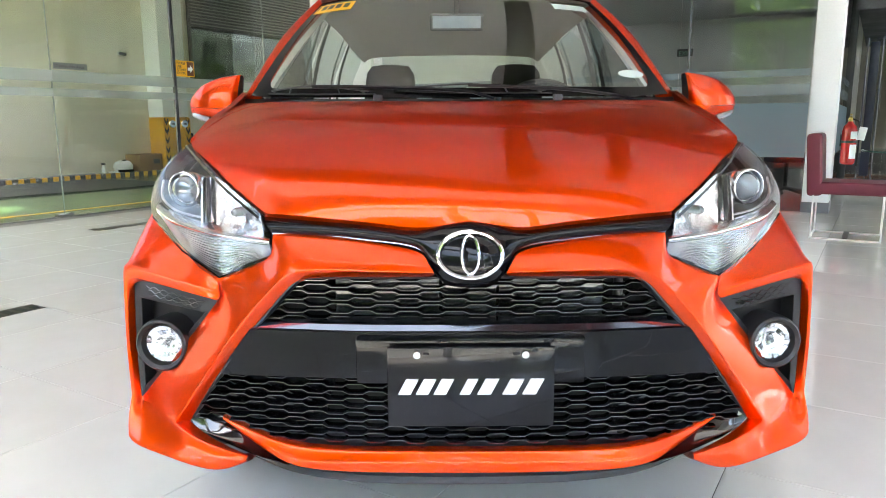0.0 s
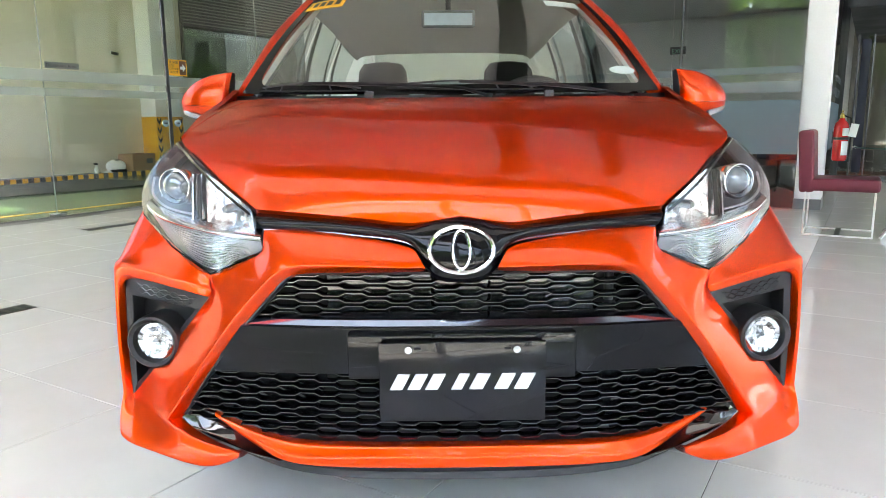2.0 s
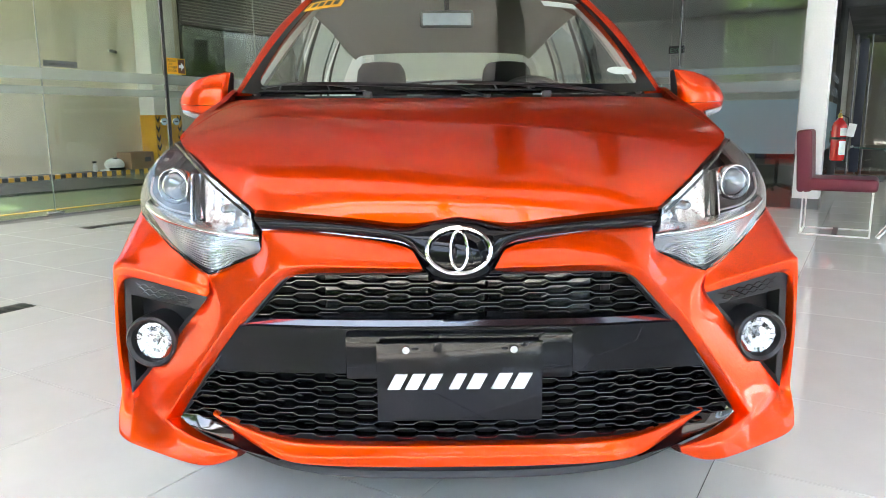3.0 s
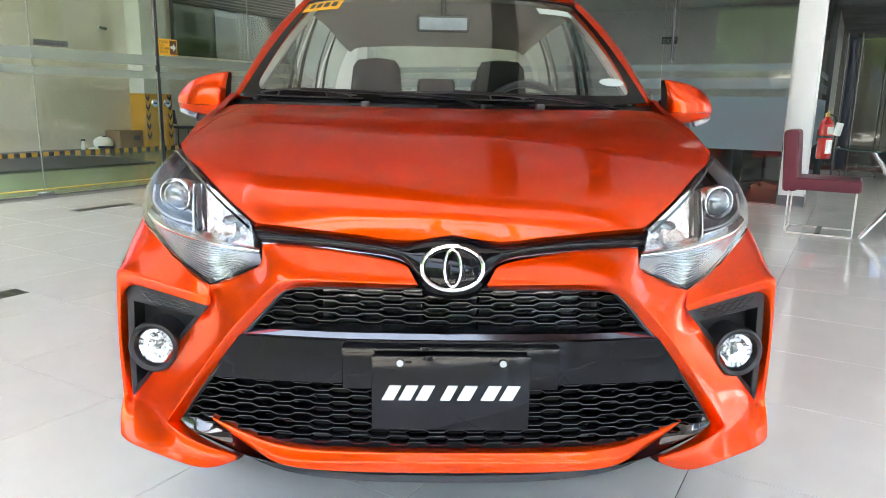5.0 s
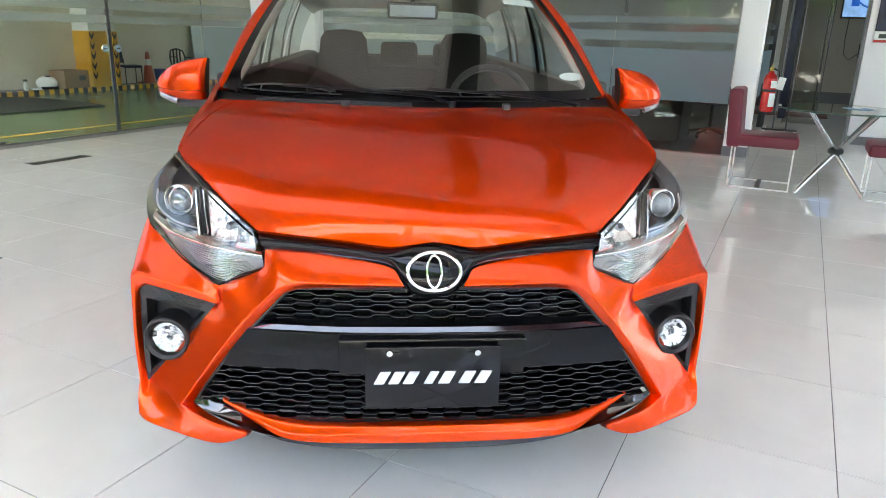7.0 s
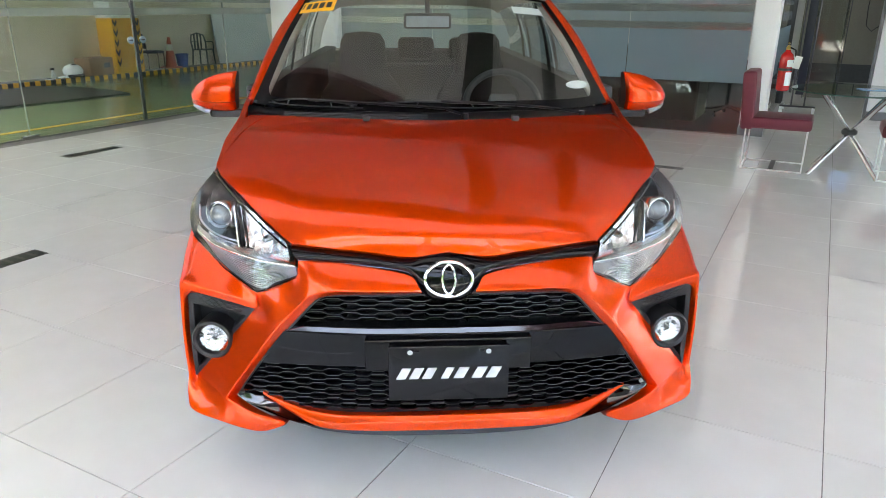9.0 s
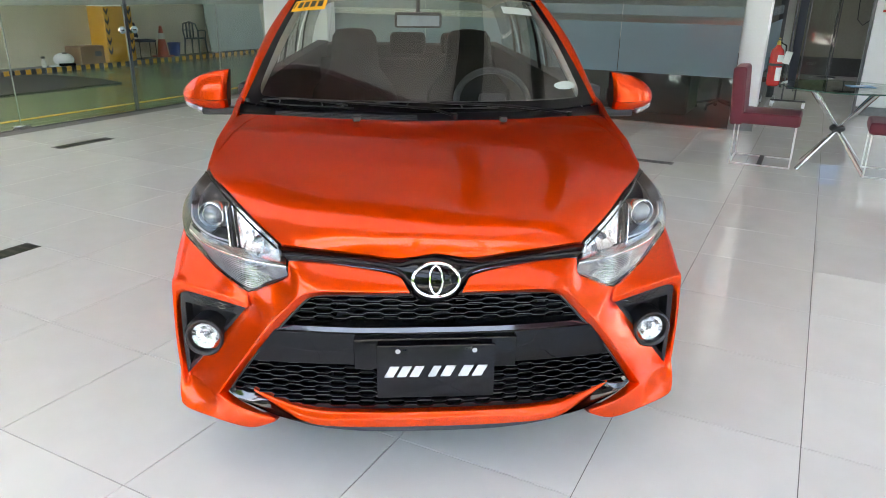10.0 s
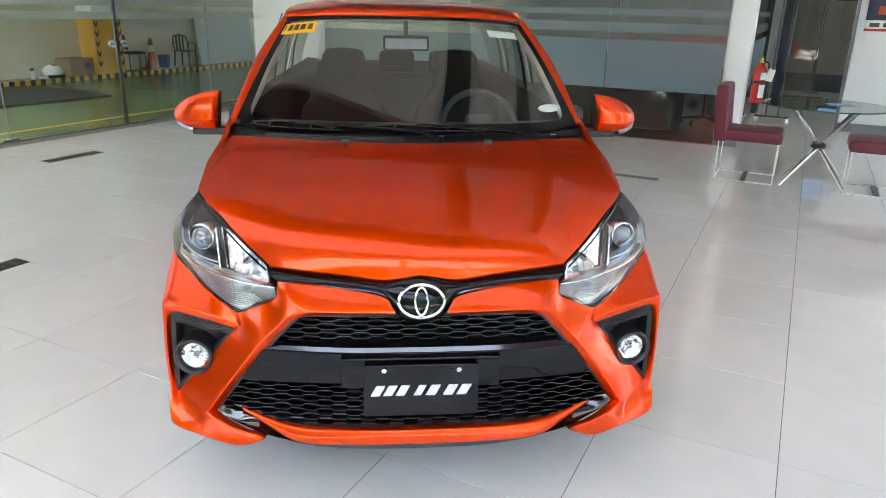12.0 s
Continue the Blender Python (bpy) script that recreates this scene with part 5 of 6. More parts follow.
for s in BOTH:
    for cy, cz in WHEELS:
        wheel = part("wheel", (lambda b: (lathe(b, [(0.19, -0.075), (0.245, -0.085), (0.270, -0.070), (0.276, -0.03), (0.276, 0.03), (0.270, 0.070), (0.245, 0.085), (0.19, 0.075)], pose(s * 0.665, cy, 0.276, 0, 90, 0), 40), b)[1])(B()), RUBBER, car, "black tyre on an alloy wheel")
        bm = B()
        lathe(bm, [(0.188, -0.07), (0.192, 0.06), (0.180, 0.074), (0.17, 0.05), (0.05, 0.03), (0.002, 0.03)], pose(s * 0.665, cy, 0.276, 0, s * 90, 0), 40)
        for k in range(5):
            box(bm, (-0.02, 0.03, 0.03), (0.02, 0.175, 0.066), 0.006, 1, pose(s * 0.665, cy, 0.276, 0, s * 90, 0) @ pose(0, 0, 0, 0, 0, 72 * k))
        part("rim", bm, SATIN, wheel)

# cowl and wipers
bm = B()
for s in BOTH:
    c0 = [(0, 0.672, 0.990), (0.25, 0.700, 0.996), (0.45, 0.740, 0.998), (0.646, 0.815, 0.998)]
    c1 = [(0, 0.770, 1.008), (0.30, 0.800, 1.011), (0.50, 0.850, 1.012), (0.668, 0.935, 1.018)]
    mid = [((a[0] + c[0]) / 2, (a[1] + c[1]) / 2, (a[2] + c[2]) / 2 - 0.012) for a, c in zip(c0, c1)]
    loft(bm, [[(x, y - 0.01, z - 0.03) for x, y, z in c0], c0, mid, c1], 6, 3, s)
cowl = part("cowl_panel", bm, COWL, car, "matte black cowl with vent slots")
for k in range(5):
    bm = B()
    tube(bm, [(x, 0.690 + 0.30 * x * x + 0.013 * k, 0.994 + 0.0032 * k) for x in [-0.52 + 0.045 * i for i in range(12)]], 0.0022, 6)
    part("vent_rib", bm, SLATE, cowl)
def on_screen(x, f, h):
    p = ws(x, f)
    return p + Vector((0, -0.45, 0.9)) * h


def wiper(tip, end, pivot, bend):
    """tip, end: the blade's ends on the screen (x, f); pivot and bend: the arm's foot and knee."""
    n = 16
    mid = ((tip[0] + end[0]) / 2, (tip[1] + end[1]) / 2 + 0.012)
    bm = B()
    knee = [on_screen(pivot[0] + (bend[0] - pivot[0]) * i / 4, pivot[1] + (bend[1] - pivot[1]) * i / 4, 0.010 + 0.014 * i / 4) for i in range(4)]
    arm = [on_screen(bend[0] + (mid[0] - bend[0]) * i / n, bend[1] + (mid[1] - bend[1]) * i / n, 0.024 + 0.004 * math.sin(math.pi * i / n)) for i in range(n + 1)]
    tube(bm, knee + arm, 0.0052, 6)
    cyl(bm, knee[0] + Vector((0, 0, -0.035)), knee[0] + Vector((0, 0, 0.006)), 0.013, 0.011, 14)
    w = part("wiper", bm, COWL, car, "black windscreen wiper")
    bm = B()
    blade = [on_screen(tip[0] + (end[0] - tip[0]) * i / n, tip[1] + (end[1] - tip[1]) * i / n, 0.006) for i in range(n + 1)]
    tube(bm, blade, 0.0026, 6)
    part("wiper_blade", bm, RUBBER, w)
    bm = B()
    rod = [on_screen(tip[0] + (end[0] - tip[0]) * (0.04 + 0.92 * i / n), tip[1] + (end[1] - tip[1]) * i / n + 0.004 + 0.014 * math.sin(math.pi * i / n), 0.013 + 0.010 * math.sin(math.pi * i / n)) for i in range(n + 1)]
    tube(bm, rod, 0.0030, 6)
    for i in (1, 4, 12, 15):
        cyl(bm, blade[i], rod[i], 0.0026, seg=6)
    part("blade_bow", bm, SLATE, w)


wiper((-0.834, 0.014), (-0.272, 0.012), (0.135, -0.030), (0.055, -0.008))
wiper((-0.220, 0.031), (0.296, 0.014), (0.715, -0.052), (0.590, -0.045))
for x, y, z in ((-0.23, 0.668, 1.005), (0.265, 0.668, 1.005)):
    bm = B()
    box(bm, (x - 0.012, y - 0.012, z - 0.006), (x + 0.012, y + 0.014, z + 0.012), 0.004)
    part("washer_nozzle", bm, MATTE, cowl)

# door mirrors
for s in BOTH:
    out = Vector((0.034 if s > 0 else 0.004, 0, 0))
    over, under = [], []
    for x, top, bottom, edge, front, back in ((0.774, 1.110, 0.958, 0.997, 1.196, 1.262), (0.785, 1.110, 0.955, 0.996, 1.176, 1.275), (0.806, 1.107, 0.954, 0.995, 1.168, 1.280), (0.848, 1.098, 0.955, 0.995, 1.167, 1.285), (0.893, 1.079, 0.959, 0.997, 1.180, 1.290), (0.932, 1.053, 0.967, 1.000, 1.208, 1.293), (0.958, 1.027, 0.980, 1.003, 1.248, 1.293), (0.968, 1.008, 1.000, 1.004, 1.284, 1.293)):
        lean = 0.10 * (0.89 - x) if x < 0.89 else 0.0
        h = top - edge
        over.append([(x - lean, back, top - 0.006), (x - lean, back * 0.5 + front * 0.5, top), (x - lean * 0.8, front + 0.30 * (back - front), top - 0.10 * h), (x - lean * 0.3, front + 0.08 * (back - front), edge + 0.50 * h), (x, front, edge)])
        under.append([(x, front + 0.002, edge - 0.002), (x, front + 0.010, edge * 0.5 + bottom * 0.5), (x, front + 0.30 * (back - front), bottom + 0.002), (x, back, bottom)])
    bm = B()
    loft(bm, over, 5, 4, s)
    loft(bm, under, 4, 4, s)
    bmesh.ops.translate(bm, vec=out, verts=bm.verts)
    bmesh.ops.recalc_face_normals(bm, faces=bm.faces)
    mir = part("door_mirror", bm, PAINT, car, "orange door mirror with clear turn signal", 60)
    bm = B()
    rim = [cr(over[0], 4 * q / 20) for q in range(21)] + [cr(under[0], 3 * q / 15) for q in range(16)]
    bm.faces.new([bm.verts.new(Vector((s * (p[0] + 0.002), p[1], p[2])) + out) for p in rim])
    box(bm, (s * 0.80, 1.262, 0.975), (s * 0.94, 1.284, 1.04), 0.006)
    part("mirror_glass_frame", bm, RUBBER, mir, "black inner face of the mirror")
    bm = B()
    box(bm, (s * 0.66, 1.20, 0.930), (s * 0.88, 1.27, 0.962), 0.014)
    box(bm, (s * 0.64, 1.16, 0.94), (s * 0.72, 1.26, 1.06), 0.012)
    bmesh.ops.translate(bm, vec=out * 0.6, verts=bm.verts)
    part("mirror_arm", bm, MATTE, mir, "black mirror arm")
    bm = B()
    tube(bm, [Vector((s * (0.872 + 0.070 * t), 1.192 + 0.055 * t * t, 0.955 + 0.020 * t)) + out for t in [i / 8 for i in range(9)]], 0.011, 8)
    part("turn_signal", bm, CLEARLAMP, mir, "clear side turn signal")

# interior
bm = B()
for s in BOTH:
    loft(bm, [[(0, 0.80, 0.99), (0.3, 0.84, 1.0), (0.60, 0.97, 1.03)], [(0, 1.00, 1.005), (0.3, 1.02, 1.01), (0.60, 1.12, 1.02)], [(0, 1.20, 0.985), (0.3, 1.22, 0.985), (0.62, 1.24, 0.985)], [(0, 1.26, 0.90), (0.3, 1.28, 0.90), (0.64, 1.28, 0.90)], [(0, 1.20, 0.55), (0.3, 1.22, 0.55), (0.64, 1.24, 0.55)]], 5, 4, s)
part("dashboard", bm, TRIM, car, "dashboard in plastic darkened for the cabin's shade")
bm = B()
SW = pose(0.325, 1.36, 0.955, 58, 0, 0)
ring(bm, 0.160, 0.160, 0.015, 0, SW, 36)
box(bm, (-0.06, -0.05, -0.03), (0.06, 0.05, 0.02), 0.02, 2, SW)
box(bm, (-0.155, -0.012, -0.012), (0.155, 0.012, 0.0), 0.005, 1, SW)
part("steering_wheel", bm, mat("wheel_grey", (0.035, 0.038, 0.042), 0.5, grain=0.1), car, "grey three-spoke steering wheel")


def seat(x, y, wide, z=0.46):
    bm = B()
    box(bm, (x - wide / 2, y - 0.28, z - 0.14), (x + wide / 2, y + 0.24, z + 0.04), 0.05, 3)
    M = pose(x, y + 0.24, z, -14)
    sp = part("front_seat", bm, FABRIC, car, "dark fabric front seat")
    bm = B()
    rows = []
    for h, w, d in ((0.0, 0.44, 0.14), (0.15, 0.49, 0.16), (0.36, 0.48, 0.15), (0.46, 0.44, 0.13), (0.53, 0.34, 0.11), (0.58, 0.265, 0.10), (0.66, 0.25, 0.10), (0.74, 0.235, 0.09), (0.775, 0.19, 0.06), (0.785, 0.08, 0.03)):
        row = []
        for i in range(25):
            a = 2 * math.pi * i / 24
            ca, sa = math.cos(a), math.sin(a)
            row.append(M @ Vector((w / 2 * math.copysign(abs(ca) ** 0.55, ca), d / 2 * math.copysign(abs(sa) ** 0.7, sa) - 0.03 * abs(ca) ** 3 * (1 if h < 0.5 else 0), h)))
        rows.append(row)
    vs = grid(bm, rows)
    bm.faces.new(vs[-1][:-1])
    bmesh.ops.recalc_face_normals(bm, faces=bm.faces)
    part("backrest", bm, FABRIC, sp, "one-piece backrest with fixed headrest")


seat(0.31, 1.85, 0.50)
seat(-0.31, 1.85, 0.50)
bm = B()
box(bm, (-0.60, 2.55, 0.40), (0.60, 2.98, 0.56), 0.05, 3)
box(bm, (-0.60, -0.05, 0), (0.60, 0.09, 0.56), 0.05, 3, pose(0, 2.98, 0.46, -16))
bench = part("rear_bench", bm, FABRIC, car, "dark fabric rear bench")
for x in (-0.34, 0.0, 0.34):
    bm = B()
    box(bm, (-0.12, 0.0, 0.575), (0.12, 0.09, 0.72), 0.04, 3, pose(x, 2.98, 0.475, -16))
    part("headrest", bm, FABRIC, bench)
for s in BOTH:
    bm = B()
    loft(bm, [[(0.60, 1.15, 0.45), (0.62, 2.0, 0.45), (0.55, 3.42, 0.45)], [(0.645, 1.12, 1.035), (0.650, 2.0, 1.045), (0.55, 3.42, 1.085)], [(0.70, 1.12, 1.045), (0.705, 2.0, 1.052), (0.62, 3.42, 1.09)]], 5, 4, s, lin)
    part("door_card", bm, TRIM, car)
bm = B()
box(bm, (-0.098, -0.012, -0.031), (0.098, 0.022, 0.031), 0.014, 3, pose(0.0, 1.345, 1.300, 8))
inner = part("inner_mirror", bm, MATTE, car, "interior rear-view mirror")
bm = B()
box(bm, (-0.087, -0.0150, -0.021), (0.087, -0.0122, 0.021), 0.001, 1, pose(0.0, 1.345, 1.300, 8))
bm2 = B()
cyl(bm2, (0, 1.35, 1.32), (0, 1.385, 1.385), 0.010, seg=10)
part("mirror_stalk", bm2, MATTE, inner)
part("mirror_back", bm, mat("mirror_back_grey", (0.32, 0.36, 0.41), 0.4, grain=0.1), inner)

bm = B()
loft(bm, [[(-0.60, 3.36, 0.45), (0, 3.40, 0.45), (0.60, 3.36, 0.45)], [(-0.60, 3.38, 1.06), (0, 3.42, 1.06), (0.60, 3.38, 1.06)], [(-0.60, 3.43, 1.075), (0, 3.46, 1.075), (0.60, 3.43, 1.075)]], 5, 2, 1, lin)
part("tail_trim", bm, TRIM, car)

# labels on the screen


def sticker(name, x0, x1, f0, f1, material, parent, label, h=-0.006):
    bm = B()
    grid(bm, [[on_screen(x0 + (x1 - x0) * i / 4, f0 + (f1 - f0) * j / 3, h) for i in range(5)] for j in range(4)])
    return part(name, bm, material, parent, label)


tag = sticker("registration_label", -0.945, -0.565, 0.810, 0.940, LABELY, car, "yellow label with dark bars", 0.002)
for x0, x1 in ((-0.925, -0.905), (-0.865, -0.815), (-0.795, -0.745), (-0.725, -0.675), (-0.65, -0.60)):
    sticker("label_bar", x0, x1, 0.845, 0.912, BLACKP, tag, "", 0.0035)
sticker("paper_label", 0.485, 0.78, 0.785, 0.865, STICKER, car, "pale paper label", 0.002)
bm = B()
c = [on_screen(0.772 + 0.092 * math.cos(2 * math.pi * i / 24), 0.151 + 0.030 * math.sin(2 * math.pi * i / 24), 0.005) for i in range(24)]
bm.faces.new([bm.verts.new(p) for p in c])
part("oval_label", bm, STICKER, car, "pale oval label")

# ---- things in the covered driveway ----
KERB = 0.07
kerb = thing("kerb", RM, "concrete kerb painted in yellow and black blocks", "kerb", "", "structure")
for i in range(162):
    v = 1.0 + i * 0.096
    bm = B()
    box(bm, (-11.22, v + 0.002, -0.02), (-11.18, v + 0.094, KERB), 0.006, 1)
    part("kerb_block", bm, YELLOW if i % 2 else BLACKP, kerb)
bm = B()
box(bm, (-11.6, 0.0, -0.02), (-11.222, 16.8, KERB - 0.004))
part("kerb_top", bm, GREYWALL, kerb)
column = thing("wall_column", RM, "white column with a yellow painted foot and chevron corner guards", "pillar", "", "structure")
bm = B()
box(bm, (-11.6, 7.75, 1.08), (-11.16, 8.33, 4.0), 0.006)
part("upper_shaft", bm, WHITE, column)
bm = B()
box(bm, (-11.6, 7.742, KERB), (-11.152, 8.338, 1.078), 0.006)
part("yellow_foot", bm, YELLOW, column)
for v in (7.742, 8.338):
    d = 1 if v < 8 else -1
    bm = B()
    box(bm, (-11.150, v, KERB + 0.02), (-11.138, v + d * 0.10, 1.06), 0.003)
    box(bm, (-11.25, v - d * 0.012, KERB + 0.02), (-11.138, v - d * 0.0005, 1.06), 0.003)
    g = part("corner_guard", bm, YELLOW, column)
    for k in range(5):
        z = 0.20 + k * 0.18
        bm = B()
        for y0, y1 in ((0.004, 0.05), (0.05, 0.096)):
            a, c = (0.085, 0.0) if y0 < 0.02 else (0.0, 0.085)
            vs = [bm.verts.new((-11.136, v + d * y0, z + a)), bm.verts.new((-11.136, v + d * y1, z + c)), bm.verts.new((-11.136, v + d * y1, z + c + 0.075)), bm.verts.new((-11.136, v + d * y0, z + a + 0.075))]
            bm.faces.new(vs)
        r = bmesh.ops.solidify(bm, geom=bm.faces[:], thickness=0.0015)
        part("chevron", bm, BLACKP, g)


def carton():
    t = thing("cardboard_box", room(-11.39, 7.42, KERB, 6), "worn brown cardboard box on the kerb", "box")
    bm = B()
    box(bm, (-0.19, -0.27, 0), (0.19, 0.27, 0.31), 0.006)
    part("carton", bm, CARD, t)
    for y in (-0.13, 0.13):
        bm = B()
        box(bm, (-0.19, y - 0.125, 0.311), (0.19, y + 0.125, 0.315))
        part("flap", bm, CARD, t)
    bm = B()
    box(bm, (0.191, 0.05, 0.13), (0.1925, 0.20, 0.22))
    part("printed_mark", bm, DARKWALL, t)


carton()


def helmet():
    t = thing("white_helmet", room(-11.38, 6.96, KERB, -20), "white plastic helmet with a dark visor on the kerb", "helmet")
    bm = B()
    bmesh.ops.create_uvsphere(bm, u_segments=20, v_segments=12, radius=0.14)
    bmesh.ops.scale(bm, vec=(1.1, 1.25, 0.88), verts=bm.verts)
    bmesh.ops.translate(bm, vec=(0, 0, 0.10), verts=bm.verts)
    bmesh.ops.bisect_plane(bm, geom=bm.verts[:] + bm.edges[:] + bm.faces[:], plane_co=(0, 0, 0.0), plane_no=(0, 0, 1), clear_inner=True)
    part("dome", bm, WHITE, t)
    bm = B()
    box(bm, (0.02, -0.27, 0.005), (0.15, -0.08, 0.05), 0.02, 3, pose(0, 0, 0, 8))
    part("peak", bm, WHITE, t, "white peak")
    bm = B()
    box(bm, (0.09, -0.13, 0.0), (0.17, 0.15, 0.05), 0.02, 3)
    part("visor", bm, GLOSS, t)
    bm = B()
    box(bm, (0.02, -0.03, 0.205), (0.08, 0.05, 0.228), 0.008)
    part("top_vent", bm, MATTE, t)


helmet()


def spray_bottle():
    t = thing("spray_bottle", room(-11.32, 6.53, KERB), "small pale spray bottle on the kerb", "bottle")
    bm = B()
    lathe(bm, [(0.035, 0), (0.04, 0.02), (0.04, 0.09), (0.02, 0.13), (0.015, 0.15)], seg=14)
    part("bottle_body", bm, PAPER, t)
    bm = B()
    box(bm, (-0.015, -0.04, 0.15), (0.015, 0.03, 0.185), 0.005)
    part("trigger_head", bm, BLACKP, t)


spray_bottle()
t = thing("tarpaulin", room(0, 0, -0.012), "dark creased tarpaulin lying on the green floor", "tarpaulin")
bm = B()
rows = []
for j in range(13):
    f = j / 12
    rows.append([(-11.1 + 2.15 * i / 10 + 0.15 * math.sin(3 * f + i), 1.0 + f * (5.2 - 0.010 * (i - 5) ** 2) + 0.02 * i * f, 0.010 + 0.012 * noise.noise((i * 0.7, j * 0.8, 0.3)) + 0.012) for i in range(11)])
grid(bm, rows)
flange(bm, (0, 0, -0.02))
part("sheet", bm, TARP, t)


def cone(m):
    t = thing("traffic_cone", m, "faded orange traffic cone with a pale band", "cone")
    bm = B()
    box(bm, (-0.18, -0.18, 0), (0.18, 0.18, 0.03), 0.012)
    part("cone_base", bm, CONE, t)
    bm = B()
    lathe(bm, [(0.13, 0.03), (0.085, 0.36), (0.03, 0.70), (0.015, 0.705)], seg=20)
    part("cone_body", bm, CONE, t)
    bm = B()
    lathe(bm, [(0.083, 0.40), (0.060, 0.54), (0.05, 0.54)], seg=20)
    part("reflective_band", bm, PAPER, t)


cone(room(-11.40, 9.24, KERB) @ Matrix.Scale(0.88, 4))


def bucket(m):
    t = thing("bucket", m, "blue plastic bucket on the kerb", "bucket")
    bm = B()
    lathe(bm, [(0.12, 0.0), (0.155, 0.30), (0.165, 0.30), (0.165, 0.315), (0.148, 0.315), (0.115, 0.02)], seg=22)
    part("bucket_body", bm, BLUEP, t)
    bm = B()
    tube(bm, [(0.163 * math.cos(a), 0.163 * math.sin(a) * 0.4, 0.29 - 0.10 * math.sin(a)) for a in [math.pi * i / 12 for i in range(13)]], 0.004, 6)
    part("bail", bm, SATIN, t)


bucket(room(-11.40, 9.55, KERB) @ Matrix.Scale(0.85, 4))


def plastic_chair(m):
    t = thing("plastic_chair", m, "dark green moulded plastic chair against the wall", "chair")
    bm = B()
    box(bm, (-0.21, -0.22, 0.40), (0.21, 0.22, 0.43), 0.015)
    part("seat", bm, DGREEN, t)
    for x in (-0.19, 0.19):
        for y in (-0.20, 0.20):
            bm = B()
            cyl(bm, (x * 1.15, y * 1.15, 0), (x, y, 0.41), 0.018, 0.024, 10)
            part("leg", bm, DGREEN, t)
    bm = B()
    tube(bm, [(-0.19, -0.20, 0.42), (-0.21, -0.24, 0.62), (-0.17, -0.27, 0.80), (0, -0.28, 0.85), (0.17, -0.27, 0.80), (0.21, -0.24, 0.62), (0.19, -0.20, 0.42)], 0.020, 8)
    part("back_frame", bm, DGREEN, t)
    for x in (-0.09, 0.0, 0.09):
        bm = B()
        box(bm, (x - 0.022, -0.275, 0.43), (x + 0.022, -0.26, 0.83), 0.004, 1)
        part("back_slat", bm, DGREEN, t)
    for x in (-0.22, 0.22):
        bm = B()
        tube(bm, [(x, -0.23, 0.63), (x, 0.0, 0.63), (x, 0.18, 0.60), (x * 0.95, 0.20, 0.42)], 0.016, 8)
        part("armrest", bm, DGREEN, t)


plastic_chair(room(-11.37, 10.13, KERB, 20) @ Matrix.Scale(0.80, 4))


def visitor_chair(m):
    t = thing("visitor_chair", m, "navy padded chair on a dark metal frame", "chair")
    bm = B()
    box(bm, (-0.22, -0.22, 0.40), (0.22, 0.22, 0.46), 0.03)
    part("seat", bm, NAVY, t)
    bm = B()
    box(bm, (-0.21, -0.03, 0.0), (0.21, 0.03, 0.36), 0.03, 3, pose(0, -0.23, 0.52, 10))
    part("backrest", bm, NAVY, t)
    for x in (-0.20, 0.20):
        for y in (-0.20, 0.20):
            bm = B()
            cyl(bm, (x, y, 0), (x, y, 0.40), 0.012, seg=8)
            part("leg", bm, BLACKP, t)
    bm = B()
    tube(bm, [(-0.2, -0.2, 0.40), (-0.2, -0.23, 0.55), (0.2, -0.23, 0.55), (0.2, -0.2, 0.40)], 0.010, 6)
    part("back_support", bm, BLACKP, t)


visitor_chair(room(-11.40, 8.80, KERB, -20) @ Matrix.Scale(0.80, 4))
t = thing("leaning_board", room(-11.59, 11.05, KERB), "pale grey-green board leaning on the wall", "board")
bm = B()
box(bm, (0, -0.45, 0), (0.03, 1.35, 1.15), 0.004, 1, pose(0.18, 0, 0, 0, -8))
part("board_sheet", bm, mat("pale_board", (0.36, 0.44, 0.41), 0.4, grain=0.05, stain=0.1), t)
t = thing("security_camera", room(-11.6, 7.2, 2.25), "small dark dome camera on the wall", "camera unit")
bm = B()
box(bm, (0, -0.03, -0.03), (0.04, 0.03, 0.03), 0.006)
part("bracket", bm, PAPER, t)
bm = B()
cyl(bm, (0.04, 0, 0), (0.15, 0.05, -0.03), 0.028, seg=14)
part("camera_barrel", bm, BLACKP, t)


def text_on(parent, body, size, m, material):
    cu = bpy.data.curves.new("lettering", "FONT")
    cu.body, cu.size, cu.extrude, cu.align_x, cu.align_y = body, size, 0.0006, "LEFT", "TOP"
    cu.space_line = 0.95
    tmp = bpy.data.objects.new("lettering", cu)
    scene.collection.objects.link(tmp)
    bpy.context.view_layer.update()
    me = bpy.data.meshes.new_from_object(tmp.evaluated_get(bpy.context.evaluated_depsgraph_get()))
    bpy.data.objects.remove(tmp)
    me.transform(m)
    me.materials.append(material)
    ob = new("lettering", me)
    ob.parent = parent
    return ob


# notice on the glass door; it faces the room
FACE = Matrix(((0, 0, 1, 0), (1, 0, 0, 0), (0, 1, 0, 0), (0, 0, 0, 1)))
sign = thing("door_notice", room(ULEFT + 0.012, 4.452, 1.50), "yellow notice reading please use other door", "sign")
bm = B()
box(bm, (0, 0, 0), (0.002, 0.26, 0.185))
part("notice_sheet", bm, LABELY, sign)
text_on(sign, "PLEASE\nUSE\nOTHER\nDOOR", 0.040, pose(0.0028, 0.012, 0.172) @ FACE, BLACKP)
bm = B()
box(bm, (0.0022, 0.155, 0.012), (0.0032, 0.25, 0.172))
part("arrow_panel", bm, mat("brown_print", (0.14, 0.045, 0.012), 0.5, grain=0.1), sign)
bm = B()
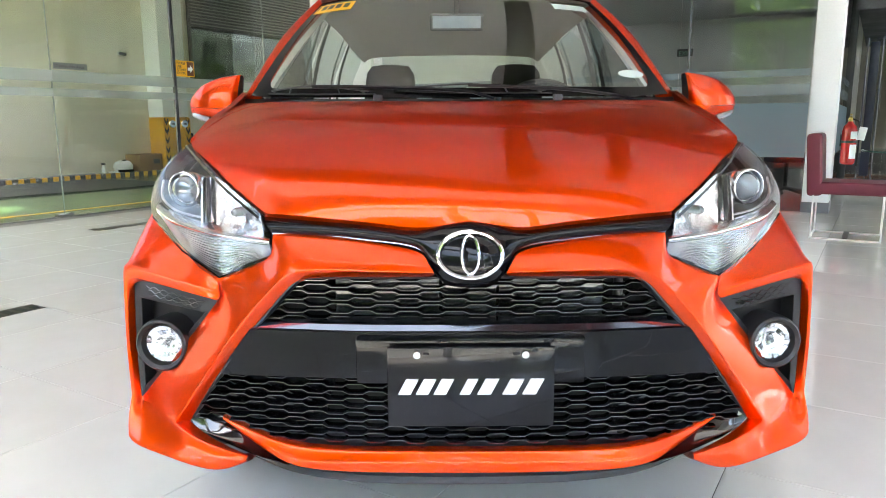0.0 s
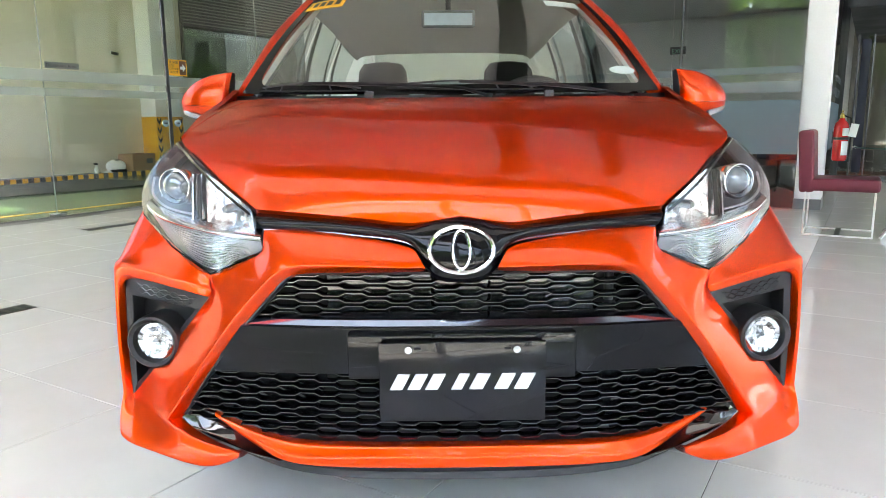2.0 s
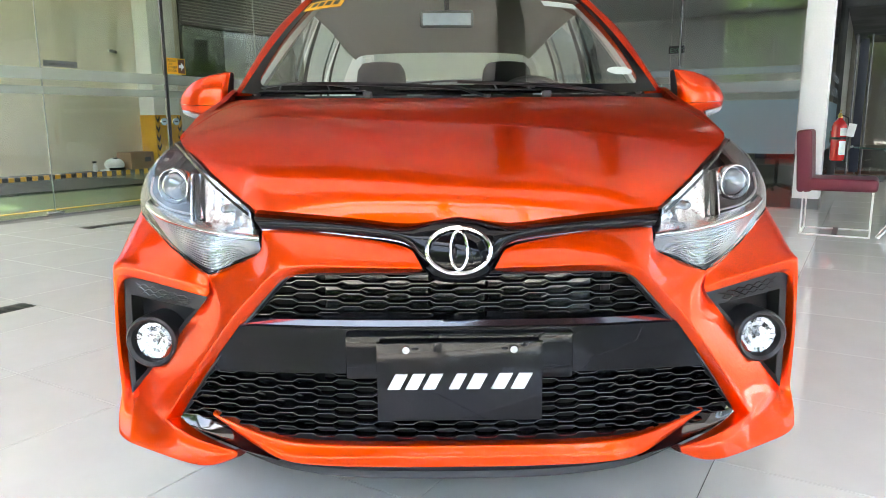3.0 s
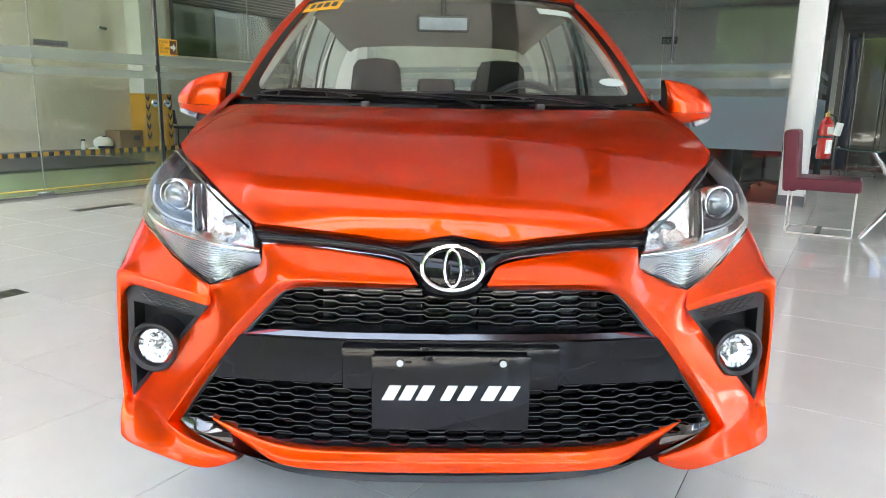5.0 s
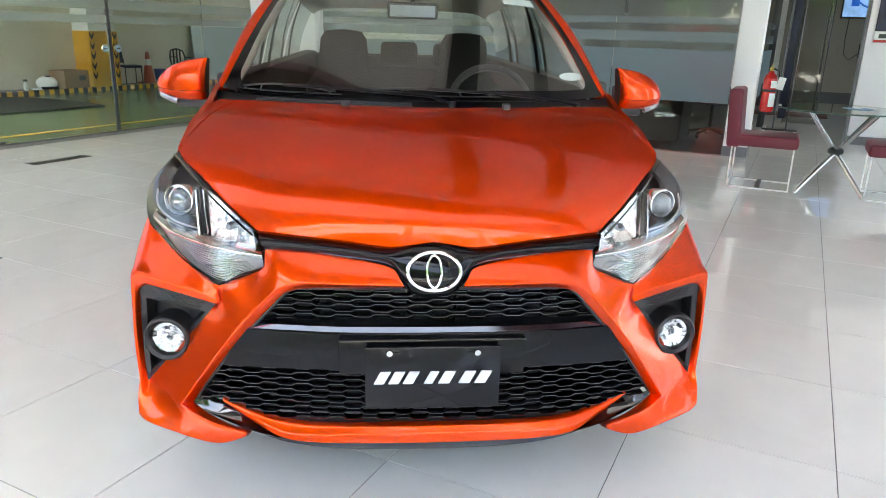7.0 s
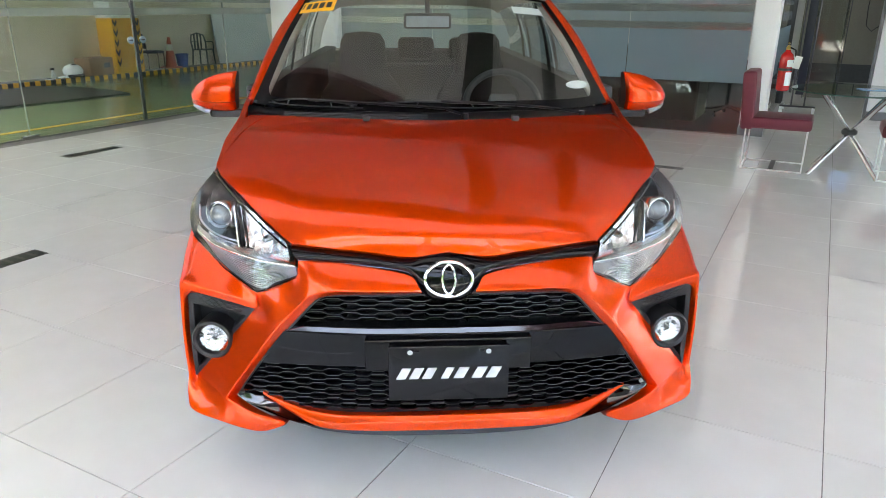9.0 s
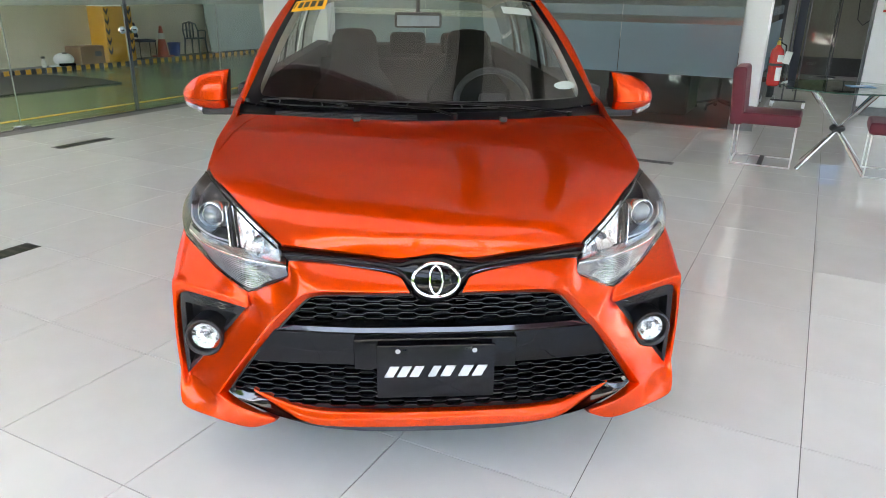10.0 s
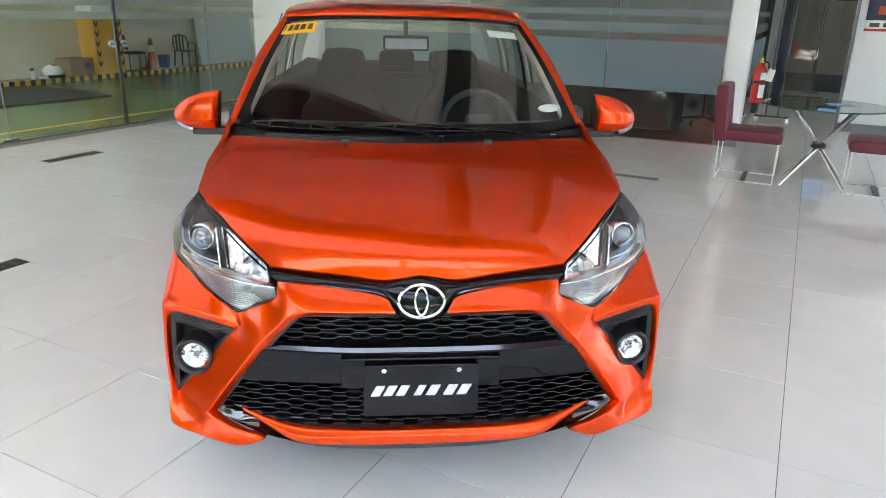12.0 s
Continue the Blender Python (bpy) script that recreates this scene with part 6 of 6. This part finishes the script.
vs = [(0.165, 0.075), (0.20, 0.075), (0.20, 0.045), (0.242, 0.092), (0.20, 0.139), (0.20, 0.109), (0.165, 0.109)]
bm.faces.new([bm.verts.new((0.0036, y, z)) for y, z in vs])
bmesh.ops.solidify(bm, geom=bm.faces[:], thickness=0.0004)
part("arrow", bm, WLETTER, sign)
sign = thing("area_label", room(ULEFT + 0.012, 2.985, 1.500), "narrow grey label reading disinfection area on the glass", "sign")
bm = B()
box(bm, (0, 0, 0), (0.002, 0.36, 0.062))
part("label_strip", bm, mat("grey_label", (0.16, 0.17, 0.17), 0.5, grain=0.1), sign)
text_on(sign, "Disinfection Area", 0.044, pose(0.003, 0.012, 0.050) @ FACE, BLACKP)

# ---- things on the showroom floor ----
DRAINS = ((-5.42, 2.54, -5.28, 3.12), (-3.13, 0.21, -3.00, 0.80), (-0.80, 4.87, -0.21, 4.97))
for a, b, c, d in DRAINS:
    t = thing("floor_grate", RM, "narrow dark metal grate set in the floor tiles", "grate", "floor grates")
    bm = B()
    box(bm, (a, b, 0.0), (c, d, 0.0018), 0.0006, 1)
    part("grate_frame", bm, mat("dark_bronze", (0.045, 0.035, 0.03), 0.35, metal=0.4, grain=0.2) if "dark_bronze" not in bpy.data.materials else bpy.data.materials["dark_bronze"], t)
    lx, ly = c - a, d - b
    for k in range(9):
        bm = B()
        if lx > ly:
            box(bm, (a + lx * (k + 0.2) / 9, b + 0.02, 0.0022), (a + lx * (k + 0.8) / 9, d - 0.02, 0.0026))
        else:
            box(bm, (a + 0.02, b + ly * (k + 0.2) / 9, 0.0022), (c - 0.02, b + ly * (k + 0.8) / 9, 0.0026))
        part("slot", bm, BLACKP, t)


def dining_chair():
    t = thing("dining_chair", room(0.47, 5.45, 0), "maroon padded chair on thin chrome sled legs", "chair", "maroon chairs at the table")
    bm = B()
    box(bm, (-0.25, -0.23, 0.36), (0.275, 0.23, 0.462), 0.035, 3)
    part("seat", bm, MAROON, t)
    bm = B()
    box(bm, (-0.06, -0.23, 0.0), (0.055, 0.23, 0.50), 0.035, 3, pose(-0.235, 0, 0.345, 0, -4))
    part("backrest", bm, MAROON, t)
    for y in (-0.215, 0.215):
        for x in (-0.245, 0.245):
            bm = B()
            box(bm, (x - 0.006, y - 0.006, 0.0), (x + 0.006, y + 0.006, 0.36), 0.002, 1)
            part("leg", bm, SLED, t)
        bm = B()
        box(bm, (-0.245, y - 0.006, 0.0), (0.245, y + 0.006, 0.012), 0.002, 1)
        part("runner", bm, SLED, t)
    bm = B()
    box(bm, (-0.253, -0.215, 0.0005), (-0.237, 0.215, 0.0165), 0.002, 1)
    part("cross_bar", bm, SLED, t)
    bm = B()
    box(bm, (-0.02, -0.21, 0.001), (0.02, 0.21, 0.017), 0.002, 1)
    part("cross_bar", bm, MATTE, t)
    return t


c1 = dining_chair()
copy_thing(c1, room(1.53, 5.45, 0, 180))


def glass_table(m):
    t = thing("glass_table", m, "round clear glass table on crossed steel tubes", "table")
    bm = B()
    lathe(bm, [(0.50, 0.700), (0.505, 0.704), (0.505, 0.710), (0.50, 0.714), (0.001, 0.714)], seg=56)
    g = part("table_top", bm, glass("table_glass", (0.80, 0.90, 0.88), 0.95, 0.06), t, "clear glass top")
    g.visible_shadow = False
    bm = B()
    tube(bm, [(0.506 * math.cos(2 * math.pi * i / 56), 0.506 * math.sin(2 * math.pi * i / 56), 0.707) for i in range(56)], 0.0055, 6, True)
    part("polished_edge", bm, mat("green_glass_edge", (0.05, 0.11, 0.09), 0.12, grain=0.1), t, "green polished glass edge")
    for fx, fy, tx, ty in ((-0.25, -0.20, 0.26, 0.20), (0.24, -0.19, -0.25, 0.20), (-0.22, 0.22, 0.23, -0.21), (0.24, 0.24, -0.24, -0.22)):
        bm = B()
        cyl(bm, (fx * 1.05, fy * 1.05, 0.002), (tx * 1.05, ty * 1.05, 0.699), 0.019, seg=18)
        part("leg", bm, SATIN, t)
    bm = B()
    lathe(bm, [(0.05, 0.335), (0.062, 0.345), (0.062, 0.372), (0.05, 0.382)], seg=24)
    part("hub", bm, BLACKP, t, "black hub")


glass_table(room(1.03, 5.45))
t = thing("blue_leaflet", room(1.14, 5.50, 0.716, 20), "blue printed leaflet on the glass table", "leaflet")
bm = B()
box(bm, (-0.10, -0.07, 0), (0.10, 0.07, 0.003))
part("leaflet_sheet", bm, mat("blue_print", (0.22, 0.45, 0.72), 0.4, grain=0.3, scale=14), t)
bm = B()
lathe(bm, [(0.04, 0.0032), (0.035, 0.0036), (0.001, 0.0036)], seg=16)
part("pale_print", bm, PAPER, t)


def extinguisher(m):
    t = thing("fire_extinguisher", m, "red fire extinguisher hung on the white pillar", "extinguisher")
    bm = B()
    lathe(bm, [(0.055, 0.0), (0.068, 0.012), (0.070, 0.03), (0.070, 0.34), (0.060, 0.38), (0.030, 0.41), (0.022, 0.43)], seg=28)
    part("cylinder", bm, RED, t)
    bm = B()
    lathe(bm, [(0.022, 0.43), (0.024, 0.455), (0.016, 0.47)], seg=16)
    box(bm, (-0.012, -0.07, 0.465), (0.012, 0.03, 0.480), 0.003, 1)
    box(bm, (-0.010, -0.075, 0.49), (0.010, 0.02, 0.502), 0.003, 1, pose(0, 0, 0, -6))
    part("valve_handle", bm, mat("brass", (0.55, 0.42, 0.12), 0.3, metal=0.9), t, "brass valve and handle")
    bm = B()
    tube(bm, [(0.02, -0.01, 0.455), (0.075, -0.03, 0.43), (0.088, -0.03, 0.30), (0.085, -0.03, 0.10), (0.084, -0.028, 0.04)], 0.008, 8)
    part("hose", bm, RUBBER, t)
    bm = B()
    cyl(bm, (0.084, -0.028, 0.045), (0.084, -0.028, -0.01), 0.010, 0.014, 10)
    part("nozzle", bm, BLACKP, t)
    bm = B()
    lathe(bm, [(0.0715, 0.215), (0.0725, 0.22), (0.0725, 0.235), (0.0715, 0.24)], seg=28)
    part("strap", bm, BLACKP, t)
    bm = B()
    rows = [[(0.0712 * math.cos(a), 0.0712 * math.sin(a), z) for a in [radians(-80 + 8 * i) for i in range(9)]] for z in (0.06, 0.20)]
    grid(bm, rows)
    rows = [[(0.0712 * math.cos(a), 0.0712 * math.sin(a), z) for a in [radians(-80 + 8 * i) for i in range(9)]] for z in (0.255, 0.33)]
    grid(bm, rows)
    part("printed_label", bm, PAPER, t)
    bm = B()
    box(bm, (0.02, -0.085, 0.27), (0.09, -0.082, 0.40), 0.0, 1, pose(0, 0, 0, 6, 10, 0))
    part("inspection_tag", bm, PAPER, t, "white inspection tag")
    bm = B()
    box(bm, (-0.08, -0.02, 0.18), (-0.066, 0.02, 0.30), 0.002)
    part("wall_bracket", bm, BLACKP, t)


extinguisher(room(0.378, 7.13, 0.505))


def rack(m):
    t = thing("wheeled_stand", m, "steel stand with white casters in the passage", "stand")
    for x in (0.0, 0.16):
        bm = B()
        cyl(bm, (x, 0, 0.09), (x, 0.0, 1.95), 0.011, seg=12)
        part("upright", bm, DSTEEL, t)
    bm = B()
    box(bm, (0.03, -0.01, 0.25), (0.13, 0.01, 1.9), 0.003)
    part("banner_panel", bm, mat("navy_panel", (0.012, 0.016, 0.035), 0.35, grain=0.2), t, "dark narrow panel")
    bm = B()
    box(bm, (-0.14, -0.02, 0.08), (0.30, 0.02, 0.105), 0.004)
    box(bm, (-0.14, -0.02, 0.08), (-0.10, 0.42, 0.10), 0.004)
    part("foot_bar", bm, DSTEEL, t)
    for x, y in ((-0.12, 0), (0.28, 0), (-0.12, 0.40)):
        bm = B()
        cyl(bm, (x - 0.02, y, 0.042), (x + 0.02, y, 0.042), 0.042, seg=18)
        part("caster", bm, WHITE, t, "white caster wheel")


rack(room(0.42, 9.3, 0))


def poster(m):
    t = thing("wall_poster", m, "dark blue and orange framed poster on the white wall", "poster")
    bm = B()
    box(bm, (0, -0.012, 0), (0.70, 0, 0.95), 0.002)
    part("poster_sheet", bm, mat("poster_blue", (0.03, 0.045, 0.09), 0.25, grain=0.4, scale=5), t)
    bm = B()
    box(bm, (0.0, -0.0135, 0.0), (0.70, -0.0122, 0.13))
    part("white_strip", bm, PAPER, t)
    bm = B()
    box(bm, (0.0, -0.0150, 0.0), (0.70, -0.0138, 0.030))
    part("red_strip", bm, mat("red_print", (0.45, 0.03, 0.02), 0.4, grain=0.1), t)
    bm = B()
    for k in range(4):
        box(bm, (0.05 + 0.15 * k, -0.0150, 0.05), (0.16 + 0.15 * k, -0.0138, 0.10))
    part("text_bar", bm, DARKWALL, t)
    bm = B()
    box(bm, (0.12, -0.0150, 0.20), (0.60, -0.0138, 0.30), 0.0)
    part("orange_shape", bm, CONE, t)
    bm = B()
    ring(bm, 0.16, 0.22, 0.018, 0, pose(0.36, -0.018, 0.52, 90), 30)
    part("pale_ring", bm, PAPER, t)


poster(room(1.385, 9.088, 1.265))
t = thing("door_mat", room(0.62, 12.9, 0), "dark red-brown mat on the passage floor", "mat")
bm = B()
box(bm, (-0.55, -0.40, 0), (0.55, 0.40, 0.012), 0.004)
part("mat_pile", bm, mat("brown_mat", (0.10, 0.035, 0.02), 0.9, grain=0.3, scale=90, bump=0.4), t)
t = thing("steel_pole", room(0.95, 14.0, 0), "tall black pole on a round steel foot", "pole")
bm = B()
lathe(bm, [(0.17, 0.0), (0.17, 0.012), (0.05, 0.03), (0.001, 0.03)], seg=24)
part("foot_plate", bm, SATIN, t)
bm = B()
cyl(bm, (0, 0, 0.02), (0, 0, 2.3), 0.020, seg=14)
part("post", bm, BLACKP, t)
t = thing("television", room(1.53, 14.42, 1.70), "wall television showing a bright blue picture", "television")
bm = B()
box(bm, (-0.40, 0, 0), (0.40, 0.06, 0.48), 0.008)
part("case", bm, BLACKP, t)
bm = B()
box(bm, (-0.372, -0.004, 0.034), (0.372, -0.001, 0.448))
scr = mat("screen_picture", (0.16, 0.36, 0.75), 0.2, grain=0.6, scale=3)
sb = scr.node_tree.nodes["Principled BSDF"]
sb.inputs["Emission Color"].default_value, sb.inputs["Emission Strength"].default_value = (0.30, 0.55, 0.95, 1), 0.06
part("screen", bm, scr, t, "lit blue screen")
band = mat("picture_blue", (0.02, 0.10, 0.45), 0.2, grain=0.3, scale=5)
band.node_tree.nodes["Principled BSDF"].inputs["Emission Color"].default_value = (0.02, 0.13, 0.6, 1)
band.node_tree.nodes["Principled BSDF"].inputs["Emission Strength"].default_value = 0.05
bm = B()
for k in range(12):
    a, c = -0.20 + k * 0.043, -0.20 + (k + 1) * 0.043
    za, zc = 0.20 + 2.2 * (a - 0.09) ** 2, 0.20 + 2.2 * (c - 0.09) ** 2
    bm.faces.new([bm.verts.new(p) for p in ((a, -0.0052, za - 0.022), (c, -0.0052, zc - 0.022), (c, -0.0052, zc + 0.012), (a, -0.0052, za + 0.012))])
part("picture_stripe", bm, band, t, "dark blue curved stripe")
bm = B()
box(bm, (-0.25, -0.0056, 0.22), (-0.12, -0.0046, 0.33))
part("picture_block", bm, band, t, "blue block")
t = thing("wall_dispenser", room(1.62, 14.46, 1.00), "small dark wall box with a hanging cable", "dispenser")
bm = B()
box(bm, (-0.09, -0.10, 0), (0.09, 0, 0.26), 0.012)
part("housing", bm, BLACKP, t)
bm = B()
tube(bm, [(-0.05, -0.02, 0.1), (-0.22, -0.02, -0.05), (-0.32, -0.02, 0.05), (-0.34, -0.02, 0.35), (-0.33, -0.02, 0.72)], 0.009, 6)
part("cable", bm, BLACKP, t)

# ---- office behind the frosted glass ----


def sofa(m, w):
    t = thing("leather_sofa", m, "dark brown leather sofa behind the office glass", "sofa", "office sofas")
    bm = B()
    box(bm, (-w / 2, -0.40, 0.05), (w / 2, 0.40, 0.42), 0.05, 3)
    part("seat_base", bm, BROWN, t)
    bm = B()
    box(bm, (-w / 2, -0.40, 0.30), (w / 2, -0.18, 0.78), 0.06, 3)
    part("backrest", bm, BROWN, t)
    for x in (-w / 2, w / 2 - 0.20):
        bm = B()
        box(bm, (x, -0.40, 0.05), (x + 0.20, 0.40, 0.60), 0.06, 3)
        part("armrest", bm, BROWN, t)


sofa(room(-1.30, 7.80), 1.55)
sofa(room(-3.3, 7.80), 1.55)


def office_chair(m):
    t = thing("office_chair", m, "black swivel chair behind the office glass", "chair")
    bm = B()
    box(bm, (-0.24, -0.24, 0.44), (0.24, 0.24, 0.52), 0.04, 3)
    part("seat", bm, NAVY, t)
    bm = B()
    box(bm, (-0.22, 0.20, 0.58), (0.22, 0.27, 1.05), 0.04, 3)
    part("backrest", bm, NAVY, t)
    bm = B()
    cyl(bm, (0, 0, 0.10), (0, 0, 0.45), 0.025, seg=12)
    part("gas_stem", bm, BLACKP, t)
    for k in range(5):
        a = 2 * math.pi * k / 5
        bm = B()
        cyl(bm, (0, 0, 0.12), (0.28 * math.cos(a), 0.28 * math.sin(a), 0.07), 0.022, 0.015, 8)
        part("star_leg", bm, BLACKP, t)
        bm = B()
        cyl(bm, (0.28 * math.cos(a) - 0.012, 0.28 * math.sin(a), 0.028), (0.28 * math.cos(a) + 0.012, 0.28 * math.sin(a), 0.028), 0.028, seg=12)
        part("caster", bm, BLACKP, t)


t = thing("ceiling_downlight", room(-2.8, 10.0, 3.0), "round white recessed downlight in the office ceiling", "downlight")
bm = B()
ring(bm, 0.085, 0.085, 0.012, 0, pose(0, 0, -0.004), 28)
part("trim_ring", bm, WHITE, t)
bm = B()
cyl(bm, (0, 0, -0.006), (0, 0, -0.002), 0.078, seg=28)
glow = mat("lit_diffuser", (0.8, 0.8, 0.8), 0.5, grain=0.02)
glow.node_tree.nodes["Principled BSDF"].inputs["Emission Color"].default_value = (1.0, 0.96, 0.9, 1)
glow.node_tree.nodes["Principled BSDF"].inputs["Emission Strength"].default_value = 2.0
part("diffuser", bm, glow, t, "lit white diffuser")
lamp = new("downlight_lamp", bpy.data.lights.new("downlight_lamp", "AREA"))
lamp.data.shape, lamp.data.size, lamp.data.energy = "DISK", 0.15, 6.0
lamp.matrix_world = room(-2.8, 10.0, 2.985)

t = thing("exit_sign", room(-3.12, 14.44, 2.31), "small green exit sign on the far office wall", "sign")
bm = B()
box(bm, (-0.03, 0, -0.02), (0.29, 0.05, 0.13), 0.006, 1)
part("sign_case", bm, DARKWALL, t)
text_on(t, "EXIT", 0.13, pose(0.0, -0.003, 0.10, 90), mat("pale_green_print", (0.30, 0.55, 0.40), 0.5, grain=0.05))
office_chair(room(-0.32, 8.6, 0, 30))
t = thing("office_desk", room(-2.4, 10.6, 0), "dark wooden desk in the office", "desk")
bm = B()
box(bm, (-1.2, -0.4, 0.72), (1.2, 0.4, 0.76), 0.006)
part("desk_top", bm, BROWN, t)
for x in (-1.15, 1.11):
    bm = B()
    box(bm, (x, -0.38, 0.0), (x + 0.04, 0.38, 0.72), 0.003)
    part("side_panel", bm, BROWN, t)
bm = B()
box(bm, (-1.1, 0.30, 0.25), (1.1, 0.33, 0.72), 0.002)
part("modesty_panel", bm, BROWN, t)

# ---- street outside, partly seen in the glass ----


def tree(m, h, seed):
    rnd = random.Random(seed)
    t = thing("street_tree", m, "leafy green street tree with an uneven crown", "tree", "street trees")
    bm = B()
    tube(bm, [(0, 0, 0), (0.08, 0.04, h * 0.2), (0.0, 0.12, h * 0.4), (0.15, 0.1, h * 0.6)], 0.16, 8)
    for k in range(6):
        a = k * 1.1 + rnd.random()
        z = h * (0.30 + 0.05 * k)
        cyl(bm, (0.05, 0.06, z), (h * 0.26 * math.cos(a), h * 0.26 * math.sin(a), z + h * 0.22), 0.07, 0.025, 6)
    part("trunk", bm, BARK, t)
    vs, fs = [], []
    for c in range(26):
        a, r = rnd.random() * 6.28, h * 0.30 * rnd.random() ** 0.5
        cx, cy, cz = r * math.cos(a), r * math.sin(a), h * (0.42 + 0.50 * rnd.random())
        rad = h * (0.07 + 0.07 * rnd.random())
        for k in range(110):
            d = Vector((rnd.gauss(0, 1), rnd.gauss(0, 1), rnd.gauss(0, 1))).normalized() * rad * rnd.random() ** 0.4
            q = Euler((rnd.random() * 6, rnd.random() * 6, rnd.random() * 6)).to_matrix()
            s = 0.09 + 0.09 * rnd.random()
            n = len(vs)
            for x, y in ((-s, 0), (0, -s * 0.5), (s, 0), (0, s * 0.5)):
                vs.append(tuple(Vector((cx, cy, cz)) + d + q @ Vector((x, y, 0))))
            fs.append((n, n + 1, n + 2, n + 3))
    me = bpy.data.meshes.new("crown")
    me.from_pydata(vs, [], fs)
    me.materials.append(LEAF)
    ob = new("crown", me)
    ob.parent = t


for i, (u, v, h) in enumerate(((4.5, -15, 6.5), (9.5, -14, 7.5), (-4.0, -19, 6.0), (15, -9, 6.5), (17.5, -1.5, 6.0), (17, 5.5, 6.5), (-10, -18, 6.0), (-2.6, -12.5, 6.5), (0.6, -16, 6.8), (7.2, -17, 6.2), (12.5, -16.5, 7.0), (17, -17, 6.4), (-7, -17, 6.3), (4.0, -17.5, 7.2), (9.8, -18, 6.9), (15, -18, 7.4), (20, -14, 7.0), (-1.0, -18.5, 7.2))):
    tree(room(u, v, -0.16, 40 * i), h, i + 3)


def apartment(m, w, d, floors):
    t = thing("apartment_building", m, "pale grey apartment block across the street", "building", "apartment blocks")
    bm = B()
    box(bm, (-w / 2, -d / 2, 0), (w / 2, d / 2, floors * 3.0 + 0.6))
    part("wall", bm, CONCRETE, t)
    bm = B()
    box(bm, (-w / 2 - 0.3, -d / 2 - 0.3, floors * 3.0 + 0.6), (w / 2 + 0.3, d / 2 + 0.3, floors * 3.0 + 1.0))
    part("roof", bm, CONCRETE, t)
    bm = B()
    box(bm, (-0.55, -0.06, 0), (0.55, 0.0, 1.5))
    wm = mesh_of("window", bm, DARKWALL)
    for f in range(floors):
        for k in range(int(w / 2.6)):
            ob = new("window", wm)
            ob.parent = t
            ob.location = (-w / 2 + 1.3 + k * 2.6, -d / 2, 0.9 + f * 3.0)


apartment(room(48, 14, -0.16, -70), 18, 12, 9)
apartment(room(52, -12, -0.16, -95), 20, 12, 7)
apartment(room(10, -52, -0.16, 180), 24, 12, 6)

for u, v, turn, wide, floors in ((-58, 46, 55, 20, 8), (-44, 58, 40, 18, 9), (-68, 28, 66, 18, 7)):
    apartment(room(u, v, -0.16, turn), wide, 12, floors)
rnd = random.Random(11)
vs, fs = [], []
for k in range(9000):
    v = 6.0 + 22 * rnd.random()
    z = (2.35 * rnd.random() if k % 3 == 0 else 1.35 + 1.05 * rnd.random()) + 0.25 * math.sin(1.7 * v) + 0.12 * math.sin(5.1 * v)
    p = Vector((-13.4 - 0.9 * rnd.random() - 0.25 * math.sin(2.3 * v), v, max(0.0, z)))
    q = Euler((rnd.random() * 6, rnd.random() * 6, rnd.random() * 6)).to_matrix()
    r = 0.06 + 0.08 * rnd.random()
    n = len(vs)
    for x, y in ((-r, 0), (0, -r * 0.5), (r, 0), (0, r * 0.5)):
        vs.append(tuple(p + q @ Vector((x, y, 0))))
    fs.append((n, n + 1, n + 2, n + 3))
me = bpy.data.meshes.new("hedge")
me.from_pydata(vs, [], fs)
me.materials.append(LEAF)
hedge = new("hedge", me)
hedge.matrix_world = RM @ pose(0, 0, -0.16)
tagged(hedge, "dense dark green hedge behind the low driveway wall", "hedge", "", "stuff")

# ---- floor tiles ----
floor = bpy.data.objects["floor"]
TS = 0.602
bm = B()
box(bm, (0.0013, 0.0013, -0.004), (TS - 0.0013, TS - 0.0013, 0.0), 0.0008, 1)
tile_mesh = mesh_of("tile", bm, TILE)
near, far = [], []
for i in range(-13, 12):
    for j in range(-15, 27):
        u, v = 0.358 + i * TS, 0.200 + j * TS
        if u < ULEFT - 0.3 or u > UEAST or v < VFRONT - 0.3 or v > 15.8:
            continue
        (near if (-6.6 < u < 3.2 and -2.2 < v < 8.6) else far).append((u, v))
near.sort(key=lambda p: (p[0] + 0.5) ** 2 + (p[1] - 2.5) ** 2)
far += near[300:]
for u, v in near[:300]:
    ob = new("tile", tile_mesh)
    ob.parent = floor
    ob.location = (u, v, 0.0)
bm = B()
for u, v in far:
    box(bm, (u + 0.0013, v + 0.0013, -0.004), (u + TS - 0.0013, v + TS - 0.0013, 0.0))
rest = part("far_tiles", bm, TILE, floor)
tagged(rest, "", "", "", "stuff")
